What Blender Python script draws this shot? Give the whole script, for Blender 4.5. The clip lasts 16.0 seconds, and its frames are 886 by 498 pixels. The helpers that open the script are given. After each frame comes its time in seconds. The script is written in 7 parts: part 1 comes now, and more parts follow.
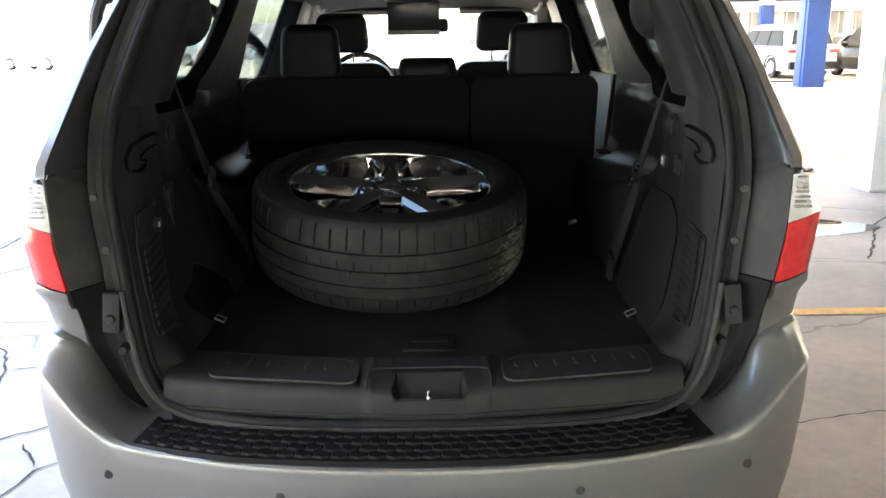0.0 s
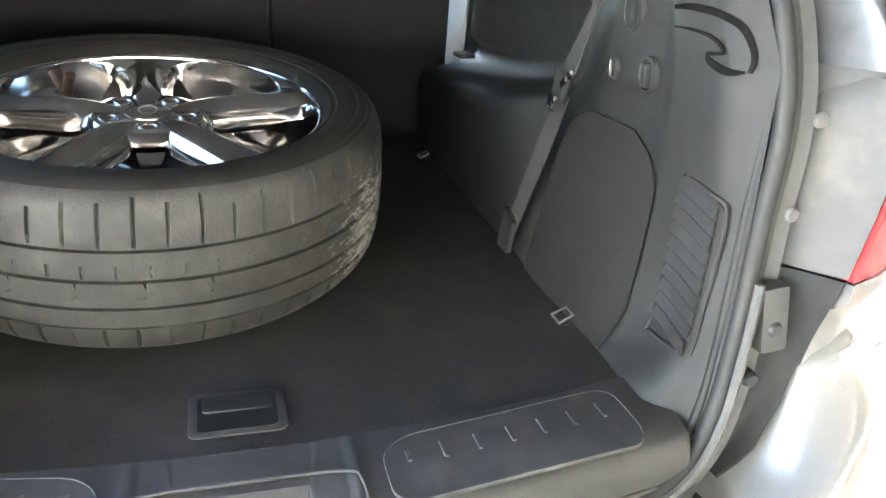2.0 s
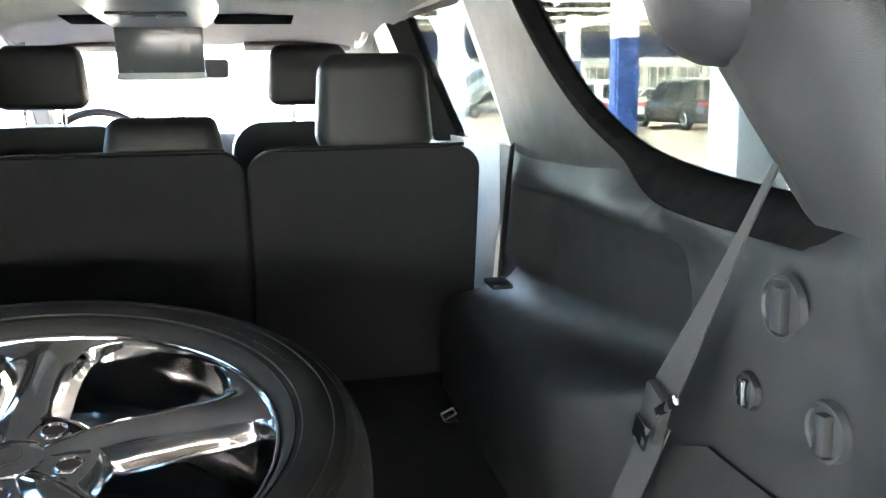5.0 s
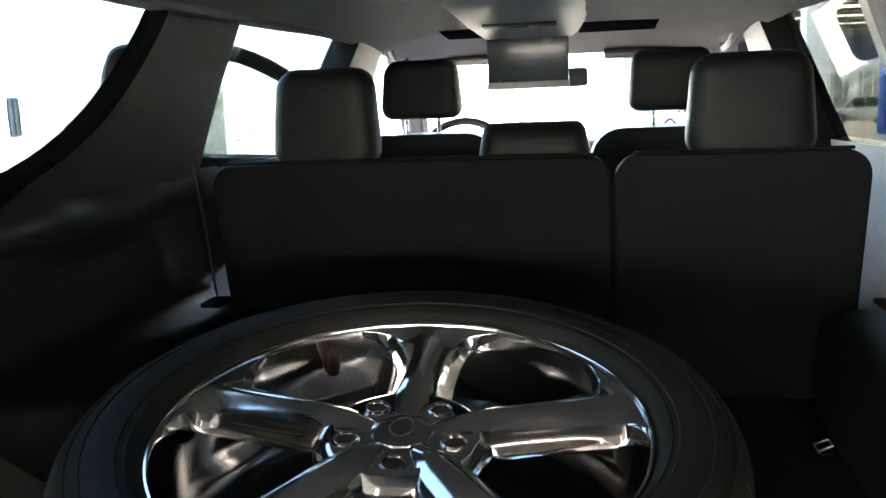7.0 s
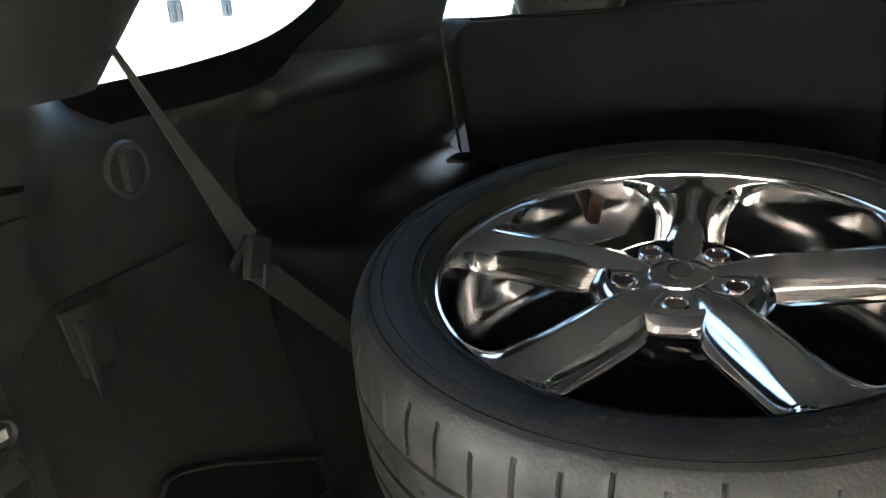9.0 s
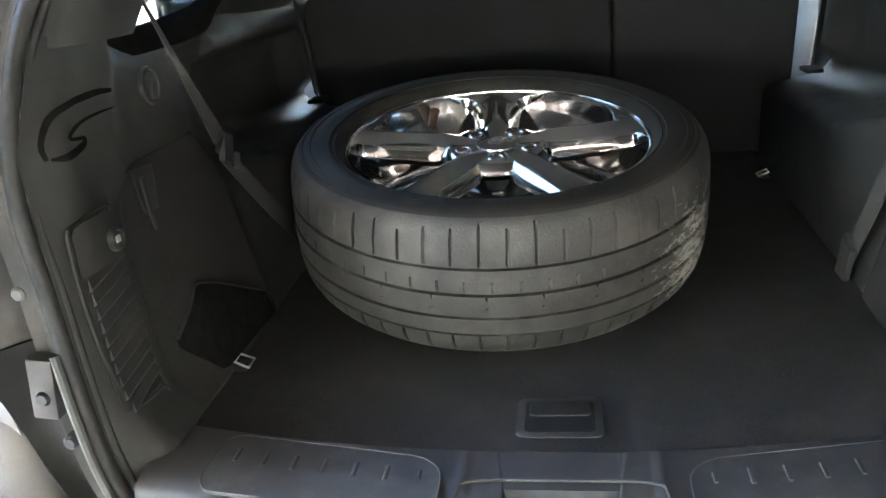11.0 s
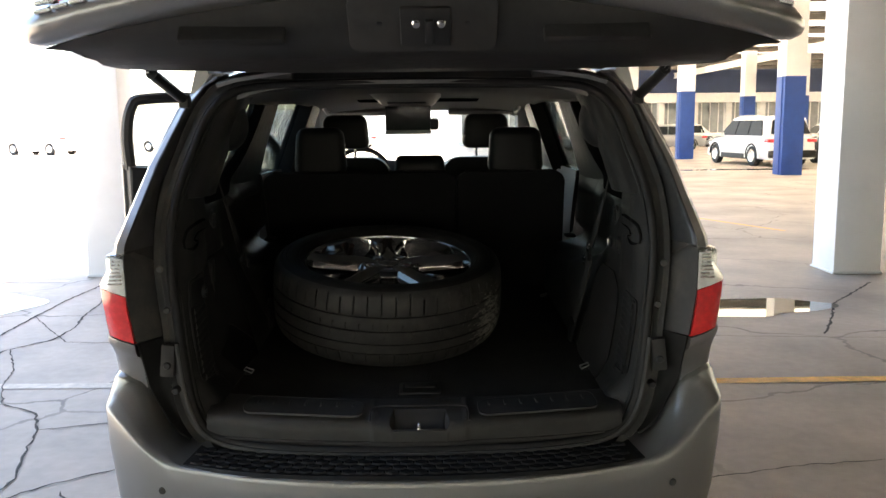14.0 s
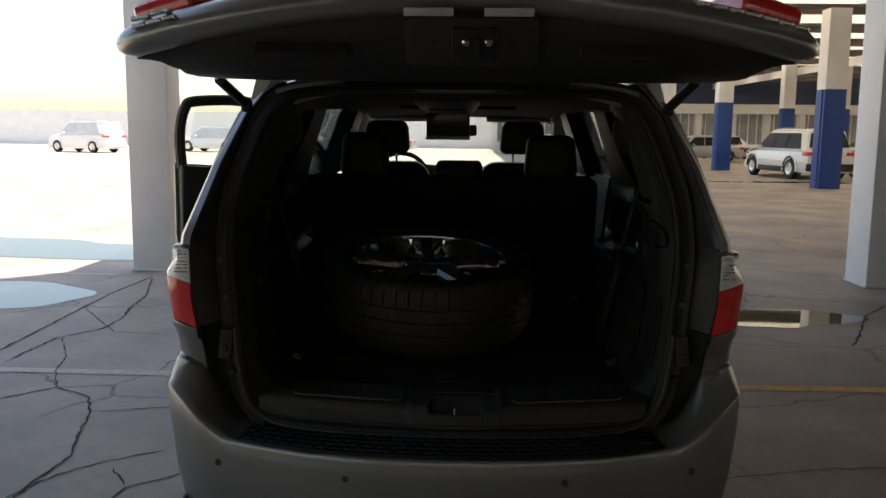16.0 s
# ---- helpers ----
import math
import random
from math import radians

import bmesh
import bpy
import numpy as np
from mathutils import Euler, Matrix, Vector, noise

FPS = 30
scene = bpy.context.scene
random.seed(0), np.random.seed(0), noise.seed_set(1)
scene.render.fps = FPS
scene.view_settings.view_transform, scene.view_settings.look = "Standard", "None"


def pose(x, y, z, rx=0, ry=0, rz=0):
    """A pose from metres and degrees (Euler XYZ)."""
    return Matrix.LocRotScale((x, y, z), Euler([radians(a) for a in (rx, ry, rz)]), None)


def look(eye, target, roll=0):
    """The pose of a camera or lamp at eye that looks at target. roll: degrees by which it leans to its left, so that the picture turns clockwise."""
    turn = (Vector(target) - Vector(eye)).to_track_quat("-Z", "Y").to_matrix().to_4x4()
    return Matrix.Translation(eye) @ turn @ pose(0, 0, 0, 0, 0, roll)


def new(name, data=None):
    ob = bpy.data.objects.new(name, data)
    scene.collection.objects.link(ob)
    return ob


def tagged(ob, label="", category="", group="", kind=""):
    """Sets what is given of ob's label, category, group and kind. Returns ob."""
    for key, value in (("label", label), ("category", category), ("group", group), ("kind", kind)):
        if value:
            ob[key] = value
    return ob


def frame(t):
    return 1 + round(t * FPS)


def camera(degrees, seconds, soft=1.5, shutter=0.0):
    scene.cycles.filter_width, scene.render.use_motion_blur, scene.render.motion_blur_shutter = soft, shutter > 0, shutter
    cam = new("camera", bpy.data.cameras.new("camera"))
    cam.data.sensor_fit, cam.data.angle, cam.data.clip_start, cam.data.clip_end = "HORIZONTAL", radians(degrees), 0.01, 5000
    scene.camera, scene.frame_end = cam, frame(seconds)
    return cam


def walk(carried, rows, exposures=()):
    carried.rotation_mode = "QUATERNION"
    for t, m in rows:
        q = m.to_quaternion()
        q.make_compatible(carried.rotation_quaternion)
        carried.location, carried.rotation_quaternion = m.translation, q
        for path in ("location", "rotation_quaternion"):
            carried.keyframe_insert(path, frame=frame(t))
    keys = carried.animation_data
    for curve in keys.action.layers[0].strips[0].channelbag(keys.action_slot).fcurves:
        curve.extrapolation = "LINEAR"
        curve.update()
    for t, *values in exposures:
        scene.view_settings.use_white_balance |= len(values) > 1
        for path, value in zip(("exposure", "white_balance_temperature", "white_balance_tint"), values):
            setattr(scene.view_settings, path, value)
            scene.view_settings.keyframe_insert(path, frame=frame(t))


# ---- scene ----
cam = camera(55.6, 16.0)
PATH = [
    (0, (0.0476, -0.0436, 1.5302), (0.0492, 1.896, 1.0424), -0.83),
    (0.5, (-0.0147, 0.2372, 1.5152), (0.1341, 2.1572, 0.9751), -1.6),
    (1, (0.0024, 0.5235, 1.4839), (0.2991, 2.3782, 0.7967), -1.55),
    (1.5, (0.0233, 0.7076, 1.4596), (0.2797, 2.5305, 0.6777), -1.35),
    (2, (0.0175, 0.9101, 1.3973), (0.5072, 2.7211, 0.704), 1.31),
    (2.5, (-0.0038, 1.0929, 1.389), (0.7125, 2.8659, 0.803), 1.97),
    (3, (0.0013, 1.2449, 1.4122), (0.8901, 2.952, 0.8684), 2.0),
    (3.2, (0.0022, 1.2806, 1.4221), (0.9525, 2.9633, 0.9069), 1.68),
    (5.5, (0.2129, 1.5074, 1.5071), (0.4283, 3.4712, 1.1955), -1.88),
    (6, (0.1717, 1.5146, 1.502), (0.2173, 3.4989, 1.256), -2.49),
    (6.5, (0.1521, 1.5011, 1.4966), (-0.013, 3.4812, 1.2688), -1.97),
    (7, (0.1325, 1.5001, 1.4868), (-0.2296, 3.4401, 1.1626), -2.18),
    (7.5, (0.1212, 1.4937, 1.4594), (-0.2459, 3.3928, 0.9507), -3.89),
    (8, (0.0847, 1.4757, 1.4591), (-0.3363, 3.3357, 0.8563), -4.3),
    (8.5, (0.0402, 1.4643, 1.4775), (-0.5434, 3.2883, 0.901), -4.03),
    (9, (0.0332, 1.4554, 1.4594), (-0.7574, 3.1951, 0.869), -5.15),
    (9.5, (0.0234, 1.3968, 1.4083), (-0.7701, 3.0956, 0.7121), -6.15),
    (9.7, (0.0149, 1.3499, 1.3971), (-0.7449, 3.0455, 0.657), -6.07),
    (11.8, (0.0559, 0.4305, 1.5451), (0.0426, 2.3608, 1.0217), -1.09),
    (12, (0.0388, 0.347, 1.5628), (0.0572, 2.2891, 1.0852), 0.48),
    (12.5, (0.0264, 0.1269, 1.5842), (0.066, 2.0858, 1.1829), -0.47),
    (13, (0.07, -0.168, 1.589), (0.099, 1.804, 1.258), 0.6),
    (13.5, (0.098, -0.394, 1.598), (0.124, 1.582, 1.286), 0.4),
    (14, (0.061, -0.568, 1.596), (0.082, 1.41, 1.303), -0.6),
    (14.5, (0.052, -0.687, 1.605), (0.073, 1.295, 1.335), 0.9),
    (15, (0.042, -0.735, 1.601), (0.0, 1.247, 1.336), 0.4),
    (15.5, (0.034, -0.753, 1.598), (-0.032, 1.227, 1.322), 0.3),
    (16, (0.039, -0.755, 1.6), (-0.016, 1.225, 1.32), 0.6),
]
EXPOSURES = [
    (0.0, 4.25, 7100, 10), (0.5, 5.55, 7050, 10), (1.0, 5.95, 6950, 10), (1.5, 6.5, 6900, 10),
    (2.0, 6.95, 6900, 10), (2.5, 7.1, 6850, 10), (3.2, 7.25, 6800, 10), (5.3, 6.7, 6450, 10),
    (6.0, 6.1, 6550, 10), (6.5, 5.7, 6600, 10), (7.0, 5.55, 6650, 10), (8.0, 6.25, 6800, 10),
    (9.0, 6.15, 6900, 10), (9.7, 5.85, 7000, 10), (11.8, 6.75, 6500, 10), (12.5, 6.1, 6500, 10), (13.0, 4.6, 7000, 10),
    (14.0, 3.05, 7400, 10), (14.5, 2.45, 7450, 10), (15.0, 2.1, 7400, 10), (15.5, 1.5, 7350, 10), (16.0, 1.05, 7350, 10),
]
walk(cam, [(t, look(eye, target, roll)) for t, eye, target, roll in PATH], EXPOSURES)

# ---------- light and sky ----------
world = bpy.data.worlds.new("sky")
scene.world = world
world.use_nodes = True
wn = world.node_tree.nodes
sky = wn.new("ShaderNodeTexSky")
sky.sky_type, sky.sun_disc = "NISHITA", False
sky.sun_elevation, sky.sun_rotation = radians(72), radians(50)
sky.air_density, sky.dust_density, sky.ozone_density = 1.0, 1.4, 0.8
wn["Background"].inputs[1].default_value = 0.15
world.node_tree.links.new(sky.outputs[0], wn["Background"].inputs[0])
sun = new("sun", bpy.data.lights.new("sun", "SUN"))
sun.data.energy, sun.data.angle, sun.data.color = 5.0, radians(0.6), (1.0, 0.95, 0.88)
sun.matrix_world = look((11, 9.5, 45), (0, 0, 0))


# ---------- materials ----------
def mat(name, color, rough=0.5, metal=0.0, noise_scale=0.0, var=0.0, bump=0.0, bump_scale=200.0, coat=0.0, spec=0.5,
        stain=0.0, stain_scale=3.0, stain_color=(0.2, 0.18, 0.15)):
    m = bpy.data.materials.new(name)
    m.use_nodes = True
    nt = m.node_tree
    b = nt.nodes["Principled BSDF"]
    b.inputs["Base Color"].default_value = (*color, 1)
    b.inputs["Roughness"].default_value = rough
    b.inputs["Metallic"].default_value = metal
    b.inputs["Specular IOR Level"].default_value = spec
    b.inputs["Coat Weight"].default_value = coat
    b.inputs["Coat Roughness"].default_value = 0.16
    tc = nt.nodes.new("ShaderNodeTexCoord")
    out = None
    if var > 0:
        n = nt.nodes.new("ShaderNodeTexNoise")
        n.inputs["Scale"].default_value = noise_scale
        n.inputs["Detail"].default_value = 6
        nt.links.new(tc.outputs["Object"], n.inputs["Vector"])
        r = nt.nodes.new("ShaderNodeValToRGB")
        r.color_ramp.elements[0].position, r.color_ramp.elements[1].position = 0.3, 0.72
        r.color_ramp.elements[0].color = (*[max(0.0, c * (1 - var)) for c in color], 1)
        r.color_ramp.elements[1].color = (*[min(1.0, c * (1 + var)) for c in color], 1)
        nt.links.new(n.outputs["Fac"], r.inputs["Fac"])
        out = r.outputs["Color"]
        mr = nt.nodes.new("ShaderNodeMapRange")
        mr.inputs["To Min"].default_value, mr.inputs["To Max"].default_value = max(0.02, rough - 0.12), min(1.0, rough + 0.12)
        nt.links.new(n.outputs["Fac"], mr.inputs["Value"])
        nt.links.new(mr.outputs["Result"], b.inputs["Roughness"])
    if stain > 0:
        n = nt.nodes.new("ShaderNodeTexNoise")
        n.inputs["Scale"].default_value = stain_scale
        n.inputs["Detail"].default_value = 9
        n.inputs["Roughness"].default_value = 0.65
        nt.links.new(tc.outputs["Object"], n.inputs["Vector"])
        r = nt.nodes.new("ShaderNodeValToRGB")
        r.color_ramp.elements[0].position, r.color_ramp.elements[1].position = 0.48, 0.72
        r.color_ramp.elements[0].color, r.color_ramp.elements[1].color = (0, 0, 0, 1), (stain, stain, stain, 1)
        nt.links.new(n.outputs["Fac"], r.inputs["Fac"])
        mx = nt.nodes.new("ShaderNodeMix")
        mx.data_type = "RGBA"
        nt.links.new(r.outputs["Color"], mx.inputs["Factor"])
        if out:
            nt.links.new(out, mx.inputs["A"])
        else:
            mx.inputs["A"].default_value = (*color, 1)
        mx.inputs["B"].default_value = (*stain_color, 1)
        out = mx.outputs["Result"]
    if out:
        nt.links.new(out, b.inputs["Base Color"])
    if bump > 0:
        n = nt.nodes.new("ShaderNodeTexNoise")
        n.inputs["Scale"].default_value = bump_scale
        n.inputs["Detail"].default_value = 4
        nt.links.new(tc.outputs["Object"], n.inputs["Vector"])
        bp = nt.nodes.new("ShaderNodeBump")
        bp.inputs["Strength"].default_value = bump
        bp.inputs["Distance"].default_value = 0.002
        nt.links.new(n.outputs["Fac"], bp.inputs["Height"])
        nt.links.new(bp.outputs["Normal"], b.inputs["Normal"])
    return m


def glass(name, color, rough=0.0, alpha_mix=0.12):
    m = bpy.data.materials.new(name)
    m.use_nodes = True
    nt = m.node_tree
    nt.nodes.remove(nt.nodes["Principled BSDF"])
    tr = nt.nodes.new("ShaderNodeBsdfTransparent")
    tr.inputs["Color"].default_value = (*color, 1)
    gl = nt.nodes.new("ShaderNodeBsdfGlossy")
    gl.inputs["Roughness"].default_value = rough
    fr = nt.nodes.new("ShaderNodeLayerWeight")
    fr.inputs["Blend"].default_value = 0.5
    pw = nt.nodes.new("ShaderNodeMath")
    pw.operation = "POWER"
    pw.inputs[1].default_value = 4.0
    nt.links.new(fr.outputs["Facing"], pw.inputs[0])
    sc = nt.nodes.new("ShaderNodeMath")
    sc.operation = "MULTIPLY_ADD"
    sc.inputs[1].default_value, sc.inputs[2].default_value = 0.30, 0.03
    nt.links.new(pw.outputs[0], sc.inputs[0])
    mx = nt.nodes.new("ShaderNodeMixShader")
    nt.links.new(sc.outputs[0], mx.inputs[0])
    nt.links.new(tr.outputs[0], mx.inputs[1])
    nt.links.new(gl.outputs[0], mx.inputs[2])
    nt.links.new(mx.outputs[0], nt.nodes["Material Output"].inputs["Surface"])
    return m


def lens(name, color, transmit=0.55, rough=0.12):
    m = mat(name, color, rough, coat=1.0, var=0.12, noise_scale=60, bump=0.1, bump_scale=300)
    m.node_tree.nodes["Principled BSDF"].inputs["Transmission Weight"].default_value = transmit
    return m


M_PAINT = mat("silver_car_paint", (0.27, 0.268, 0.266), 0.34, 0.6, 900, 0.10, coat=0.7, stain=0.12, stain_scale=2.5, stain_color=(0.25, 0.23, 0.2))
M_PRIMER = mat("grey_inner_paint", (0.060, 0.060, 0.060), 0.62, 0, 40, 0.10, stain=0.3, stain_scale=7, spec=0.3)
M_DARKGLOSS = mat("black_pillar_trim", (0.034, 0.035, 0.037), 0.34, 0, 30, 0.3, coat=0.35, stain=0.35, stain_scale=6, stain_color=(0.12, 0.115, 0.11))
M_BLACK = mat("black_plastic", (0.021, 0.021, 0.0215), 0.48, 0, 60, 0.22, bump=0.35, bump_scale=900, stain=0.22, stain_scale=5, stain_color=(0.06, 0.057, 0.054), spec=0.35)
M_TRIM = mat("charcoal_trim_plastic", (0.0178, 0.0178, 0.0176), 0.5, 0, 25, 0.15, bump=0.4, bump_scale=1100, stain=0.12, stain_scale=4, stain_color=(0.07, 0.067, 0.064), spec=0.28)
M_SILL = mat("grey_sill_plastic", (0.036, 0.035, 0.0345), 0.5, 0, 25, 0.15, bump=0.4, bump_scale=1000, stain=0.3, stain_scale=14, stain_color=(0.075, 0.071, 0.066), spec=0.35)
M_SLAT = mat("dusty_louvre_plastic", (0.019, 0.019, 0.019), 0.48, 0, 30, 0.2, bump=0.3, bump_scale=900, stain=0.4, stain_scale=30, stain_color=(0.055, 0.053, 0.050), spec=0.35)
M_CARPET = mat("black_carpet", (0.030, 0.0285, 0.0275), 0.95, 0, 350, 0.5, bump=1.0, bump_scale=1400, stain=0.5, stain_scale=7, stain_color=(0.06, 0.056, 0.051), spec=0.15)
M_CARPET_SIDE = mat("dark_side_carpet", (0.019, 0.018, 0.018), 0.95, 0, 300, 0.35, bump=0.8, bump_scale=1400, spec=0.15)
M_FABRIC = mat("black_seat_fabric", (0.0135, 0.0135, 0.0150), 0.85, 0, 250, 0.3, bump=0.8, bump_scale=1200, spec=0.2, stain=0.12, stain_scale=3, stain_color=(0.05, 0.05, 0.055))
M_LEATHER = mat("black_leather", (0.0075, 0.0075, 0.0075), 0.45, 0, 45, 0.2, bump=0.5, bump_scale=420, spec=0.3)
M_HEADLINER = mat("pale_grey_headliner", (0.25, 0.246, 0.240), 0.95, 0, 120, 0.06, bump=0.4, bump_scale=900, spec=0.1)
M_LIGHTTRIM = mat("pale_grey_plastic", (0.42, 0.41, 0.40), 0.55, 0, 40, 0.06, bump=0.2, bump_scale=800)
M_RUBBER = mat("black_rubber_seal", (0.019, 0.019, 0.0195), 0.6, 0, 80, 0.25, spec=0.3, stain=0.22, stain_scale=12, stain_color=(0.06, 0.057, 0.054))
M_TYRE = mat("worn_tyre_rubber", (0.032, 0.031, 0.030), 0.62, 0, 35, 0.3, bump=0.5, bump_scale=500, stain=0.75, stain_scale=5.5, stain_color=(0.115, 0.105, 0.094))
M_CHROME = mat("chrome", (0.80, 0.79, 0.775), 0.05, 1.0, 18, 0.05, stain=0.12, stain_scale=14, stain_color=(0.35, 0.32, 0.29))
M_STEEL = mat("bright_steel", (0.62, 0.62, 0.62), 0.25, 1.0, 60, 0.12)
M_LOOP = mat("dull_steel_loop", (0.40, 0.40, 0.40), 0.4, 1.0, 60, 0.15)
M_BOLT = mat("dark_bolt", (0.025, 0.025, 0.027), 0.5, 0.2, 60, 0.2)
M_SCUFF = mat("scuff_plate_plastic", (0.036, 0.0355, 0.034), 0.55, 0, 22, 0.3, stain=0.5, stain_scale=14, stain_color=(0.10, 0.096, 0.088))
M_RED = lens("red_lamp_lens", (0.88, 0.04, 0.045), 0.05)
M_CLEAR = lens("clear_lamp_lens", (0.90, 0.90, 0.88), 0.05)
M_GLASS = glass("clear_window_glass", (0.93, 0.96, 0.94))
M_TINT = glass("privacy_window_glass", (0.30, 0.33, 0.325))
M_BELT = mat("grey_belt_webbing", (0.029, 0.028, 0.0275), 0.7, 0, 200, 0.15, bump=0.6, bump_scale=1500)
M_SCREEN = mat("dark_screen_glass", (0.05, 0.055, 0.055), 0.25, 0, 10, 0.15, coat=0.5)
M_VALVE = mat("brown_valve_cap", (0.06, 0.028, 0.02), 0.5, 0, 90, 0.2)
M_WHITE = mat("white_wall_paint", (0.86, 0.855, 0.84), 0.55, 0, 3, 0.05, stain=0.25, stain_scale=1.5, stain_color=(0.5, 0.48, 0.45), bump=0.3, bump_scale=60)
M_BLUE = mat("blue_column_paint", (0.016, 0.062, 0.26), 0.5, 0, 3, 0.14, stain=0.2, stain_scale=2, stain_color=(0.04, 0.08, 0.22), bump=0.2, bump_scale=60)
M_NAVY = mat("navy_wall_paint", (0.035, 0.055, 0.12), 0.6, 0, 1, 0.15)
M_YELLOW = mat("faded_yellow_line_paint", (0.80, 0.43, 0.10), 0.6, 0, 18, 0.2, stain=0.55, stain_scale=4, stain_color=(0.3, 0.24, 0.18))
M_PALELINE = mat("faded_pale_line_paint", (0.56, 0.49, 0.41), 0.6, 0, 18, 0.2, stain=0.6, stain_scale=3, stain_color=(0.25, 0.22, 0.2))
M_WATER = mat("puddle_water", (0.02, 0.02, 0.02), 0.02, 0, 0, 0, spec=0.8)
M_BEAM = mat("dark_steel_beam", (0.07, 0.06, 0.05), 0.6, 0.2, 6, 0.25)
M_ROOF = mat("corrugated_roof_sheet", (0.16, 0.15, 0.14), 0.6, 0.2, 2, 0.15)
M_CONC = mat("pale_facade_concrete", (0.74, 0.74, 0.72), 0.7, 0, 2, 0.1, stain=0.25, stain_scale=1, stain_color=(0.4, 0.4, 0.38))
M_WINDARK = mat("dark_window_pane", (0.014, 0.018, 0.021), 0.4, 0, 2, 0.3, spec=0.2)
# both panes carry the sky's reflection as a pale base colour
M_WINPALE = mat("painted_sky_reflection_pane", (0.30, 0.32, 0.33), 0.2, 0, 2, 0.2)
M_YARDPANE = mat("painted_sky_glare_pane", (0.62, 0.64, 0.65), 0.2, 0, 2, 0.1)
M_WHITECAR = mat("white_car_paint", (0.84, 0.84, 0.83), 0.3, 0.1, 300, 0.04, coat=0.8)
M_SILVERCAR = mat("light_grey_car_paint", (0.42, 0.43, 0.44), 0.32, 0.4, 300, 0.06, coat=0.8)
M_DARKCAR = mat("black_green_car_paint", (0.03, 0.035, 0.033), 0.3, 0.2, 300, 0.1, coat=0.8)
M_GRIP = mat("black_step_pad", (0.012, 0.012, 0.0122), 0.62, 0, 70, 0.25, spec=0.25, stain=0.2, stain_scale=12, stain_color=(0.04, 0.038, 0.035))
# near-black: seal rubber, and shade put into slots, a pocket and roof openings
M_SEAL_SHADE = mat("deep_black_seal_and_recess_shade", (0.008, 0.008, 0.008), 0.9, 0, 40, 0.3, spec=0.0)
M_LABEL = mat("pale_sticker", (0.55, 0.54, 0.52), 0.5, 0, 30, 0.1)

M_SKYLIGHT = bpy.data.materials.new("amber_skylight_sheet")
M_SKYLIGHT.use_nodes = True
nt = M_SKYLIGHT.node_tree
nt.nodes.remove(nt.nodes["Principled BSDF"])
tl = nt.nodes.new("ShaderNodeBsdfTranslucent")
tn = nt.nodes.new("ShaderNodeTexNoise")
tn.inputs["Scale"].default_value = 1.2
tn.inputs["Detail"].default_value = 8
trp = nt.nodes.new("ShaderNodeValToRGB")
trp.color_ramp.elements[0].color, trp.color_ramp.elements[1].color = (0.52, 0.485, 0.42, 1), (0.68, 0.64, 0.57, 1)
nt.links.new(tn.outputs["Fac"], trp.inputs["Fac"])
nt.links.new(trp.outputs["Color"], tl.inputs["Color"])
nt.links.new(tl.outputs[0], nt.nodes["Material Output"].inputs["Surface"])


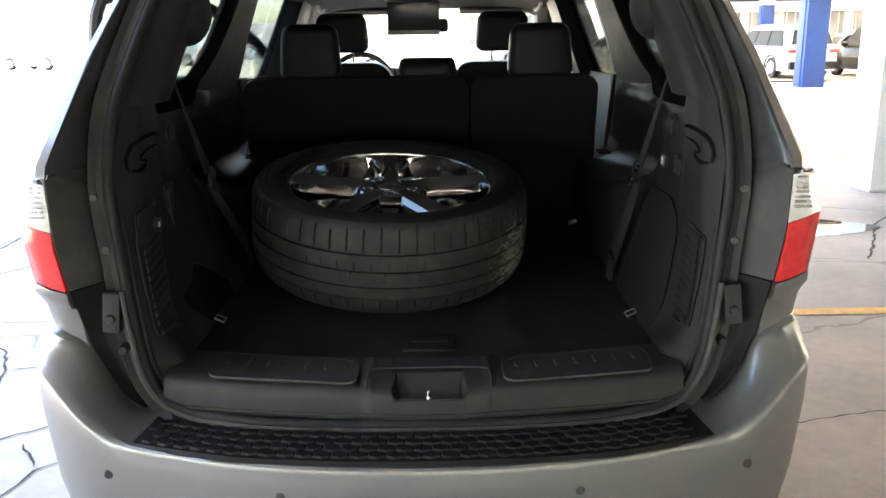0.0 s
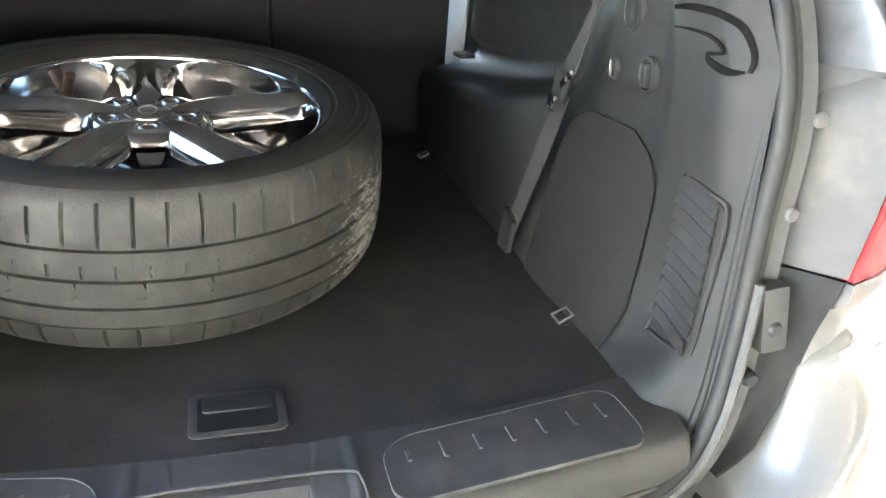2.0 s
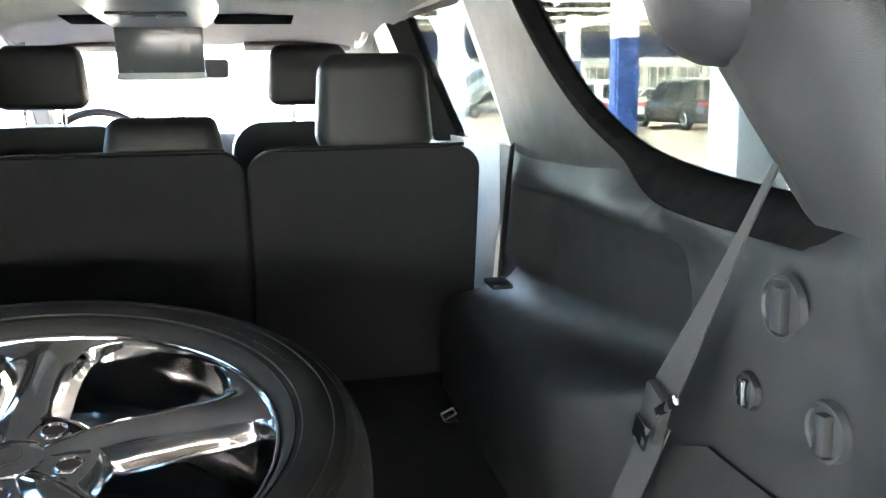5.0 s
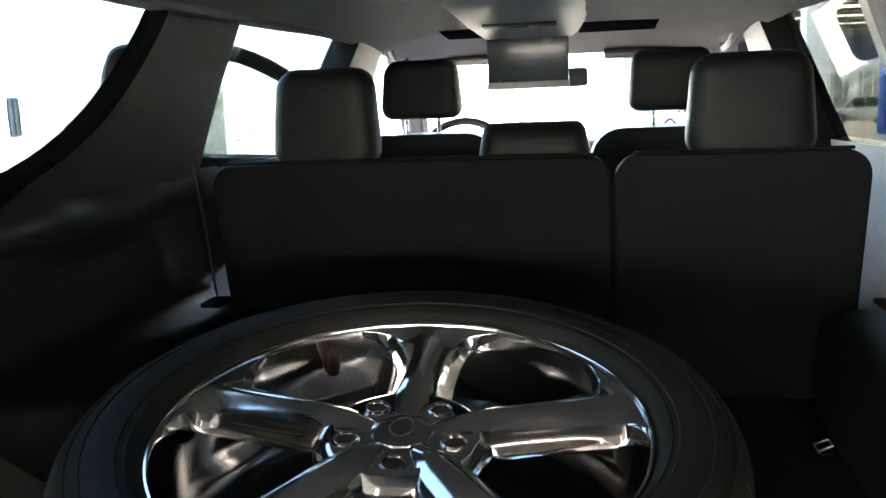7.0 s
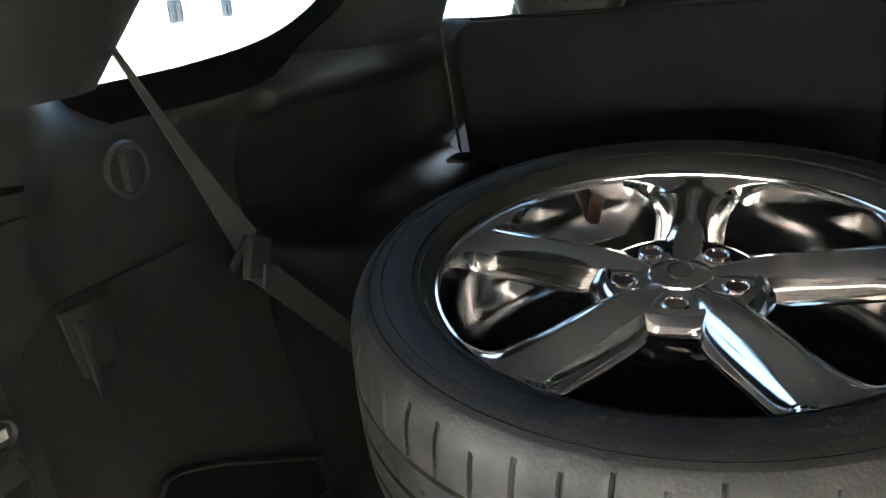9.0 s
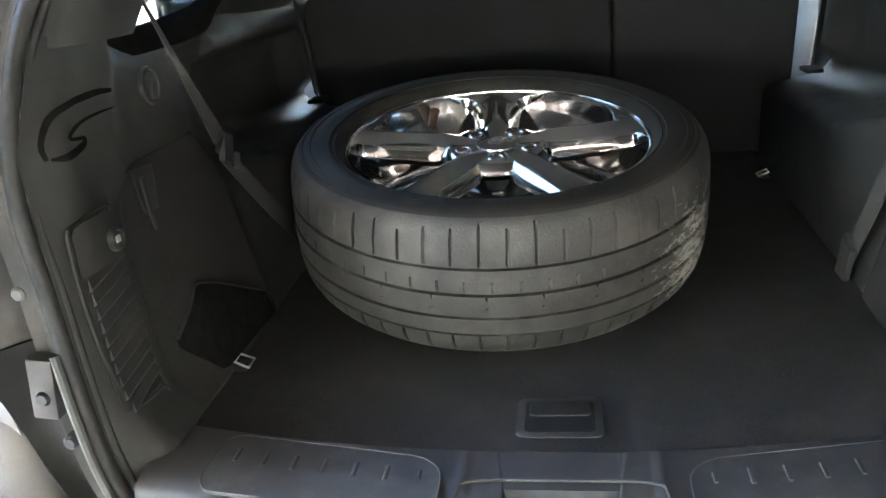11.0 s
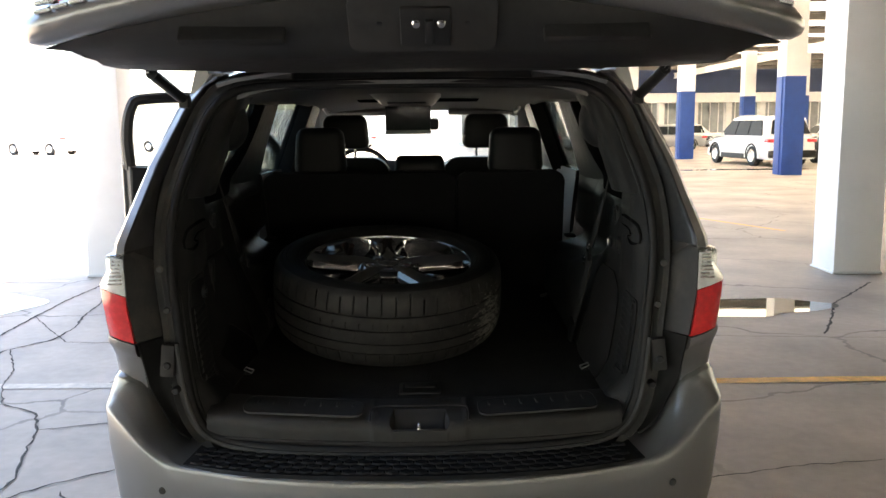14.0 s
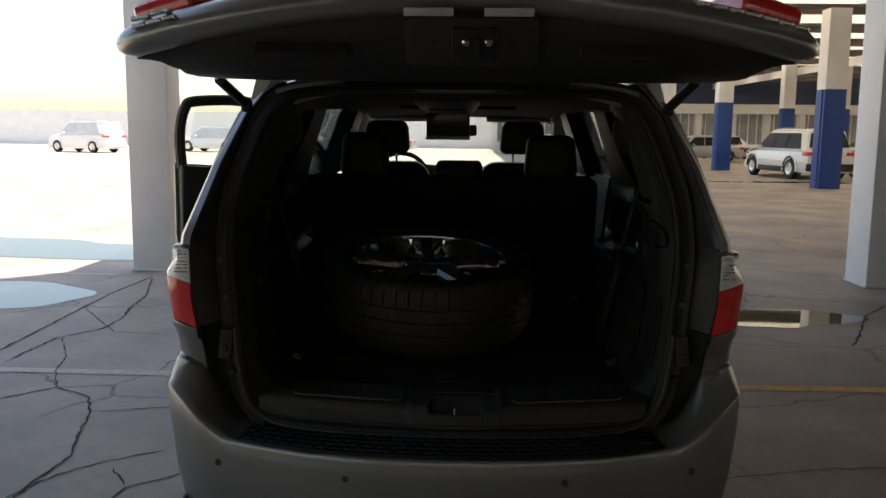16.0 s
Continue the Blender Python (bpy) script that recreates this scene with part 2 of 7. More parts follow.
def ground_material():
    """Worn grey-brown concrete slab floor with stains and a net of cracks."""
    m = mat("worn_concrete_floor", (0.392, 0.330, 0.277), 0.62, 0, 0.8, 0.34, bump=0.35, bump_scale=90)
    nt = m.node_tree
    b = nt.nodes["Principled BSDF"]
    src = b.inputs["Base Color"].links[0].from_socket
    tc = nt.nodes.new("ShaderNodeTexCoord")
    # fine speckle
    n2 = nt.nodes.new("ShaderNodeTexNoise")
    n2.inputs["Scale"].default_value, n2.inputs["Detail"].default_value = 14, 8
    nt.links.new(tc.outputs["Object"], n2.inputs["Vector"])
    r2 = nt.nodes.new("ShaderNodeMapRange")
    r2.inputs["To Min"].default_value, r2.inputs["To Max"].default_value = 0.82, 1.15
    nt.links.new(n2.outputs["Fac"], r2.inputs["Value"])
    mul = nt.nodes.new("ShaderNodeMix")
    mul.data_type, mul.blend_type = "RGBA", "MULTIPLY"
    mul.inputs["Factor"].default_value = 1
    nt.links.new(src, mul.inputs["A"])
    nt.links.new(r2.outputs["Result"], mul.inputs["B"])
    # cracks
    warp = nt.nodes.new("ShaderNodeTexNoise")
    warp.inputs["Scale"].default_value, warp.inputs["Detail"].default_value = 1.7, 6
    nt.links.new(tc.outputs["Object"], warp.inputs["Vector"])
    wm = nt.nodes.new("ShaderNodeVectorMath")
    wm.operation = "SCALE"
    wm.inputs["Scale"].default_value = 0.65
    nt.links.new(warp.outputs["Color"], wm.inputs[0])
    wa = nt.nodes.new("ShaderNodeVectorMath")
    nt.links.new(tc.outputs["Object"], wa.inputs[0])
    nt.links.new(wm.outputs[0], wa.inputs[1])
    vor = nt.nodes.new("ShaderNodeTexVoronoi")
    vor.voronoi_dimensions, vor.feature = "2D", "DISTANCE_TO_EDGE"
    vor.inputs["Scale"].default_value = 0.62
    nt.links.new(wa.outputs[0], vor.inputs["Vector"])
    cr = nt.nodes.new("ShaderNodeMapRange")
    cr.inputs["From Min"].default_value, cr.inputs["From Max"].default_value = 0.003, 0.010
    nt.links.new(vor.outputs["Distance"], cr.inputs["Value"])
    # cracks fade in and out along their way
    gate_n = nt.nodes.new("ShaderNodeTexNoise")
    gate_n.inputs["Scale"].default_value = 0.5
    nt.links.new(tc.outputs["Object"], gate_n.inputs["Vector"])
    gate_r = nt.nodes.new("ShaderNodeMapRange")
    gate_r.inputs["From Min"].default_value, gate_r.inputs["From Max"].default_value = 0.42, 0.56
    gate_r.inputs["To Min"].default_value, gate_r.inputs["To Max"].default_value = 1.0, 0.35
    nt.links.new(gate_n.outputs["Fac"], gate_r.inputs["Value"])
    mxv = nt.nodes.new("ShaderNodeMath")
    mxv.operation = "MAXIMUM"
    nt.links.new(cr.outputs["Result"], mxv.inputs[0])
    nt.links.new(gate_r.outputs["Result"], mxv.inputs[1])
    mix = nt.nodes.new("ShaderNodeMix")
    mix.data_type = "RGBA"
    nt.links.new(mxv.outputs[0], mix.inputs["Factor"])
    mix.inputs["A"].default_value = (0.075, 0.065, 0.058, 1)
    nt.links.new(mul.outputs["Result"], mix.inputs["B"])
    nt.links.new(mix.outputs["Result"], b.inputs["Base Color"])
    return m


M_GROUND = ground_material()
M_CRACK = mat("dirt_filled_crack", (0.055, 0.048, 0.043), 0.9, 0, 40, 0.35)


def scuffed_tyre():
    """Tyre rubber with one patch of pale kerb scuffs on the tread."""
    m = mat("scuffed_tyre_rubber", (0.0222, 0.0208, 0.0196), 0.6, 0, 22, 0.5, bump=0.35, bump_scale=260, stain=0.75, stain_scale=12, stain_color=(0.058, 0.053, 0.048))
    nt = m.node_tree
    b = nt.nodes["Principled BSDF"]
    src = b.inputs["Base Color"].links[0].from_socket
    tc = nt.nodes.new("ShaderNodeTexCoord")
    d = nt.nodes.new("ShaderNodeVectorMath")
    d.operation = "DISTANCE"
    d.inputs[1].default_value = (0.355, -0.19, 0.115)
    nt.links.new(tc.outputs["Object"], d.inputs[0])
    near = nt.nodes.new("ShaderNodeMapRange")
    near.inputs["From Min"].default_value, near.inputs["From Max"].default_value = 0.05, 0.20
    near.inputs["To Min"].default_value, near.inputs["To Max"].default_value = 0.30, 0.0
    nt.links.new(d.outputs["Value"], near.inputs["Value"])
    mp = nt.nodes.new("ShaderNodeMapping")
    mp.inputs["Scale"].default_value = (1, 1, 2.6)
    nt.links.new(tc.outputs["Object"], mp.inputs["Vector"])
    n = nt.nodes.new("ShaderNodeTexNoise")
    n.inputs["Scale"].default_value, n.inputs["Detail"].default_value, n.inputs["Roughness"].default_value = 38, 8, 0.75
    nt.links.new(mp.outputs["Vector"], n.inputs["Vector"])
    add = nt.nodes.new("ShaderNodeMath")
    nt.links.new(n.outputs["Fac"], add.inputs[0])
    nt.links.new(near.outputs["Result"], add.inputs[1])
    r = nt.nodes.new("ShaderNodeMapRange")
    r.inputs["From Min"].default_value, r.inputs["From Max"].default_value = 0.72, 0.84
    nt.links.new(add.outputs[0], r.inputs["Value"])
    mx = nt.nodes.new("ShaderNodeMix")
    mx.data_type = "RGBA"
    nt.links.new(r.outputs["Result"], mx.inputs["Factor"])
    nt.links.new(src, mx.inputs["A"])
    mx.inputs["B"].default_value = (0.30, 0.285, 0.26, 1)
    nt.links.new(mx.outputs["Result"], b.inputs["Base Color"])
    return m


M_SPARE = scuffed_tyre()
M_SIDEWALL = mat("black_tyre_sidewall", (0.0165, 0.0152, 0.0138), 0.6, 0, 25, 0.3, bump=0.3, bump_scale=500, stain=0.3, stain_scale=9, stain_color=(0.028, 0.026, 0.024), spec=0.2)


# ---------- mesh helpers ----------
def part(name, bm, material, parent=None, label="", smooth=True, angle=35):
    me = bpy.data.meshes.new(name)
    bmesh.ops.recalc_face_normals(bm, faces=bm.faces[:])
    bm.to_mesh(me)
    bm.free()
    me.materials.append(material)
    if smooth:
        me.shade_smooth()
        me.set_sharp_from_angle(angle=radians(angle))
    ob = new(name, me)
    if parent is not None:
        ob.parent = parent
    if label:
        ob["label"] = label
    return ob


def empty(name, label, category, group="", kind="", at=(0, 0, 0)):
    ob = new(name)
    ob.location = at
    ob.empty_display_size = 0.1
    return tagged(ob, label, category, group, kind)


def box(bm, c, s, bevel=0.0, seg=2, rot=None):
    r = bmesh.ops.create_cube(bm, size=1.0)
    vs = r["verts"]
    for v in vs:
        v.co = Vector((v.co.x * s[0], v.co.y * s[1], v.co.z * s[2]))
    if bevel > 0:
        es = list({e for v in vs for e in v.link_edges})
        g = bmesh.ops.bevel(bm, geom=es, offset=bevel, segments=seg, profile=0.6, affect="EDGES")
        vs = [v for v in {v for f in g["faces"] for v in f.verts} | {v for v in vs if v.is_valid}]
        seen, stack = set(vs), list(vs)
        while stack:
            v = stack.pop()
            for e in v.link_edges:
                o = e.other_vert(v)
                if o not in seen:
                    seen.add(o)
                    stack.append(o)
        vs = list(seen)
    m = Matrix.Translation(c) @ (Euler([radians(a) for a in rot]).to_matrix().to_4x4() if rot else Matrix())
    for v in vs:
        v.co = m @ v.co
    return vs


def bx(name, c, s, material, parent=None, bevel=0.0, seg=2, rot=None, label=""):
    bm = bmesh.new()
    box(bm, c, s, bevel, seg, rot)
    return part(name, bm, material, parent, label)


def loft(bm, rows, closed=False, caps=False):
    """Faces between rows of points, all rows of the same length."""
    grid = [[bm.verts.new(p) for p in row] for row in rows]
    n = len(rows[0])
    for a, b in zip(grid, grid[1:]):
        for i in range(n if closed else n - 1):
            j = (i + 1) % n
            bm.faces.new((a[i], a[j], b[j], b[i]))
    if caps:
        bm.faces.new(grid[0][::-1])
        bm.faces.new(grid[-1])
    return grid


def solid(bm, thick):
    bmesh.ops.recalc_face_normals(bm, faces=bm.faces[:])
    bmesh.ops.solidify(bm, geom=bm.faces[:], thickness=thick)


def tube(bm, pts, r, n=8, closed=False, flat=1.0):
    """A round (or flattened) bar along points."""
    pts = [Vector(p) for p in pts]
    rows = []
    k = len(pts)
    u = None
    for i, p in enumerate(pts):
        a = pts[(i - 1) % k] if (closed or i > 0) else p
        b = pts[(i + 1) % k] if (closed or i < k - 1) else p
        d = (b - a).normalized()
        if u is None or abs(d.dot(u)) > 0.98:
            u = Vector((0, 0, 1)) if abs(d.z) < 0.9 else Vector((0, 1, 0))
        s = d.cross(u).normalized()
        u = s.cross(d).normalized()
        rows.append([p + s * (r * math.cos(2 * math.pi * j / n)) + u * (r * flat * math.sin(2 * math.pi * j / n)) for j in range(n)])
    if closed:
        rows.append(rows[0])
        loft(bm, rows, closed=True)
        bmesh.ops.remove_doubles(bm, verts=bm.verts[:], dist=1e-6)
    else:
        loft(bm, rows, closed=True, caps=True)


def revolve(bm, prof, n=64, m=None):
    """Turn a profile of (radius, height) round the z axis."""
    rows = []
    for i in range(n):
        a = 2 * math.pi * i / n
        rows.append([Vector((r * math.cos(a), r * math.sin(a), z)) for r, z in prof])
    rows.append(rows[0])
    g = loft(bm, rows)
    bmesh.ops.remove_doubles(bm, verts=bm.verts[:], dist=1e-6)
    if m is not None:
        bmesh.ops.transform(bm, matrix=m, verts=bm.verts[:])


def prism(bm, pts, depth, plane="x", at=0.0, bevel=0.0):
    """A flat outline of 2D points pushed to a depth. plane x: points are (y, z); y: (x, z); z: (x, y)."""
    def put(p, d):
        return {"x": (d, p[0], p[1]), "y": (p[0], d, p[1]), "z": (p[0], p[1], d)}[plane]
    a = [bm.verts.new(put(p, at)) for p in pts]
    b = [bm.verts.new(put(p, at + depth)) for p in pts]
    n = len(pts)
    bm.faces.new(a)
    bm.faces.new(b[::-1])
    for i in range(n):
        bm.faces.new((a[i], b[i], b[(i + 1) % n], a[(i + 1) % n]))
    if bevel > 0:
        es = [e for e in bm.edges if (e.verts[0] in a) == (e.verts[1] in a)]
        bmesh.ops.bevel(bm, geom=es, offset=bevel, segments=2, profile=0.6, affect="EDGES")


def rounded(x0, y0, x1, y1, r, n=4):
    """Points of a rectangle with round corners."""
    out = []
    for cx, cy, a0 in ((x1 - r, y1 - r, 0), (x0 + r, y1 - r, 90), (x0 + r, y0 + r, 180), (x1 - r, y0 + r, 270)):
        for i in range(n + 1):
            a = radians(a0 + 90 * i / n)
            out.append((cx + r * math.cos(a), cy + r * math.sin(a)))
    return out


def lerp(table, v):
    """Straight-line values between rows (key, a, b, ...)."""
    if v <= table[0][0]:
        return table[0][1:]
    for p, q in zip(table, table[1:]):
        if v <= q[0]:
            f = (v - p[0]) / (q[0] - p[0])
            return tuple(a + (b - a) * f for a, b in zip(p[1:], q[1:]))
    return table[-1][1:]


def smooth_line(pts, k=6):
    """A Catmull-Rom line through points."""
    pts = [Vector(p) for p in pts]
    out = []
    for i in range(len(pts) - 1):
        p0, p1, p2, p3 = pts[max(i - 1, 0)], pts[i], pts[i + 1], pts[min(i + 2, len(pts) - 1)]
        for j in range(k):
            t = j / k
            out.append(0.5 * (2 * p1 + (p2 - p0) * t + (2 * p0 - 5 * p1 + 4 * p2 - p3) * t * t + (3 * p1 - p0 - 3 * p2 + p3) * t ** 3))
    out.append(pts[-1])
    return out


def flip(pts, s):
    return [Vector((p[0] * s, p[1], p[2])) for p in pts]


# ---------- the covered car park ----------
def ground():
    bm = bmesh.new()
    rows = []
    xs = [-400, -120, -40, -20, -10, -5, 0, 5, 10, 20, 40, 120, 400]
    for y in [-400, -120, -40, -20, -10, -5, 0, 5, 10, 20, 40, 120, 400]:
        rows.append([(x, y, 0) for x in xs])
    loft(bm, rows)
    ob = part("ground", bm, M_GROUND, smooth=False)
    tagged(ob, "worn grey-brown cracked concrete car park floor with damp stains", "floor", kind="structure")


def column(x, y, w, h, blue, name):
    """A square steel-clad column with rounded arrises and a flat cap plate."""
    root = empty(name, "white painted square column%s" % (" with a blue lower band" if blue else ""), "column", "columns of the car park", "structure", (x, y, 0))
    if blue:
        bm = bmesh.new()
        box(bm, (0, 0, 1.45), (w + 0.012, w + 0.012, 2.9), 0.015, 2)
        part("blue_band", bm, M_BLUE, root, "blue painted lower band")
        bm = bmesh.new()
        box(bm, (-w * 0.5 - 0.02, -w * 0.25, 1.45), (0.04, 0.05, 2.9), 0.008, 1)
        part("downpipe", bm, M_BLUE, root, "slim blue painted pipe")
    z0 = 2.9 if blue else 0.0
    bm = bmesh.new()
    box(bm, (0, 0, (h + z0) / 2), (w, w, h - z0), 0.012, 2)
    part("shaft", bm, M_WHITE, root)
    if not blue:
        bm = bmesh.new()
        box(bm, (0, 0, 0.012), (w + 0.03, w + 0.03, 0.024), 0.006, 1)
        part("base_plate", bm, M_CONC, root)
    return root


def line(name, x0, y0, x1, y1, w, material, label):
    """A strip of paint with slightly ragged ends and edges."""
    bm = bmesh.new()
    a, b = Vector((x0, y0, 0)), Vector((x1, y1, 0))
    d = (b - a).normalized()
    s = Vector((-d.y, d.x, 0))
    n = max(6, int((b - a).length / 0.25))
    rnd = random.Random(int(abs(x0) * 100 + abs(y0) * 10))
    rows = [[a + (b - a) * i / n + s * (-w / 2 + rnd.uniform(-0.006, 0.006)), a + (b - a) * i / n + s * (w / 2 + rnd.uniform(-0.006, 0.006))] for i in range(n + 1)]
    for r in rows:
        for p in r:
            p.z = 0.004
    loft(bm, rows)
    tagged(part(name, bm, material, smooth=False), label, "floor line", "painted floor lines", "structure")


def crack(pts, w):
    """A jagged fissure in the slab: a dark sliver of uneven width, lying in the floor."""
    rnd = random.Random(int(abs(pts[0][0]) * 1000 + pts[0][1] * 77))
    line_pts = [Vector((pts[0][0], pts[0][1], 0))]
    for a, b in zip(pts, pts[1:]):
        a, b = Vector((a[0], a[1], 0)), Vector((b[0], b[1], 0))
        n = max(2, int((b - a).length / 0.045))
        side = Vector((-(b - a).y, (b - a).x, 0)).normalized()
        for i in range(1, n + 1):
            line_pts.append(a.lerp(b, i / n) + side * (rnd.uniform(-0.009, 0.009) if i < n else 0.0))
    bm = bmesh.new()
    rows = []
    for i, p in enumerate(line_pts):
        d = (line_pts[min(i + 1, len(line_pts) - 1)] - line_pts[max(i - 1, 0)]).normalized()
        h = Vector((-d.y, d.x, 0)) * w * rnd.uniform(0.15, 0.45) * (0.3 if i in (0, len(line_pts) - 1) else 1.0)
        rows.append([p - h + Vector((0, 0, 0.0042)), p + h + Vector((0, 0, 0.0042))])
    loft(bm, rows)
    tagged(part("floor_crack", bm, M_CRACK, smooth=False), "dark jagged crack in the concrete floor", "crack", "cracks in the floor", "structure")


def puddle(cx, cy, rx, ry, seed, label):
    """A thin sheet of water with an uneven shore."""
    rnd = random.Random(seed)
    ph = [rnd.uniform(0, 6.28) for _ in range(5)]
    bm = bmesh.new()
    c = bm.verts.new((cx, cy, 0.005))
    ring = []
    for i in range(64):
        a = 2 * math.pi * i / 64
        k = 1 + 0.16 * math.sin(2 * a + ph[0]) + 0.10 * math.sin(3 * a + ph[1]) + 0.06 * math.sin(5 * a + ph[2]) + 0.04 * math.sin(9 * a + ph[3])
        ring.append(bm.verts.new((cx + rx * k * math.cos(a), cy + ry * k * math.sin(a), 0.005)))
    for i in range(64):
        bm.faces.new((c, ring[i], ring[(i + 1) % 64]))
    tagged(part("puddle", bm, M_WATER, smooth=False), label, "puddle", "puddles on the floor", "structure")


def canopy():
    """The hall's roof: ribbed sheets between steel beams, with amber skylight strips. Its reaches behind and to the
    sides are unseen, added to hold back daylight.
    """
    H = 5.6
    for (x0, x1, y0, y1, glazed) in ((-3.0, 110, -70, 12.0, False), (-24, -3.0, -70, 0.5, False), (3.4, 62, 12.0, 76, True)):
        bm = bmesh.new()
        y = y0
        k = 0
        while y < y1 - 0.1:
            ye = min(y + 2.4, y1)
            light = k % 2 == 1 and glazed
            if not light:
                n = 6
                for i in range(n):
                    ya, yb = y + (ye - y) * i / n, y + (ye - y) * (i + 1) / n
                    box(bm, ((x0 + x1) / 2, (ya + yb) / 2, H + (0.03 if i % 2 else 0.0)), (x1 - x0, yb - ya, 0.05))
            y, k = ye, k + 1
        ob = part("ceiling", bm, M_ROOF, smooth=False)
        tagged(ob, "ribbed metal car park roof on dark steel beams, its unseen reaches added to block daylight", "roof", kind="structure")
        bm = bmesh.new()
        y, k = y0, 0
        while y < y1 - 0.1:
            ye = min(y + 2.4, y1)
            if k % 2 == 1 and glazed:
                x = x0
                while x < x1 - 0.1:
                    box(bm, (x + 1.45, (y + ye) / 2, H + 0.01 + 0.014 * (round((x - x0) / 2.9) % 2)), (2.96, ye - y + 0.06, 0.012))
                    x += 2.9
            y, k = ye, k + 1
        if not glazed:
            bm.free()
        else:
            ob = part("skylight", bm, M_SKYLIGHT, smooth=False)
            tagged(ob, "yellowed translucent plastic skylight strips in the roof", "skylight", kind="structure")
        y = y0
        while y <= y1 + 0.1:
            bm = bmesh.new()
            box(bm, ((x0 + x1) / 2, y, H - 0.10), (x1 - x0, 0.10, 0.03))
            box(bm, ((x0 + x1) / 2, y, H - 0.20), (x1 - x0, 0.02, 0.20))
            box(bm, ((x0 + x1) / 2, y, H - 0.31), (x1 - x0, 0.10, 0.03))
            tagged(part("roof_beam", bm, M_BEAM, smooth=False), "dark steel roof beam", "beam", "roof beams", "structure")
            y += 4.8
    for x in (4.5, 18.0, 31.0):
        bm = bmesh.new()
        box(bm, (x, 20, H - 0.45), (0.16, 100, 0.04))
        box(bm, (x, 20, H - 0.62), (0.03, 100, 0.34))
        box(bm, (x, 20, H - 0.80), (0.16, 100, 0.04))
        tagged(part("roof_beam", bm, M_WHITE, smooth=False), "long pale steel roof girder", "beam", "roof beams", "structure")


def far_building():
    """A long office front closing the hall: white ground floor with windows, navy upper band."""
    root = empty("office_front", "long white office front with navy upper wall and tall windows", "building", kind="structure", at=(0, 62, 0))
    x0, x1 = 2.0, 62.0
    bm = bmesh.new()
    box(bm, ((x0 + x1) / 2, 0.6, 0.4), (x1 - x0, 0.3, 0.8))
    part("plinth", bm, M_CONC, root, smooth=False)
    bm = bmesh.new()
    box(bm, ((x0 + x1) / 2, 0.35, 3.35), (x1 - x0, 0.8, 0.7), 0.02, 1)
    part("lintel", bm, M_CONC, root, smooth=False)
    bm = bmesh.new()
    box(bm, ((x0 + x1) / 2, 0.75, 4.7), (x1 - x0, 0.3, 2.0))
    part("upper_wall", bm, M_NAVY, root, "navy blue painted upper wall", smooth=False)
    x = x0
    i = 0
    while x < x1:
        bm = bmesh.new()
        box(bm, (x, 0.45, 1.9), (0.45, 0.5, 2.4), 0.02, 1)
        part("pier", bm, M_CONC, root, smooth=False)
        w = bmesh.new()
        box(w, (x + 1.25, 0.72, 1.9), (2.05, 0.04, 2.3))
        win = part("window", w, M_WINPALE, root, "tall pale window", smooth=False)
        for k in (0.62, 1.25, 1.88):
            f = bmesh.new()
            box(f, (x + k, 0.68, 1.9), (0.06, 0.06, 2.3))
            part("mullion", f, M_WHITE, win, smooth=False)
        x += 2.5
        i += 1


def wheel_mesh(bm, x, y, r, w, s):
    """Tyre ring of a far car; s is the side that it faces."""
    m = Matrix.Translation((x, y, r)) @ Matrix.Rotation(radians(90), 4, "Y")
    b2 = bmesh.new()
    revolve(b2, [(r * 0.62, -w / 2), (r * 0.9, -w / 2), (r, -w * 0.36), (r, w * 0.36), (r * 0.9, w / 2), (r * 0.62, w / 2)], 24, m)
    me = bpy.data.meshes.new("tmp")
    b2.to_mesh(me)
    b2.free()
    bm.from_mesh(me)
    bpy.data.meshes.remove(me)


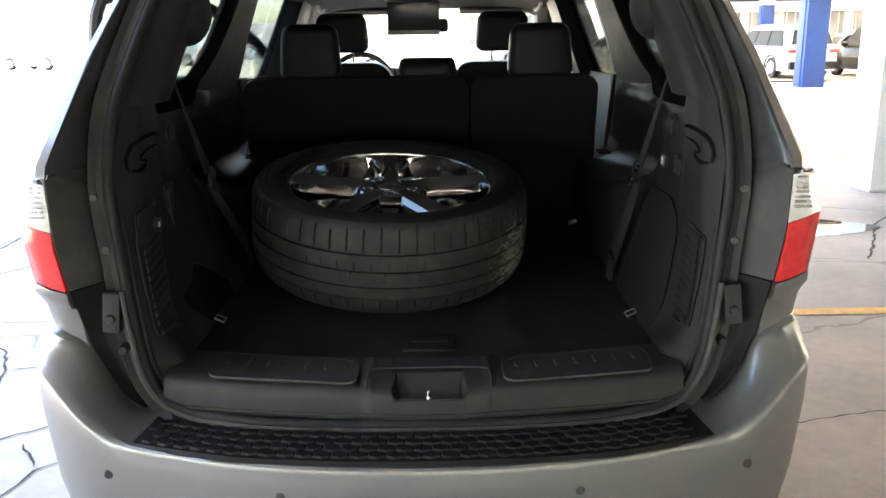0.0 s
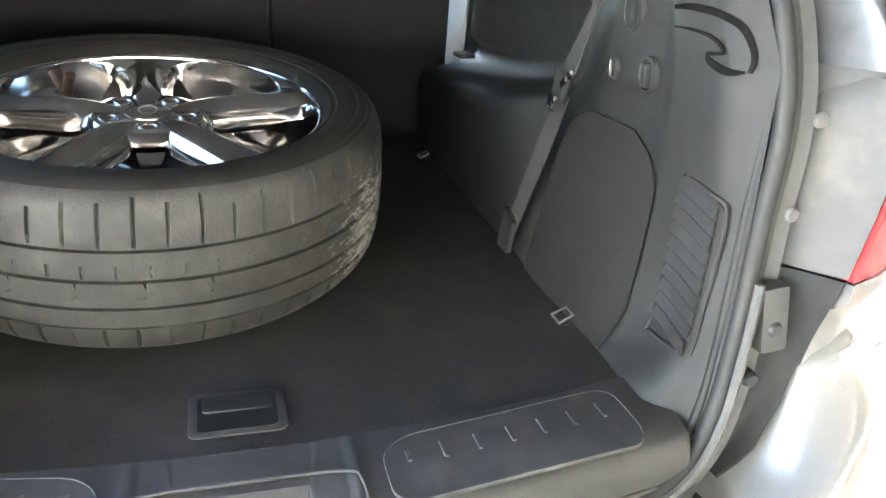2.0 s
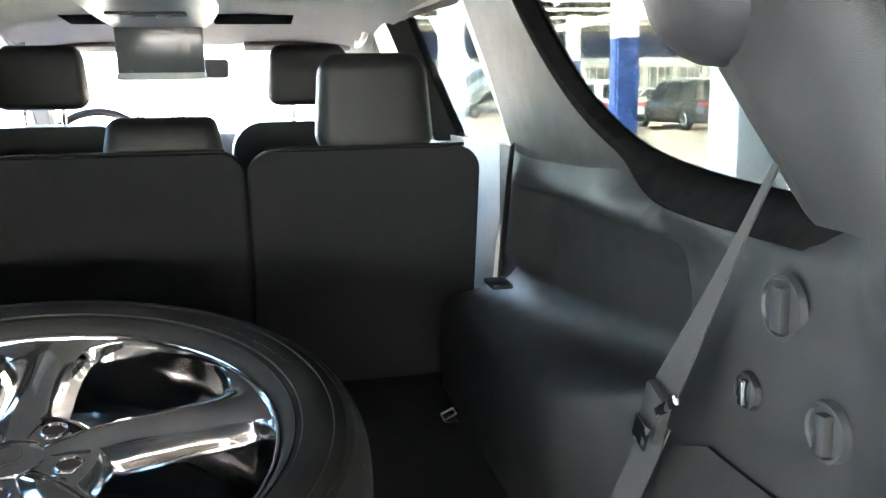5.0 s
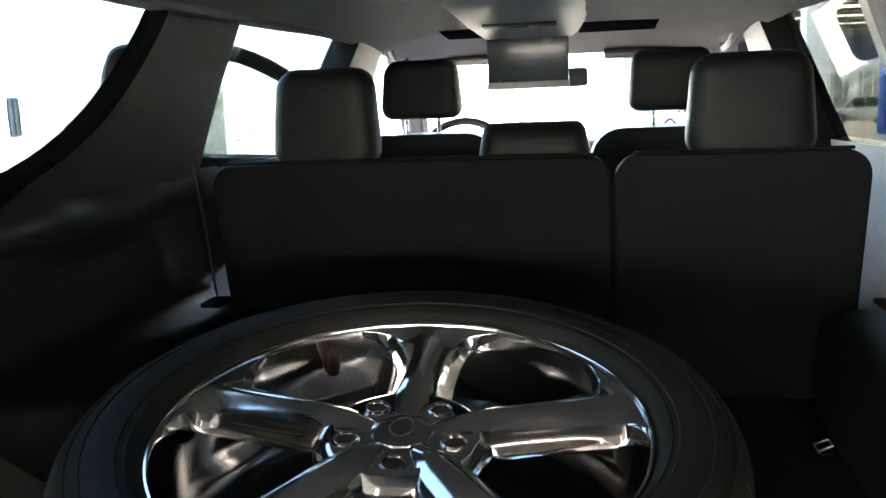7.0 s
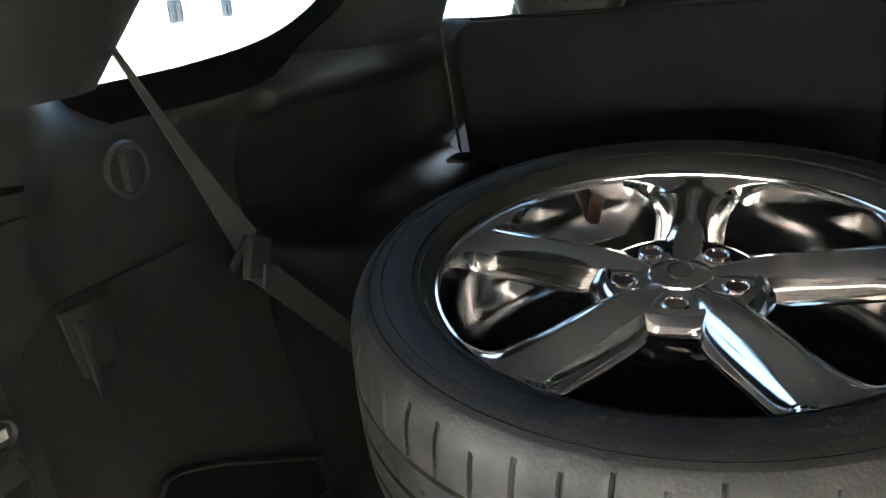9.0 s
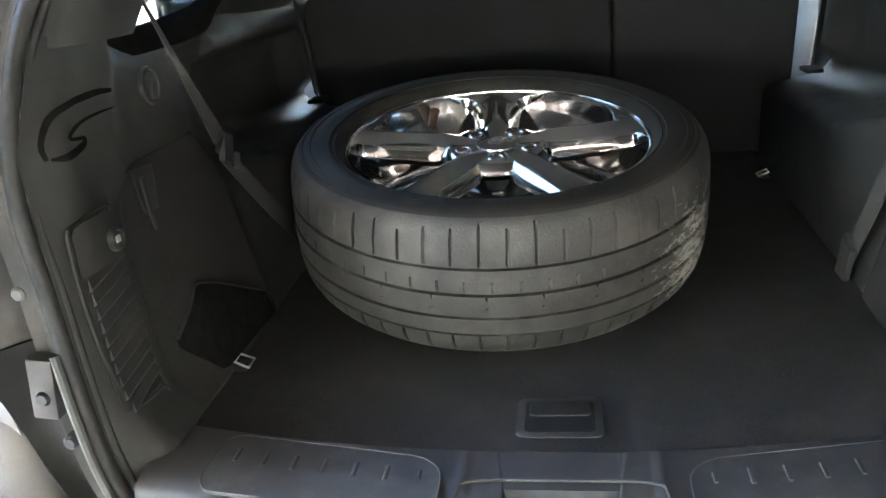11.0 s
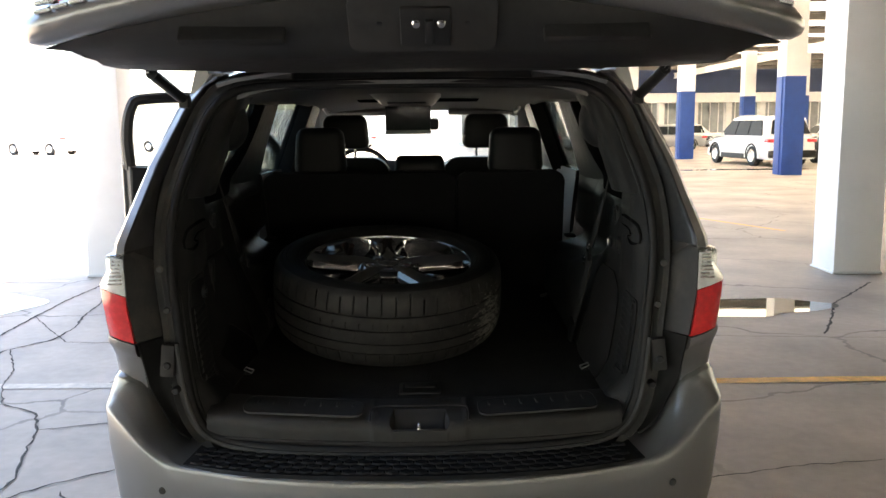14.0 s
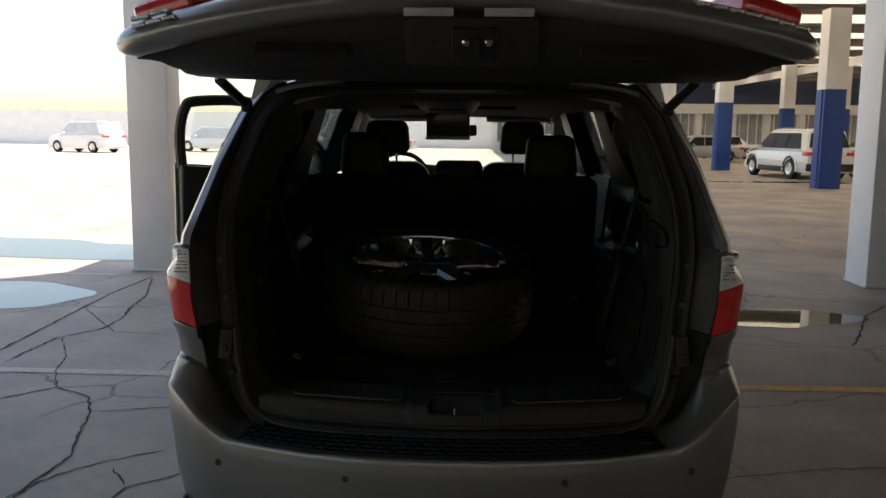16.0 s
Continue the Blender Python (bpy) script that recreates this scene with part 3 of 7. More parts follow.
def far_car(name, label, x, y, yaw, paint, L, W, H, suv, group, pane=None):
    """A parked car: lofted body, dark glasshouse, wheels with rims, lamps and bumpers. Its nose points along its own +y."""
    root = empty(name, label, "car", group, at=(x, y, 0))
    root.rotation_euler = (0, 0, radians(yaw))
    hw = W / 2
    belt = H * 0.60
    hood = belt * (0.97 if suv else 0.92)
    bm = bmesh.new()
    st = [(-L / 2, 0.86, belt * 0.96), (-L / 2 + 0.12, 0.95, belt), (-L * 0.25, 1.0, belt * 1.0), (0.1 * L, 1.0, belt), (L * 0.26, 0.99, hood), (L * 0.42, 0.93, hood * 0.93), (L / 2 - 0.08, 0.86, hood * 0.8), (L / 2, 0.78, hood * 0.66)]
    rows = []
    for yy, k, zt in st:
        zb = 0.26
        rows.append([(-hw * k * 0.90, yy, zb), (-hw * k, yy, zb + 0.22), (-hw * k * 1.0, yy, zt * 0.72), (-hw * k * 0.94, yy, zt * 0.93), (-hw * k * 0.80, yy, zt),
                     (hw * k * 0.80, yy, zt), (hw * k * 0.94, yy, zt * 0.93), (hw * k * 1.0, yy, zt * 0.72), (hw * k, yy, zb + 0.22), (hw * k * 0.90, yy, zb)])
    loft(bm, rows, closed=True, caps=True)
    part("body", bm, paint, root)
    # glasshouse
    rear = -L / 2 + (0.10 if suv else 0.75)
    bm = bmesh.new()
    g = [(rear, 0.72, belt * 0.98), (rear + (0.22 if suv else 0.6), 0.66, H - 0.06), (rear + 0.9, 0.68, H - 0.005), (0.08 * L, 0.68, H - 0.01), (0.16 * L, 0.64, H - 0.09), (0.29 * L, 0.72, hood * 0.97)]
    rows = []
    for yy, k, z in g:
        rows.append([(-hw * 0.90, yy, belt * 0.97), (-hw * (k + 0.10), yy, belt + (z - belt) * 0.55), (-hw * k, yy, z), (hw * k, yy, z), (hw * (k + 0.10), yy, belt + (z - belt) * 0.55), (hw * 0.90, yy, belt * 0.97)])
    loft(bm, rows, closed=True, caps=True)
    part("cabin", bm, paint, root)
    pane = pane or M_WINDARK
    bm = bmesh.new()
    rows = []
    for yy, k, z in g[1:5]:
        rows.append([(-hw * k * 1.03, yy, z - 0.02), (-hw * k * 0.9, yy, z + 0.018), (hw * k * 0.9, yy, z + 0.018), (hw * k * 1.03, yy, z - 0.02)])
    loft(bm, rows)
    solid(bm, 0.02)
    part("roof", bm, paint, root)
    for s in (-1, 1):
        # side panes: front door, rear door, quarter, with slim dark posts between them
        b0, t0 = belt + 0.03, H - (0.13 if suv else 0.10)
        r0, r1 = (rear + 0.34, rear + 0.66) if suv else (rear + 0.42, rear + 0.78)
        cuts = ((0.262 * L, 0.135 * L), (0.015 * L, 0.005 * L), (-0.19 * L, -0.185 * L), (r0, r1))
        for (ya, yb), (yc, yd) in zip(cuts, cuts[1:]):
            if ya - yc < 0.08:
                continue
            bm = bmesh.new()
            def at(yy, z, o):
                return Vector((s * (hw * (0.905 - 0.215 * (z - belt) / (H - belt)) + o), yy, z))
            loft(bm, [[at(ya - 0.03, b0, o), at(yb - 0.03, t0, o), at(yd + 0.03, t0, o), at(yc + 0.03, b0, o)] for o in (-0.03, 0.024)], closed=True, caps=True)
            part("side_pane", bm, pane, root, "dark side window")
    for name, (ya, za), (yb, zb), w in (("rear_pane", (rear, belt * 0.98), (rear + (0.22 if suv else 0.6), H - 0.06), 0.62), ("windscreen", (0.29 * L, hood * 0.97), (0.16 * L, H - 0.09), 0.60)):
        bm = bmesh.new()
        o = -0.02 if name == "rear_pane" else 0.02
        pts = []
        for u in (0.16, 0.90):
            pts.append((ya + (yb - ya) * u, za + (zb - za) * u))
        loft(bm, [[(-hw * (w + 0.14), pts[0][0] + d, pts[0][1]), (-hw * w, pts[1][0] + d, pts[1][1]), (hw * w, pts[1][0] + d, pts[1][1]), (hw * (w + 0.14), pts[0][0] + d, pts[0][1])] for d in (-o, o)], closed=True, caps=True)
        part(name, bm, pane, root, "dark window")
    r = 0.37 if suv else 0.31
    for s in (-1, 1):
        for yy in (-L * 0.29, L * 0.31):
            bm = bmesh.new()
            wheel_mesh(bm, s * (hw - 0.10), yy, r, 0.22, s)
            w = part("wheel", bm, M_RUBBER, root, "black tyre")
            bm = bmesh.new()
            m = Matrix.Translation((s * (hw + 0.0), yy, r)) @ Matrix.Rotation(radians(90), 4, "Y")
            b2 = bmesh.new()
            revolve(b2, [(0.02, -0.02), (r * 0.3, -0.01), (r * 0.55, -0.03), (r * 0.64, 0.0), (r * 0.64, -0.1 * s), (0.02, -0.1 * s)], 20, m)
            part("rim", b2, M_STEEL, w)
            bm.free()
            bm = bmesh.new()
            # on hall cars a black ring paints the dark gap between tyre and body
            tube(bm, [(s * (hw + 0.004), yy + math.cos(radians(a)) * (r + 0.05), r + math.sin(radians(a)) * (r + 0.05)) for a in range(0, 181, 20)], 0.035, 6)
            part("wheel_arch", bm, M_BLACK if pane is M_WINDARK else paint, root)
            if suv:
                bm = bmesh.new()
                tube(bm, [(s * (hw - 0.004), yy + math.cos(radians(a)) * (r + 0.11), r + math.sin(radians(a)) * (r + 0.11)) for a in range(-10, 191, 20)], 0.034, 6)
                part("wheel_flare", bm, paint, root)
    for s in (-1, 1):
        bm = bmesh.new()
        box(bm, (s * hw * 0.76, -L / 2 + 0.12, belt * 0.87), (0.36, 0.30, 0.13), 0.04, 2)
        part("tail_lamp", bm, M_RED, root, "red tail lamp")
        bm = bmesh.new()
        box(bm, (s * hw * 0.68, L / 2 - 0.08, hood * 0.74), (0.30, 0.2, 0.14), 0.04, 2)
        part("head_lamp", bm, M_CLEAR, root, "clear head lamp")
        bm = bmesh.new()
        box(bm, (s * (hw + 0.08), 0.17 * L, belt + 0.06), (0.20, 0.10, 0.14), 0.03, 2)
        part("door_mirror", bm, paint, root)
        bm = bmesh.new()
        box(bm, (s * hw * 1.0, -0.02 * L, belt * 0.62), (0.02, L * 0.44, 0.06), 0.006, 1)
        part("side_moulding", bm, paint, root)
        if suv:
            bm = bmesh.new()
            box(bm, (s * hw * 0.965, 0, 0.34), (0.08, L * 0.46, 0.20), 0.03, 2)
            part("sill_cladding", bm, M_BLACK if pane is M_WINDARK else paint, root, "lower sill cladding")
            bm = bmesh.new()
            tube(bm, [(s * hw * 0.62, -L * 0.34, H + 0.02), (s * hw * 0.64, -L * 0.1, H + 0.045), (s * hw * 0.63, 0.06 * L, H + 0.03)], 0.018, 6)
            part("roof_bar", bm, M_SILVERCAR, root, "slim roof bar")
    bm = bmesh.new()
    box(bm, (0, -L / 2 - 0.02, 0.45), (W * 0.9, 0.16, 0.26), 0.05, 2)
    part("rear_bumper", bm, M_BLACK if suv and pane is M_WINDARK else paint, root)
    bm = bmesh.new()
    box(bm, (0, L / 2 - 0.02, 0.42), (W * 0.86, 0.14, 0.28), 0.05, 2)
    part("front_bumper", bm, paint, root)
    return root


def yard():
    """Open yard beyond the roof: parked vans and a low pale building."""
    # yard glare is put into colour: pale panes, cladding in body paint
    far_car("van", "white delivery van parked in the sunlit yard", -24, 52, 68, M_WHITECAR, 4.9, 1.85, 1.95, True, "cars in the yard", M_YARDPANE)
    far_car("pickup_truck", "white pickup parked in the sunlit yard", -17, 56, 70, M_WHITECAR, 5.0, 1.85, 1.7, True, "cars in the yard", M_YARDPANE)
    far_car("car", "pale car parked in the sunlit yard", -6, 60, 80, M_SILVERCAR, 4.4, 1.75, 1.45, False, "cars in the yard", M_YARDPANE)
    root = empty("low_building", "low white rendered building with a dark framed window", "building", at=(-26, 30, 0))
    root.rotation_euler = (0, 0, radians(20))
    bm = bmesh.new()
    box(bm, (0, 0, 2.2), (0.4, 34, 4.4))
    part("wall", bm, M_WHITE, root, smooth=False)
    bm = bmesh.new()
    box(bm, (0.05, 0, 4.5), (0.9, 34.4, 0.25), 0.02, 1)
    part("coping", bm, M_CONC, root, smooth=False)
    for yy in (-12, -4, 4, 12):
        bm = bmesh.new()
        box(bm, (0.22, yy, 2.0), (0.06, 1.6, 1.9))
        w = part("window", bm, M_WINDARK, root, "dark window", smooth=False)
        for (dy, dz, sy, sz) in ((0, 0.98, 1.76, 0.08), (0, -0.98, 1.76, 0.08), (-0.84, 0, 0.08, 1.9), (0.84, 0, 0.08, 1.9), (0, 0, 0.05, 1.9)):
            bm = bmesh.new()
            box(bm, (0.27, yy + dy, 2.0 + dz), (0.05, sy, sz))
            part("frame_bar", bm, M_NAVY, w, smooth=False)
    root = empty("boundary_wall", "pale green and white yard wall ahead of the car park", "wall", kind="structure", at=(0, 75, 0))
    bm = bmesh.new()
    box(bm, (-18, 0, 1.5), (50, 0.3, 3.0))
    part("wall", bm, M_WHITE, root, smooth=False)


ground()
column(4.50, 8.33, 0.50, 5.6, False, "column_1")
column(-3.47, 8.67, 0.44, 5.6, False, "column_2")
column(10.72, 24.7, 0.62, 5.2, True, "column_3")
column(11.05, 36.3, 0.62, 5.2, True, "column_4")
column(16.6, 44.0, 0.60, 5.2, True, "column_5")
column(19.4, 44.0, 0.60, 5.2, True, "column_6")
column(12.4, 52.0, 0.60, 5.2, True, "column_7")
column(17.8, 31.0, 0.62, 5.2, True, "column_8")
column(24.0, 36.3, 0.62, 5.2, True, "column_9")
column(4.50, 20.0, 0.50, 5.1, False, "column_12")
column(4.50, -8.0, 0.50, 5.6, False, "column_10")
column(-3.47, -8.0, 0.44, 5.6, False, "column_11")
# left run of the yellow line, the yard's light put into a paler colour
line("floor_line_1", -9.0, 4.66, -0.3, 4.50, 0.10, M_PALELINE, "faded pale bay line painted on the floor")
line("floor_line_2", 0.3, 4.46, 14.0, 4.44, 0.10, M_YELLOW, "faded yellow bay line painted on the floor")
line("floor_line_3", -9.0, 8.30, -3.8, 8.20, 0.08, M_PALELINE, "faded pale bay line painted on the floor")
line("floor_line_4", 5.2, 11.6, 3.0, 17.0, 0.08, M_YELLOW, "faded yellow diagonal line painted on the floor")
puddle(2.65, 6.55, 0.72, 0.42, 4, "small still puddle reflecting the skylights")
puddle(-5.6, 7.0, 1.75, 0.95, 7, "shallow puddle reflecting the bright yard")
puddle(-6.2, 10.1, 2.6, 0.9, 11, "wide shallow puddle reflecting the bright yard")
puddle(10.6, 27.5, 2.0, 0.5, 13, "thin film of water on the floor")
for pts, w in (([(-3.29, 4.4), (-3.31, 5.4), (-3.36, 6.4), (-3.39, 7.2), (-3.34, 8.1)], 0.030), ([(-3.30, 7.96), (-3.01, 7.05), (-2.95, 6.5), (-2.85, 6.1), (-2.86, 5.7), (-3.07, 5.4), (-3.10, 4.8)], 0.028),
               ([(-3.6, 3.7), (-2.7, 3.96), (-2.48, 4.2), (-2.31, 4.1), (-2.21, 4.03), (-2.07, 3.76), (-1.97, 3.38), (-1.88, 3.13), (-1.91, 2.85), (-1.9, 2.2)], 0.020), ([(-2.07, 3.76), (-1.89, 3.81), (-1.40, 3.92), (-0.6, 4.0)], 0.014),
               ([(-3.03, 5.41), (-2.75, 4.89), (-2.66, 4.56), (-2.48, 4.2)], 0.014), ([(-2.0, 2.5), (-1.84, 2.9), (-1.71, 3.04), (-1.44, 3.23)], 0.016), ([(-1.60, 2.3), (-1.48, 2.67), (-1.47, 2.77), (-1.20, 3.0)], 0.014),
               ([(-1.61, 2.98), (-1.48, 2.79)], 0.016), ([(-2.34, 5.58), (-2.72, 5.62), (-3.36, 6.5)], 0.014), ([(4.4, 7.6), (3.83, 6.93), (3.58, 6.65), (3.31, 6.11), (3.0, 5.57)], 0.032), ([(1.9, 5.6), (2.51, 5.53), (3.4, 5.45)], 0.012), ([(1.2, 3.0), (1.72, 3.14), (2.9, 3.3)], 0.012)):
    crack(pts, w)
canopy()
far_building()
yard()
far_car("suv_far", "silver-white sport utility car parked in the hall", 12.30, 31.2, 7, M_WHITECAR, 4.8, 1.94, 1.76, True, "cars parked in the hall")
far_car("suv_dark", "dark green-black sport utility car parked in the hall", 15.6, 30.0, 4, M_DARKCAR, 4.8, 1.94, 1.76, True, "cars parked in the hall")
for i, (cx, cy, yaw, paint, lab) in enumerate(((13.2, 47.5, 96, M_SILVERCAR, "light grey hatchback parked in a far row"), (9.6, 49, 94, M_WHITECAR, "white saloon parked in a far row"),
                                               (18.6, 48.5, 92, M_DARKCAR, "dark saloon parked in a far row"), (23.5, 49, 90, M_WHITECAR, "white hatchback parked in a far row"),
                                               (5.4, 50.5, 93, M_WHITECAR, "white saloon parked in a far row"), (16.5, 54.5, 92, M_WHITECAR, "white saloon parked in a far row"),
                                               (29.0, 47, 90, M_SILVERCAR, "light grey saloon parked in a far row"))):
    far_car("car", lab, cx, cy, yaw, paint, 4.4, 1.74, 1.46, False, "cars parked in the hall")


# ---------- the open sport utility car ----------
CAR = empty("suv", "silver-grey sport utility car with its tailgate and front door open", "car")

SEAL = [(0.70, 0.575, 1.765), (0.735, 0.625, 1.78), (0.80, 0.652, 1.79), (0.98, 0.672, 1.795), (1.257, 0.690, 1.80), (1.417, 0.680, 1.88), (1.555, 0.640, 1.975), (1.66, 0.605, 2.05)]
# rear outline of the loading opening, half of it, from the sill's middle to the roof's middle
RING = smooth_line([(0, 1.685, 0.694), (0.22, 1.692, 0.694), (0.40, 1.713, 0.696), (0.53, 1.748, 0.702), (0.600, 1.772, 0.728), (0.640, 1.785, 0.790), (0.662, 1.792, 0.90),
                    (0.676, 1.796, 1.05), (0.688, 1.80, 1.22), (0.684, 1.86, 1.38), (0.650, 1.955, 1.53), (0.612, 2.035, 1.645), (0.545, 2.085, 1.705), (0.42, 2.10, 1.722), (0.2, 2.105, 1.728), (0, 2.107, 1.730)], 5)
RING_N = len(RING)


def grow(line_pts, d, dy=0.0):
    """The opening's outline, pushed outwards by d in the picture plane and by dy along the car."""
    out = []
    for i, p in enumerate(line_pts):
        a, b = line_pts[max(i - 1, 0)], line_pts[min(i + 1, len(line_pts) - 1)]
        t = Vector((b.x - a.x, 0, b.z - a.z)).normalized()
        n = Vector((t.z, 0, -t.x))
        q = p + n * d + Vector((0, dy, 0))
        if i in (0, len(line_pts) - 1):
            q.x = 0.0
        out.append(q)
    return out


def full(half):
    """Both halves of a mirrored half line, as one ring."""
    return [Vector(p) for p in half] + [Vector((-p.x, p.y, p.z)) for p in half[-2:0:-1]]


def fz(y):
    """Height of the cargo floor, which rises a little towards the front."""
    return 0.797 + 0.035 * (y - 2.1)


def step01(a, b, v):
    t = min(1.0, max(0.0, (v - a) / (b - a)))
    return t * t * (3 - 2 * t)


def seal_x(z):
    return lerp([(a, b, c) for a, b, c in SEAL], z)


def trim_x(y, z):
    """Half width of the cargo side trim: it swells by the seal, has an armrest hollow further in."""
    base = lerp([(0.76, 0.560), (0.80, 0.568), (0.86, 0.584), (0.95, 0.606), (1.06, 0.630), (1.18, 0.637), (1.28, 0.644), (1.34, 0.662), (1.385, 0.700), (1.42, 0.73)], z)[0]
    rear = lerp([(0.76, 0.560), (0.80, 0.570), (0.83, 0.600), (0.87, 0.624), (0.95, 0.634), (1.08, 0.643), (1.18, 0.640), (1.28, 0.640), (1.34, 0.642), (1.42, 0.650)], z)[0]
    k = step01(1.93 + 0.09 * step01(1.27, 1.36, z), 2.06 + 0.07 * step01(1.27, 1.36, z), y)
    base = rear * (1 - k) + base * k
    b = 2.372 + 0.075 * (1 - math.sqrt(max(0.0, 1 - min(1.0, max(0.0, (z - 1.230) / 0.080)) ** 2)))
    w = step01(b, b + 0.030 + 0.190 * step01(1.19, 1.07, z), y)
    lip = lerp([(2.30, 1.15), (2.38, 1.132), (2.47, 1.108), (2.61, 1.083), (2.93, 1.060), (3.23, 1.048)], y)[0]
    zz = z + (1.085 - lip) * (1 - step01(1.15, 1.26, z))
    low = lerp([(0.76, 0.568), (0.90, 0.574), (1.02, 0.574), (1.062, 0.576), (1.078, 0.584), (1.086, 0.600), (1.091, 0.630), (1.102, 0.690), (1.120, 0.735), (1.145, 0.755), (1.25, 0.760), (1.292, 0.752), (1.304, 0.725), (1.316, 0.668), (1.34, 0.668), (1.385, 0.702), (1.42, 0.735)], zz)[0]
    soft = lerp([(1.290, 0.755), (1.302, 0.735), (1.316, 0.700), (1.34, 0.706), (1.37, 0.716), (1.405, 0.7225), (1.42, 0.723)], z)[0]
    up = step01(2.52, 2.80, y) * step01(1.285, 1.305, z)
    low = low * (1 - up) + soft * up
    base += 0.034 * step01(2.20, 2.38, y) * step01(1.08, 1.20, z) * step01(1.36, 1.30, z)
    ridge = lerp([(1.10, 1.990), (1.23, 1.986), (1.31, 1.999), (1.365, 2.027), (1.41, 2.069)], z)[0]
    base += 0.011 * min(1.0, max(0.0, (y - ridge) / 0.050)) * step01(1.06, 1.16, z)
    x = base * (1 - w) + low * w
    shut = step01(3.08, 3.18, y) * step01(1.10, 1.16, z)
    x = x * (1 - shut) + 0.712 * shut
    sx, sy = seal_x(z)
    e = step01(sy - 0.012, sy + 0.062, y)
    return (sx - 0.010) * (1 - e) + x * e


def side_trim(s):
    """Moulded cargo side panel with what is set into it."""
    bm = bmesh.new()
    ys = [1.79, 1.80, 1.815, 1.83, 1.85, 1.875] + [1.90 + 0.02 * i for i in range(4)] + [1.97 + 0.008 * i for i in range(18)] + [2.13 + 0.03 * i for i in range(7)] + [2.325 + 0.006 * i for i in range(36)] + [2.545 + 0.02 * i for i in range(14)] + [2.83 + 0.05 * i for i in range(10)]
    zs = [0.76, 0.78, 0.80, 0.82, 0.84, 0.86, 0.89, 0.92, 0.95, 0.98, 1.01, 1.03] + [1.045 + 0.008 * i for i in range(18)] + [1.195 + 0.007 * i for i in range(18)] + [1.325, 1.34, 1.355, 1.37, 1.39, 1.405]
    def from_seal(y, z):
        sy = seal_x(z)[1]
        return y if y >= 1.97 else sy + (y - 1.79) * (1.97 - sy) / 0.18
    rows = [[Vector((s * trim_x(from_seal(y, z), z), from_seal(y, z), z - 0.022 * step01(2.08, 2.16, y) * step01(1.34, 1.405, z))) for z in zs] for y in ys]
    loft(bm, rows)
    trim = part("side_trim", bm, M_TRIM, CAR, "charcoal moulded plastic cargo side panel", angle=60)

    def patch(name, ya, yb, za, zb, rad, material, label, off=0.004, nu=14, nv=14):
        bm = bmesh.new()
        rows = []
        for i in range(nu + 1):
            row = []
            u = i / nu
            for j in range(nv + 1):
                v = j / nv
                y, z = ya + (yb - ya) * u, za + (zb - za) * v
                # round the upper corners
                if z > zb - rad:
                    k = (z - (zb - rad)) / rad
                    ins = rad * (1 - math.sqrt(max(0.0, 1 - k * k)))
                    y = ya + ins + (yb - ya - 2 * ins) * u
                row.append(Vector((s * (trim_x(y, z) - off), y, z)))
            rows.append(row)
        loft(bm, rows)
        solid(bm, 0.003)
        return part(name, bm, material, trim, label)

    patch("side_carpet", 1.985 if s > 0 else 1.955, 2.33, 0.80, 1.125 if s > 0 else 1.195, 0.09 if s > 0 else 0.05, M_CARPET_SIDE, "dark carpet lining on the side panel")

    # louvred vent: frame and slats over a black sheet that paints the shade between them
    ya, yb, za, zb = 1.828, 1.928, 0.862, 1.088
    top = 0.0 if s > 0 else 0.070
    vent = patch("vent_grille", ya, yb, za, zb + top, 0.03, M_GRIP, "louvred air outlet", 0.0012)
    bm = bmesh.new()
    ring = [(ya + 0.010, za + 0.012), (ya - 0.002, 1.00), (ya - 0.004, zb + top - 0.026), (ya + 0.010, zb + top - 0.006), (yb - 0.030, zb + top + 0.004), (yb - 0.004, zb + top), (yb + 0.002, zb + top - 0.014), (yb + 0.010, za + 0.006), (yb - 0.006, za - 0.006), (ya + 0.030, za - 0.002)]
    ring = [p for p in smooth_line([(0, y, z) for y, z in ring + ring[:1]], 4)][:-1]
    tube(bm, [(s * (min(trim_x(p.y, p.z), trim_x(1.85, p.z) + 0.006) - 0.001), p.y, p.z) for p in ring], 0.0036, 8, closed=True)
    part("vent_frame", bm, M_TRIM, vent)
    if s < 0:
        patch("socket_plate", ya + 0.003, yb - 0.001, zb - 0.010, zb + top - 0.002, 0.02, M_TRIM, "plain plate over the louvres", 0.0050).parent = vent
    for i in range(10):
        z = za + 0.004 + i * 0.0218
        rows = []
        for k in range(6):
            y = ya + 0.006 + (yb - ya - 0.006) * k / 5
            zz = z + 0.012 - 0.020 * (1 - k / 5)
            x = min(trim_x(y, zz), trim_x(1.855, zz))
            out_by = 0.0060 + 0.0055 * k / 5
            rows.append([Vector((s * (x - 0.0025), y, zz + 0.0205)), Vector((s * (x - out_by), y, zz + 0.0050)), Vector((s * (x - out_by + 0.001), y, zz + 0.0020)), Vector((s * (x - 0.0005), y, zz))])
        bm = bmesh.new()
        loft(bm, rows, closed=True, caps=True)
        part("slat", bm, M_SLAT, vent, angle=20)
    # hooked hand slot: two grooves that meet in a hook, flat black strips painting their shade
    def groove(pts, name, label):
        bm = bmesh.new()
        line_pts = smooth_line([(0, y, z) for y, z, _ in pts], 5)
        ws = smooth_line([(0, 0, w) for _, _, w in pts], 5)
        rows = []
        for i, p in enumerate(line_pts):
            q, r = line_pts[max(i - 1, 0)], line_pts[min(i + 1, len(line_pts) - 1)]
            d = (r - q).normalized()
            nrm = Vector((0, -d.z, d.y)) * ws[i].z * 0.8
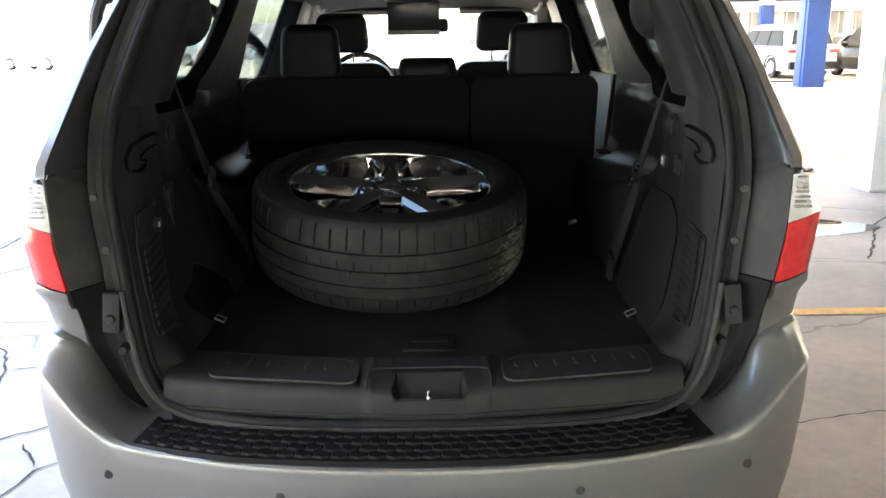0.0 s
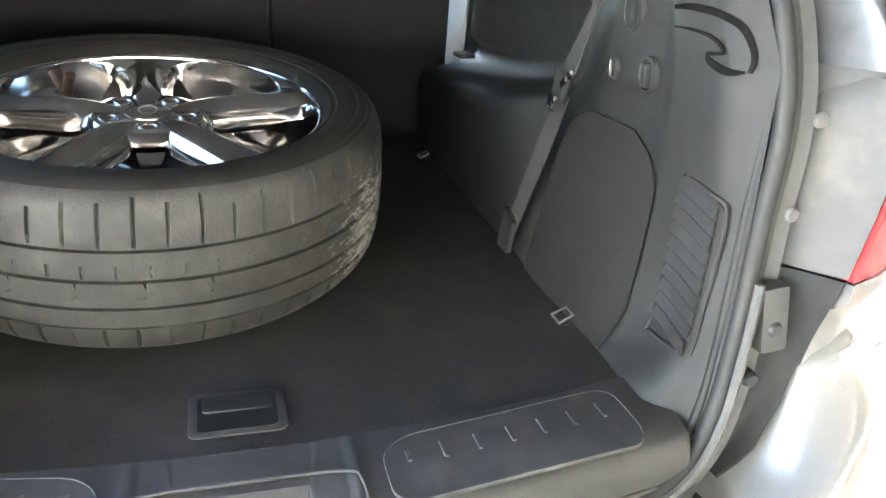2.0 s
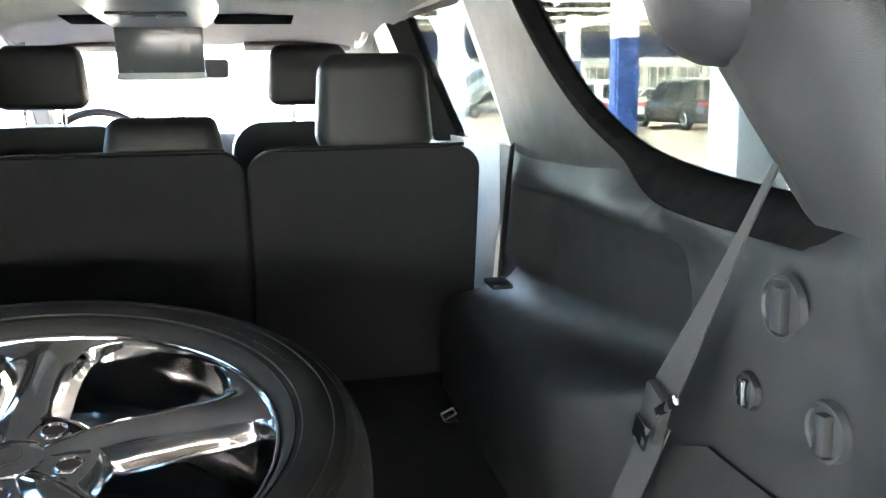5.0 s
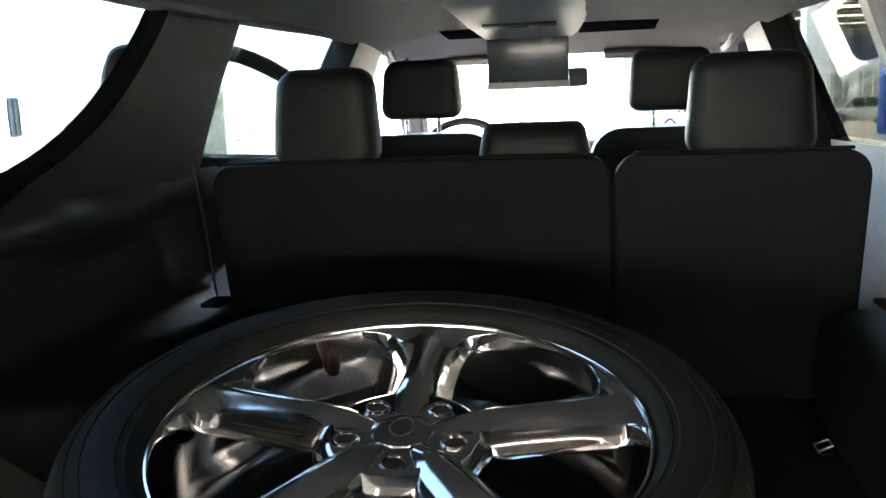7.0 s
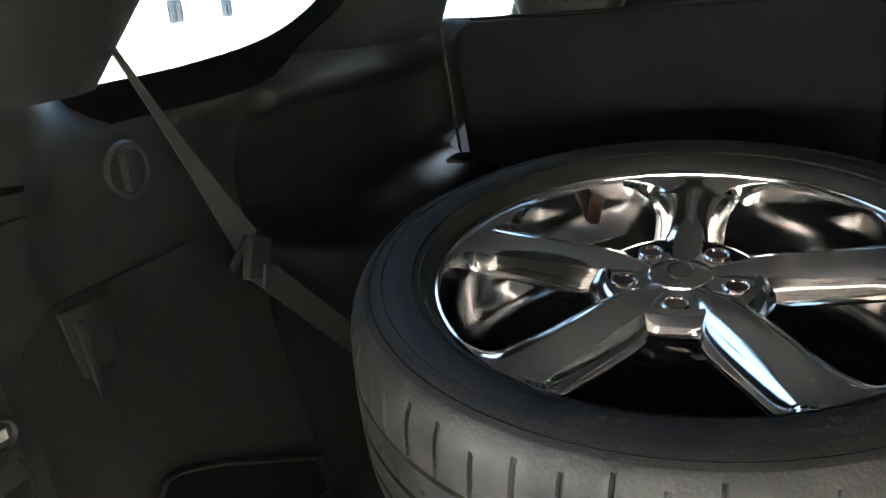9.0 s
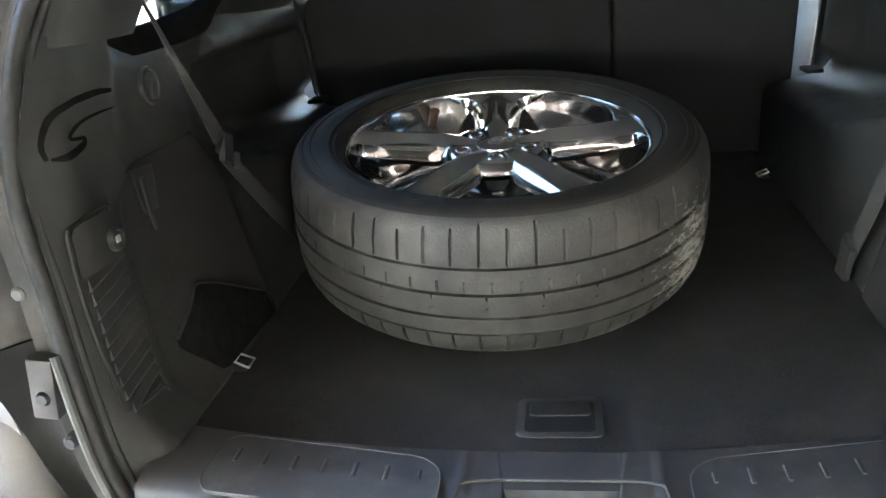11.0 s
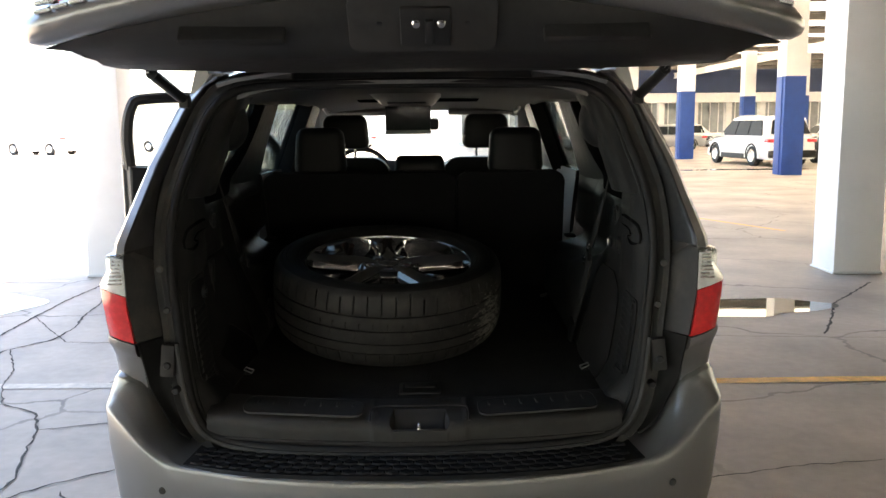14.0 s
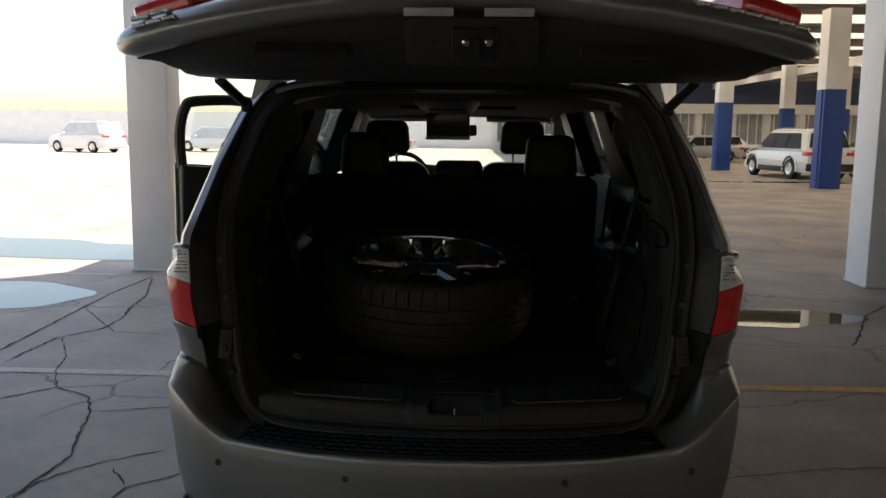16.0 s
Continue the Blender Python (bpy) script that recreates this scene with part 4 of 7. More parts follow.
            rows.append([Vector((s * (trim_x(v.y, v.z) - 0.0022), v.y, v.z)) for v in (p - nrm, p + nrm)])
        loft(bm, rows)
        solid(bm, 0.0015)
        return part(name, bm, M_SEAL_SHADE, trim, label)
    groove([(2.005, 1.3150, 0.0035), (1.965, 1.3185, 0.0055), (1.930, 1.3180, 0.0062), (1.889, 1.3150, 0.0056), (1.856, 1.3030, 0.0050), (1.836, 1.2800, 0.0040), (1.828, 1.262, 0.0036), (1.829, 1.2490, 0.0030)], "hand_slot", "hooked grip slot, its shade painted as a black strip")
    groove([(2.000, 1.2890, 0.0012), (1.953, 1.2900, 0.0022), (1.905, 1.2865, 0.0028), (1.876, 1.2780, 0.0034), (1.868, 1.2700, 0.0034), (1.884, 1.2660, 0.0030), (1.900, 1.2640, 0.0038), (1.900, 1.2570, 0.0052), (1.880, 1.2510, 0.0066), (1.852, 1.2470, 0.0060), (1.834, 1.2490, 0.0020)], "hand_slot", "hooked grip slot, its shade painted as a black strip")
    # round hook, button and belt guide cover
    for nm, (y, z), r, mt in (("guide_knob", (2.155, 1.298), 0.032, M_BLACK), ("coat_hook", (2.188, 1.206), 0.019, M_STEEL), ("cover_button", (2.07, 1.211), 0.027, M_BLACK))[:3 if s > 0 else 1]:
        bm = bmesh.new()
        m = Matrix.Translation((s * (trim_x(y, z) - 0.001), y, z)) @ Matrix.Rotation(radians(-90 * s), 4, "Y")
        revolve(bm, [(0.0005, 0.0045), (r * 0.80, 0.0045), (r * 0.86, 0.0075), (r * 0.98, 0.0070), (r * 1.05, 0.0)], 28, m)
        hk = part(nm, bm, M_TRIM if mt is not M_BLACK else M_BLACK, trim)
        bm = bmesh.new()
        box(bm, (s * (trim_x(y, z) - 0.010), y - r * 0.15, z), (0.012, r * 0.50, r * 1.35), 0.003, 2)
        part("hook_blade", bm, mt, hk, "bright hook" if mt is M_STEEL else "")
    if s < 0:
        bm = bmesh.new()
        m = Matrix.Translation((s * 0.631, 1.908, 1.110)) @ Matrix.Rotation(radians(-90 * s), 4, "Y")
        revolve(bm, [(0.0005, 0.006), (0.012, 0.006), (0.0145, 0.010), (0.0175, 0.009), (0.019, 0.0)], 20, m)
        oc = part("power_socket", bm, M_BLACK, trim, "black round power socket with a pale mark")
        bx("socket_mark", (s * 0.624, 1.908, 1.110), (0.003, 0.010, 0.010), M_LABEL, oc)
        # hinged access flap with a slot, and below it a black sheet for the open pocket's shade
        bm = bmesh.new()
        prism(bm, [(2.006, 1.187), (2.072, 1.186), (2.066, 1.075), (2.030, 1.034)], s * -0.010, "x", s * (trim_x(2.06, 1.12) + 0.004), 0.003)
        fl = part("access_flap", bm, M_TRIM, trim, "slim access flap with a raised frame")
        bm = bmesh.new()
        prism(bm, [(2.020, 1.172), (2.030, 1.172), (2.042, 1.060), (2.034, 1.052)], s * -0.005, "x", s * (trim_x(2.06, 1.12) - 0.006), 0.001)
        part("flap_slot", bm, M_RUBBER, fl, "dark slot")
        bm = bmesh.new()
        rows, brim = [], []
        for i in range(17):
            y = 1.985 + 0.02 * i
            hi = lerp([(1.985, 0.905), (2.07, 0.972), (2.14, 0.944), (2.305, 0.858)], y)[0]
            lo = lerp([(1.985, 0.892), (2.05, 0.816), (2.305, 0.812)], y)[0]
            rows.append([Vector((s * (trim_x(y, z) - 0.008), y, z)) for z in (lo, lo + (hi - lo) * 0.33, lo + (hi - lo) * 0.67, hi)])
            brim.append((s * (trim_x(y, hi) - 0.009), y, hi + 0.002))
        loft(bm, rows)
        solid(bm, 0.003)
        pk = part("pocket_shade", bm, M_SEAL_SHADE, trim, "black sheet painting the shade of a pocket in the side carpet")
        bm = bmesh.new()
        tube(bm, brim, 0.0035, 6)
        part("pocket_rim", bm, M_CARPET_SIDE, pk)
    return trim


def belt(s):
    """Third-row seat belt: from the pillar down through its buckle to the floor."""
    top, mid, low = Vector((s * 0.634, 2.126, 1.455)), Vector((s * 0.600, 2.266, 1.182)), Vector((s * 0.556, 2.425, 0.815)) if s > 0 else Vector((-0.560, 2.55, 0.87))
    w = 0.048

    def strap(a, b, wa, wb, name, lab):
        bm = bmesh.new()
        rows = []
        for i in range(9):
            t = i / 8
            p = a.lerp(b, t)
            ww = wa + (wb - wa) * t ** 2.2
            ax = Vector((0.0, 0.92, 0.38)) * (ww / 2)
            tw = 0.2 * math.sin(t * 3.1)
            ax = Matrix.Rotation(tw * s, 3, "Z") @ ax
            rows.append([p - ax, p + ax])
        loft(bm, rows)
        solid(bm, 0.0025)
        return part(name, bm, M_BELT, CAR, lab)

    strap(top, mid, 0.008, 0.046, "belt_webbing", "grey woven seat belt webbing")
    strap(mid + Vector((0, 0.004, -0.03)), low, 0.040, 0.036, "belt_webbing", "grey woven seat belt webbing")
    bm = bmesh.new()
    box(bm, mid + Vector((-s * 0.012, 0.0, -0.02)), (0.014, 0.040, 0.055), 0.005, 2, (20 * s, 0, 0))
    bk = part("belt_buckle", bm, M_BLACK, CAR, "black belt tongue with a steel plate, darkened on the left for shade")
    # left plate and bar take dark metal, their shade put into the colour
    bx("tongue_plate", mid + Vector((-s * 0.026, 0.004, -0.045)), (0.004, 0.030, 0.030), M_STEEL if s > 0 else M_BOLT, bk, 0.001, 1, (20 * s, 0, 0))
    bx("tongue_bar", mid + Vector((-s * 0.020, -0.04, 0.0)), (0.006, 0.05, 0.012), M_STEEL if s > 0 else M_BOLT, bk, 0.002, 1, (-35 * s, 0, 0))
    # second-row belt against the rear door
    bm = bmesh.new()
    rows = []
    for i in range(7):
        t = i / 6
        p = Vector((s * 0.700, 3.150, 1.390)).lerp(Vector((s * 0.672, 3.150, 1.115)), t)
        ax = Vector((s * 0.5, 0.8, 0.2)) * (0.016 + 0.008 * math.sin(3.1 * t))
        rows.append([p - ax, p + ax])
    loft(bm, rows)
    solid(bm, 0.0025)
    part("belt_webbing", bm, M_RUBBER, CAR, "black seat belt webbing")
    bx("belt_slot", (s * 0.664, 3.13, 1.104), (0.045, 0.075, 0.012), M_GRIP, CAR, 0.006, 2)
    bx("belt_anchor", low + Vector((0, -0.01, 0.03)), (0.012, 0.055, 0.10), M_BLACK, CAR, 0.004, 2, (22, 0, 0))


def d_pillar(s):
    """Upper tail pillar trim with the belt guide bulge."""
    rows = []
    for z, pts in ((1.39, ((0.684, 1.868), (0.662, 1.893), (0.648, 1.897), (0.630, 1.915), (0.616, 1.98), (0.622, 2.07), (0.655, 2.13), (0.715, 2.18))),
                   (1.48, ((0.663, 1.925), (0.636, 1.950), (0.624, 1.955), (0.608, 1.97), (0.598, 2.03), (0.604, 2.13), (0.632, 2.20), (0.70, 2.25))),
                   (1.57, ((0.639, 1.985), (0.612, 2.008), (0.600, 2.013), (0.584, 2.03), (0.576, 2.09), (0.582, 2.19), (0.610, 2.27), (0.68, 2.32))),
                   (1.66, ((0.604, 2.048), (0.580, 2.066), (0.568, 2.072), (0.552, 2.09), (0.545, 2.15), (0.552, 2.26), (0.590, 2.34), (0.66, 2.40))),
                   (1.74, ((0.545, 2.088), (0.540, 2.11), (0.530, 2.115), (0.510, 2.13), (0.505, 2.20), (0.515, 2.32), (0.56, 2.40), (0.63, 2.46)))):
        rows.append([Vector((s * x, y, z)) for x, y in pts])
    bm = bmesh.new()
    loft(bm, rows)
    solid(bm, 0.004)
    part("pillar_trim", bm, M_TRIM, CAR, "charcoal upper tail pillar trim", angle=60)
    bm = bmesh.new()
    bmesh.ops.create_uvsphere(bm, u_segments=20, v_segments=12, radius=1.0, matrix=Matrix.Translation((s * 0.604, 2.19, 1.605)) @ Matrix.Diagonal((0.066, 0.105, 0.088, 1)))
    part("speaker_pod", bm, M_BLACK, CAR, "black rounded pod on the upper pillar")


def wall_x(z):
    """Half width of the cabin's upper side at a height."""
    return 0.742 - max(0.0, z - 1.38) * 0.28


QUARTER = [(2.14, 1.374), (2.25, 1.374), (2.42, 1.380), (2.56, 1.397), (2.68, 1.432), (2.79, 1.492), (2.875, 1.570), (2.93, 1.640), (2.955, 1.685)]


def side_piece(name, pts, s, material, x_off, depth, label="", bevel=0.0, parent=None):
    """A piece of the cabin's side, cut to a (y, z) outline and leaned inwards with the glass."""
    bm = bmesh.new()
    prism(bm, pts, depth, "x", 0.0, bevel)
    for v in bm.verts:
        v.co.x = s * (wall_x(v.co.z) + x_off + v.co.x)
    return part(name, bm, material, parent or CAR, label)


def cabin_side(s):
    c_pts = [(2.05, 1.34), (3.18, 1.34), (3.20, 1.385), (3.245, 1.55), (3.30, 1.72), (2.98, 1.72)] + QUARTER[::-1] + [(2.05, 1.374)]
    side_piece("pillar_cover", c_pts, s, M_TRIM, -0.02, 0.022, "charcoal middle pillar cover")
    o_pts = [(2.05, 1.30), (3.18, 1.30), (3.20, 1.385), (3.245, 1.55), (3.30, 1.72), (3.04, 1.72)] + [(y + 0.05, z - 0.03) for y, z in QUARTER[::-1]] + [(2.05, 1.344)]
    side_piece("quarter_panel_upper", o_pts, s, M_PAINT, 0.022, 0.03)
    # right side only: the light on this edge trim is put into a pale colour
    if s > 0:
        side_piece("pillar_edge_trim", [(3.202, 1.385), (3.247, 1.55), (3.302, 1.72), (3.375, 1.72), (3.315, 1.55), (3.250, 1.385)], s, M_LIGHTTRIM, -0.012, 0.018, "edge trim of the door opening, painted pale as lit", 0.003)
    # rubber edge of the quarter window
    bm = bmesh.new()
    mid = smooth_line([(0, y, z) for y, z in [(2.10, 1.374)] + QUARTER], 6)
    rows = []
    for i, q in enumerate(mid):
        d = (mid[min(i + 1, len(mid) - 1)] - mid[max(i - 1, 0)]).normalized()
        k = step01(2.45, 2.66, q.y)
        row = []
        for (xa, na), (xb, nb) in zip(((-0.056, -0.032), (-0.062, -0.026), (-0.044, -0.003), (-0.030, 0.010), (0.012, 0.012)), ((-0.016, -0.013), (-0.024, -0.011), (-0.028, -0.004), (-0.024, 0.005), (0.012, 0.008))):
            n = na + (nb - na) * k
            row.append(Vector((s * (wall_x(q.z) + xa + (xb - xa) * k + 0.035 * (1 - step01(2.10, 2.17, q.y))), q.y - d.z * n, q.z + d.y * n)))
        rows.append(row)
    loft(bm, rows)
    solid(bm, 0.003)
    part("window_seal", bm, M_SEAL_SHADE, CAR, "broad black rubber window seal", angle=60)
    side_piece("quarter_glass", QUARTER + [(2.34, 1.70), (2.28, 1.62), (2.18, 1.45)], s, M_TINT, 0.006, 0.004, "dark privacy quarter window")
    # roof rail over the windows
    side_piece("roof_rail_trim", [(2.10, 1.68), (3.0, 1.685), (3.56, 1.70), (4.0, 1.715), (4.9, 1.69), (5.0, 1.76), (3.5, 1.79), (2.10, 1.76)], s, M_HEADLINER, -0.05, 0.05)
    side_piece("roof_rail", [(2.10, 1.70), (3.0, 1.70), (3.56, 1.715), (4.0, 1.73), (4.9, 1.705), (5.0, 1.77), (3.5, 1.80), (2.10, 1.78)], s, M_PAINT, 0.0, 0.04)
    # pillars between the doors and at the windscreen
    side_piece("door_pillar", [(3.84, 1.36), (4.24, 1.36), (4.42, 1.74), (4.12, 1.74)], s, M_BLACK, -0.06, 0.10, "black middle door pillar", 0.01)
    a = [(5.62, 1.26), (5.74, 1.26), (4.98, 1.745), (4.86, 1.715)]
    side_piece("screen_pillar", a, s, M_HEADLINER, -0.05, 0.06, "pale windscreen pillar", 0.008)
    side_piece("screen_pillar_outer", a, s, M_PAINT, 0.012, 0.04)
    side_piece("door_glass", [(3.205, 1.36), (3.84, 1.36), (4.12, 1.72), (3.31, 1.72), (3.25, 1.55)], s, M_TINT, 0.010, 0.004, "dark privacy rear door window")
    # rear door: inner trim with a pale lower part; the left one has shade painted in as charcoal
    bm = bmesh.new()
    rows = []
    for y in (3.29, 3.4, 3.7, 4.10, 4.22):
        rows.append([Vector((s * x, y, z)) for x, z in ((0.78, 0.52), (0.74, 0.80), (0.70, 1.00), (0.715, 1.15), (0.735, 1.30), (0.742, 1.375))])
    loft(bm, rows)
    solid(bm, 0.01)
    part("door_trim", bm, M_LIGHTTRIM if s > 0 else M_TRIM, CAR, "pale grey rear door lining" if s > 0 else "rear door lining painted charcoal for the shade on it")
    if s > 0:
        side_piece("door_glass", [(4.26, 1.36), (5.60, 1.28), (4.88, 1.70), (4.34, 1.72)], s, M_GLASS, 0.010, 0.004, "front door window").visible_shadow = False
        bm = bmesh.new()
        rows = [[Vector((s * x, y, z)) for x, z in ((0.78, 0.52), (0.74, 0.80), (0.70, 1.00), (0.735, 1.28), (0.742, 1.36))] for y in (4.24, 4.6, 5.2, 5.5)]
        loft(bm, rows)
        solid(bm, 0.01)
        part("door_trim", bm, M_BLACK, CAR, "black front door lining")


OUTER = [(0.30, 0.86), (0.42, 0.925), (0.60, 0.955), (0.80, 0.955), (0.98, 0.938), (1.12, 0.905), (1.26, 0.855), (1.36, 0.81)]
REAR = [(0.30, 0.80), (0.42, 0.852), (0.60, 0.880), (0.80, 0.897), (0.98, 0.868), (1.12, 0.868), (1.26, 0.822), (1.36, 0.775)]


def side_skin(s):
    """Outer flank from the tail corner to the nose, with wheel arches."""
    def prof(y, inset=0.0):
        k = step01(1.74, 2.55, y)
        f = step01(5.2, 6.75, y)
        return [Vector((s * ((a * (1 - k) + b * k) * (1 - 0.16 * f) - inset), y, z)) for (z, b), (_, a) in zip(OUTER, REAR)]
    def strip(name, ys, lab="", cut=0):
        bm = bmesh.new()
        loft(bm, [prof(y)[cut:] for y in ys])
        solid(bm, 0.012)
        return part(name, bm, M_PAINT, CAR, lab)
    strip("rear_quarter_panel", [1.99, 2.06, 2.12], "silver painted rear wing")
    for yc in (2.70, 5.74):
        # arch: skin above, flare round the opening
        bm = bmesh.new()
        n = 16
        rows = []
        for i in range(n + 1):
            a = math.pi * i / n
            y = yc - 0.46 * math.cos(a)
            z0 = 0.36 + 0.46 * math.sin(a)
            p = prof(y)
            xs = [(q.z, abs(q.x)) for q in p]
            zt = 1.36 if yc < 4 else 1.12
            rows.append([Vector((s * lerp(xs, z0 + (zt - z0) * j / 6)[0], y, z0 + (zt - z0) * j / 6)) for j in range(7)])
        loft(bm, rows)
        solid(bm, 0.012)
        part("wing_panel", bm, M_PAINT, CAR)
        bm = bmesh.new()
        tube(bm, [(s * 0.945 * (1 if yc < 4 else 0.955), yc - 0.455 * math.cos(math.pi * i / 14), 0.36 + 0.455 * math.sin(math.pi * i / 14)) for i in range(15)], 0.022, 8)
        part("arch_lip", bm, M_PAINT, CAR)
        # road wheel
        bm = bmesh.new()
        m = Matrix.Translation((s * 0.82, yc, 0.385)) @ Matrix.Rotation(radians(90), 4, "Y")
        revolve(bm, [(0.27, -0.12), (0.34, -0.13), (0.378, -0.11), (0.388, -0.06), (0.388, 0.06), (0.378, 0.11), (0.34, 0.13), (0.27, 0.12)], 48, m)
        rw = part("road_wheel", bm, M_TYRE, CAR, "black road tyre")
        bm = bmesh.new()
        for k in range(5):
            box(bm, (0, 0.13 * math.cos(radians(72 * k)), 0.13 * math.sin(radians(72 * k))), (0.03, 0.09, 0.24), 0.012, 2, (72 * k - 90, 0, 0))
        b2 = bmesh.new()
        revolve(b2, [(0.24, 0.02), (0.275, 0.10 * s), (0.262, 0.09 * s), (0.235, 0.0)], 40, Matrix.Rotation(radians(90), 4, "Y"))
        me = bpy.data.meshes.new("tmp")
        b2.to_mesh(me)
        b2.free()
        bm.from_mesh(me)
        bpy.data.meshes.remove(me)
        bmesh.ops.transform(bm, matrix=Matrix.Translation((s * 0.87, yc, 0.385)), verts=bm.verts[:])
        part("alloy_rim", bm, M_CHROME, rw)
    strip("quarter_corner", [2.12, 2.18, 2.24], "")
    strip("rear_door_skin", [3.16, 3.4, 3.8, 4.14], "silver rear door skin")
    if s > 0:
        strip("front_door_skin", [4.15, 4.5, 5.0, 5.28], "silver front door skin")
    strip("rocker", [5.26, 5.28], "")


def tail_corner(s):
    """Pieces of the body's rear face on one side of the opening."""
    inner = grow(RING, 0.012, -0.004)
    mid = grow(RING, 0.050, 0.004)
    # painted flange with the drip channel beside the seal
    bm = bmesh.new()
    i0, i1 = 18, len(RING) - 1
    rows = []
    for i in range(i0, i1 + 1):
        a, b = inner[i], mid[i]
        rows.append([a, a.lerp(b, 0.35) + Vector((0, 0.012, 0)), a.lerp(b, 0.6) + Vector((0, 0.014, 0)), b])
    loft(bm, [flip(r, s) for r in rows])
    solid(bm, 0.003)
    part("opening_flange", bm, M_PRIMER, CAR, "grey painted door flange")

    def outer_edge(z):
        return lerp([(0.69, 0.622, 1.765), (0.705, 0.665, 1.765), (0.74, 0.700, 1.762), (0.80, 0.735, 1.772), (0.85, 0.764, 1.785), (0.92, 0.772, 1.765), (0.99, 0.776, 1.738), (1.12, 0.786, 1.712), (1.25, 0.786, 1.706),
                     (1.28, 0.784, 1.712), (1.49, 0.742, 1.885), (1.66, 0.690, 2.03), (1.75, 0.62, 2.10)], z)

    def inner_edge(z):
        best = min(mid[15:], key=lambda p: abs(p.z - z))
        return best.x, best.y

    def face(name, z0, z1, n, material, label, bulge=0.0, edge=0.0, ease=0.0):
        bm = bmesh.new()
        rows = []
        for i in range(n + 1):
            z = z0 + (z1 - z0) * i / n
            ox, oy = outer_edge(z)
            ix, iy = inner_edge(z)
            top = ease * max(0.0, (z - (z1 - 0.032)) / 0.032)
            row = []
            for k in range(9):
                u = k / 8
                x = ix + 0.004 + top + (ox - ix - 0.004 - top) * u
                y = iy + 0.012 + (oy - iy - 0.012) * u - bulge * math.sin(math.pi * u) - edge * min(1.0, u * 4, (1 - u) * 6)
                row.append(Vector((s * x, y, z)))
            rows.append(row)
        loft(bm, rows)
        solid(bm, 0.006)
        return part(name, bm, material, CAR, label, angle=50)

    # black sheet added behind the tail pieces to shut out light at gaps
    bm = bmesh.new()
    rows = []
    for i in range(22):
        z = 0.70 + 1.05 * i / 21
        ox, oy = outer_edge(z)
        ix, iy = inner_edge(z)
        rows.append([Vector((s * (ix - 0.02), iy + 0.035, z)), Vector((s * (ix + ox) / 2, (iy + oy) / 2 + 0.045, z)), Vector((s * (ox + 0.01), oy + 0.035, z)), Vector((s * (ox + 0.05), oy + 0.10, z))])
    loft(bm, rows)
    solid(bm, 0.004)
    part("corner_backing", bm, M_BLACK, CAR, "black backing sheet added to darken the tail corner gaps")
    face("pillar_gloss", 1.262, 1.75, 14, M_DARKGLOSS, "dark glossy tail pillar face", 0.012, 0.006)
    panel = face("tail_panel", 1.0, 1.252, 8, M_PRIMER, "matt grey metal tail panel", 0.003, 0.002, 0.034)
    face("corner_flap", 0.70, 0.997, 14, M_GRIP, "black plastic lower corner flap", -0.008, 0.0)
    for (x, z) in ((0.705, 1.205), (0.695, 1.085)):
        bm = bmesh.new()
        m = Matrix.Translation((s * x, 1.752 if z > 1.1 else 1.762, z)) @ Matrix.Rotation(radians(90), 4, "X")
        revolve(bm, [(0.0005, 0.006), (0.007, 0.006), (0.010, 0.003), (0.010, 0.0)], 14, m)
        part("plug", bm, M_PRIMER, panel)
    # latch bumper bracket with its bolts
    bm = bmesh.new()
    box(bm, (s * 0.705, 1.782, 0.935), (0.040, 0.030, 0.095), 0.006, 2, (0, -6 * s, 0))
    br = part("stop_bracket", bm, M_SILL, CAR, "grey stop bracket with dark bolts")
    for (x, y, z) in ((0.706, 1.768, 0.922), (0.690, 1.780, 0.843)):
        bm = bmesh.new()
        m = Matrix.Translation((s * x, y, z)) @ Matrix.Rotation(radians(90), 4, "X")
        revolve(bm, [(0.0005, 0.006), (0.008, 0.006), (0.011, 0.002), (0.012, 0.0), (0.012, -0.02)], 14, m)
        part("bolt", bm, M_BOLT, br)
    # painted quarter edge beside the dark pillar
    bm = bmesh.new()
    rows = []
    for z in (1.255, 1.28, 1.36, 1.49, 1.58, 1.66, 1.72, 1.76):
        ox, oy = outer_edge(z)
        w = lerp([(1.25, 0.040), (1.49, 0.030), (1.66, 0.018), (1.76, 0.012)], z)[0]
        side = lerp([(1.25, 0.085), (1.36, 0.055), (1.49, 0.03), (1.76, 0.02)], z)[0]
        rows.append([Vector((s * x, y, z)) for x, y in ((ox, oy), (ox + w * 0.6, oy + 0.006), (ox + w, oy + 0.035), (ox + w + side * 0.3, oy + 0.12), (ox + w + side * 0.6, oy + 0.30))])
    loft(bm, rows)
    solid(bm, 0.005)
    part("quarter_edge", bm, M_PAINT, CAR, "silver painted pillar edge")
    # tail lamp: clear upper part, red lower part
    def lamp(z0, z1, n, material, name, label, slope):
        bm = bmesh.new()
        rows = []
        for i in range(n + 1):
            z = z0 + (z1 - z0) * i / n
            ox, oy = outer_edge(max(z, 1.0))
            k = lerp([(0.96, 0.0), (1.03, 0.012), (1.16, 0.018), (1.25, -0.030)], z)[0]
            pts = ((ox + 0.002, oy + 0.02), (ox + 0.004, oy), (ox + 0.04, oy + 0.003), (0.845 + k, oy + 0.018), (0.862 + k, oy + 0.055), (0.872 + k, oy + 0.13), (0.884 + k, oy + 0.27))
            tilt = slope[0] + (slope[1] - slope[0]) * i / n
            rows.append([Vector((s * x, y, z - tilt * (0.87 - x) * 0.3)) for x, y in pts])
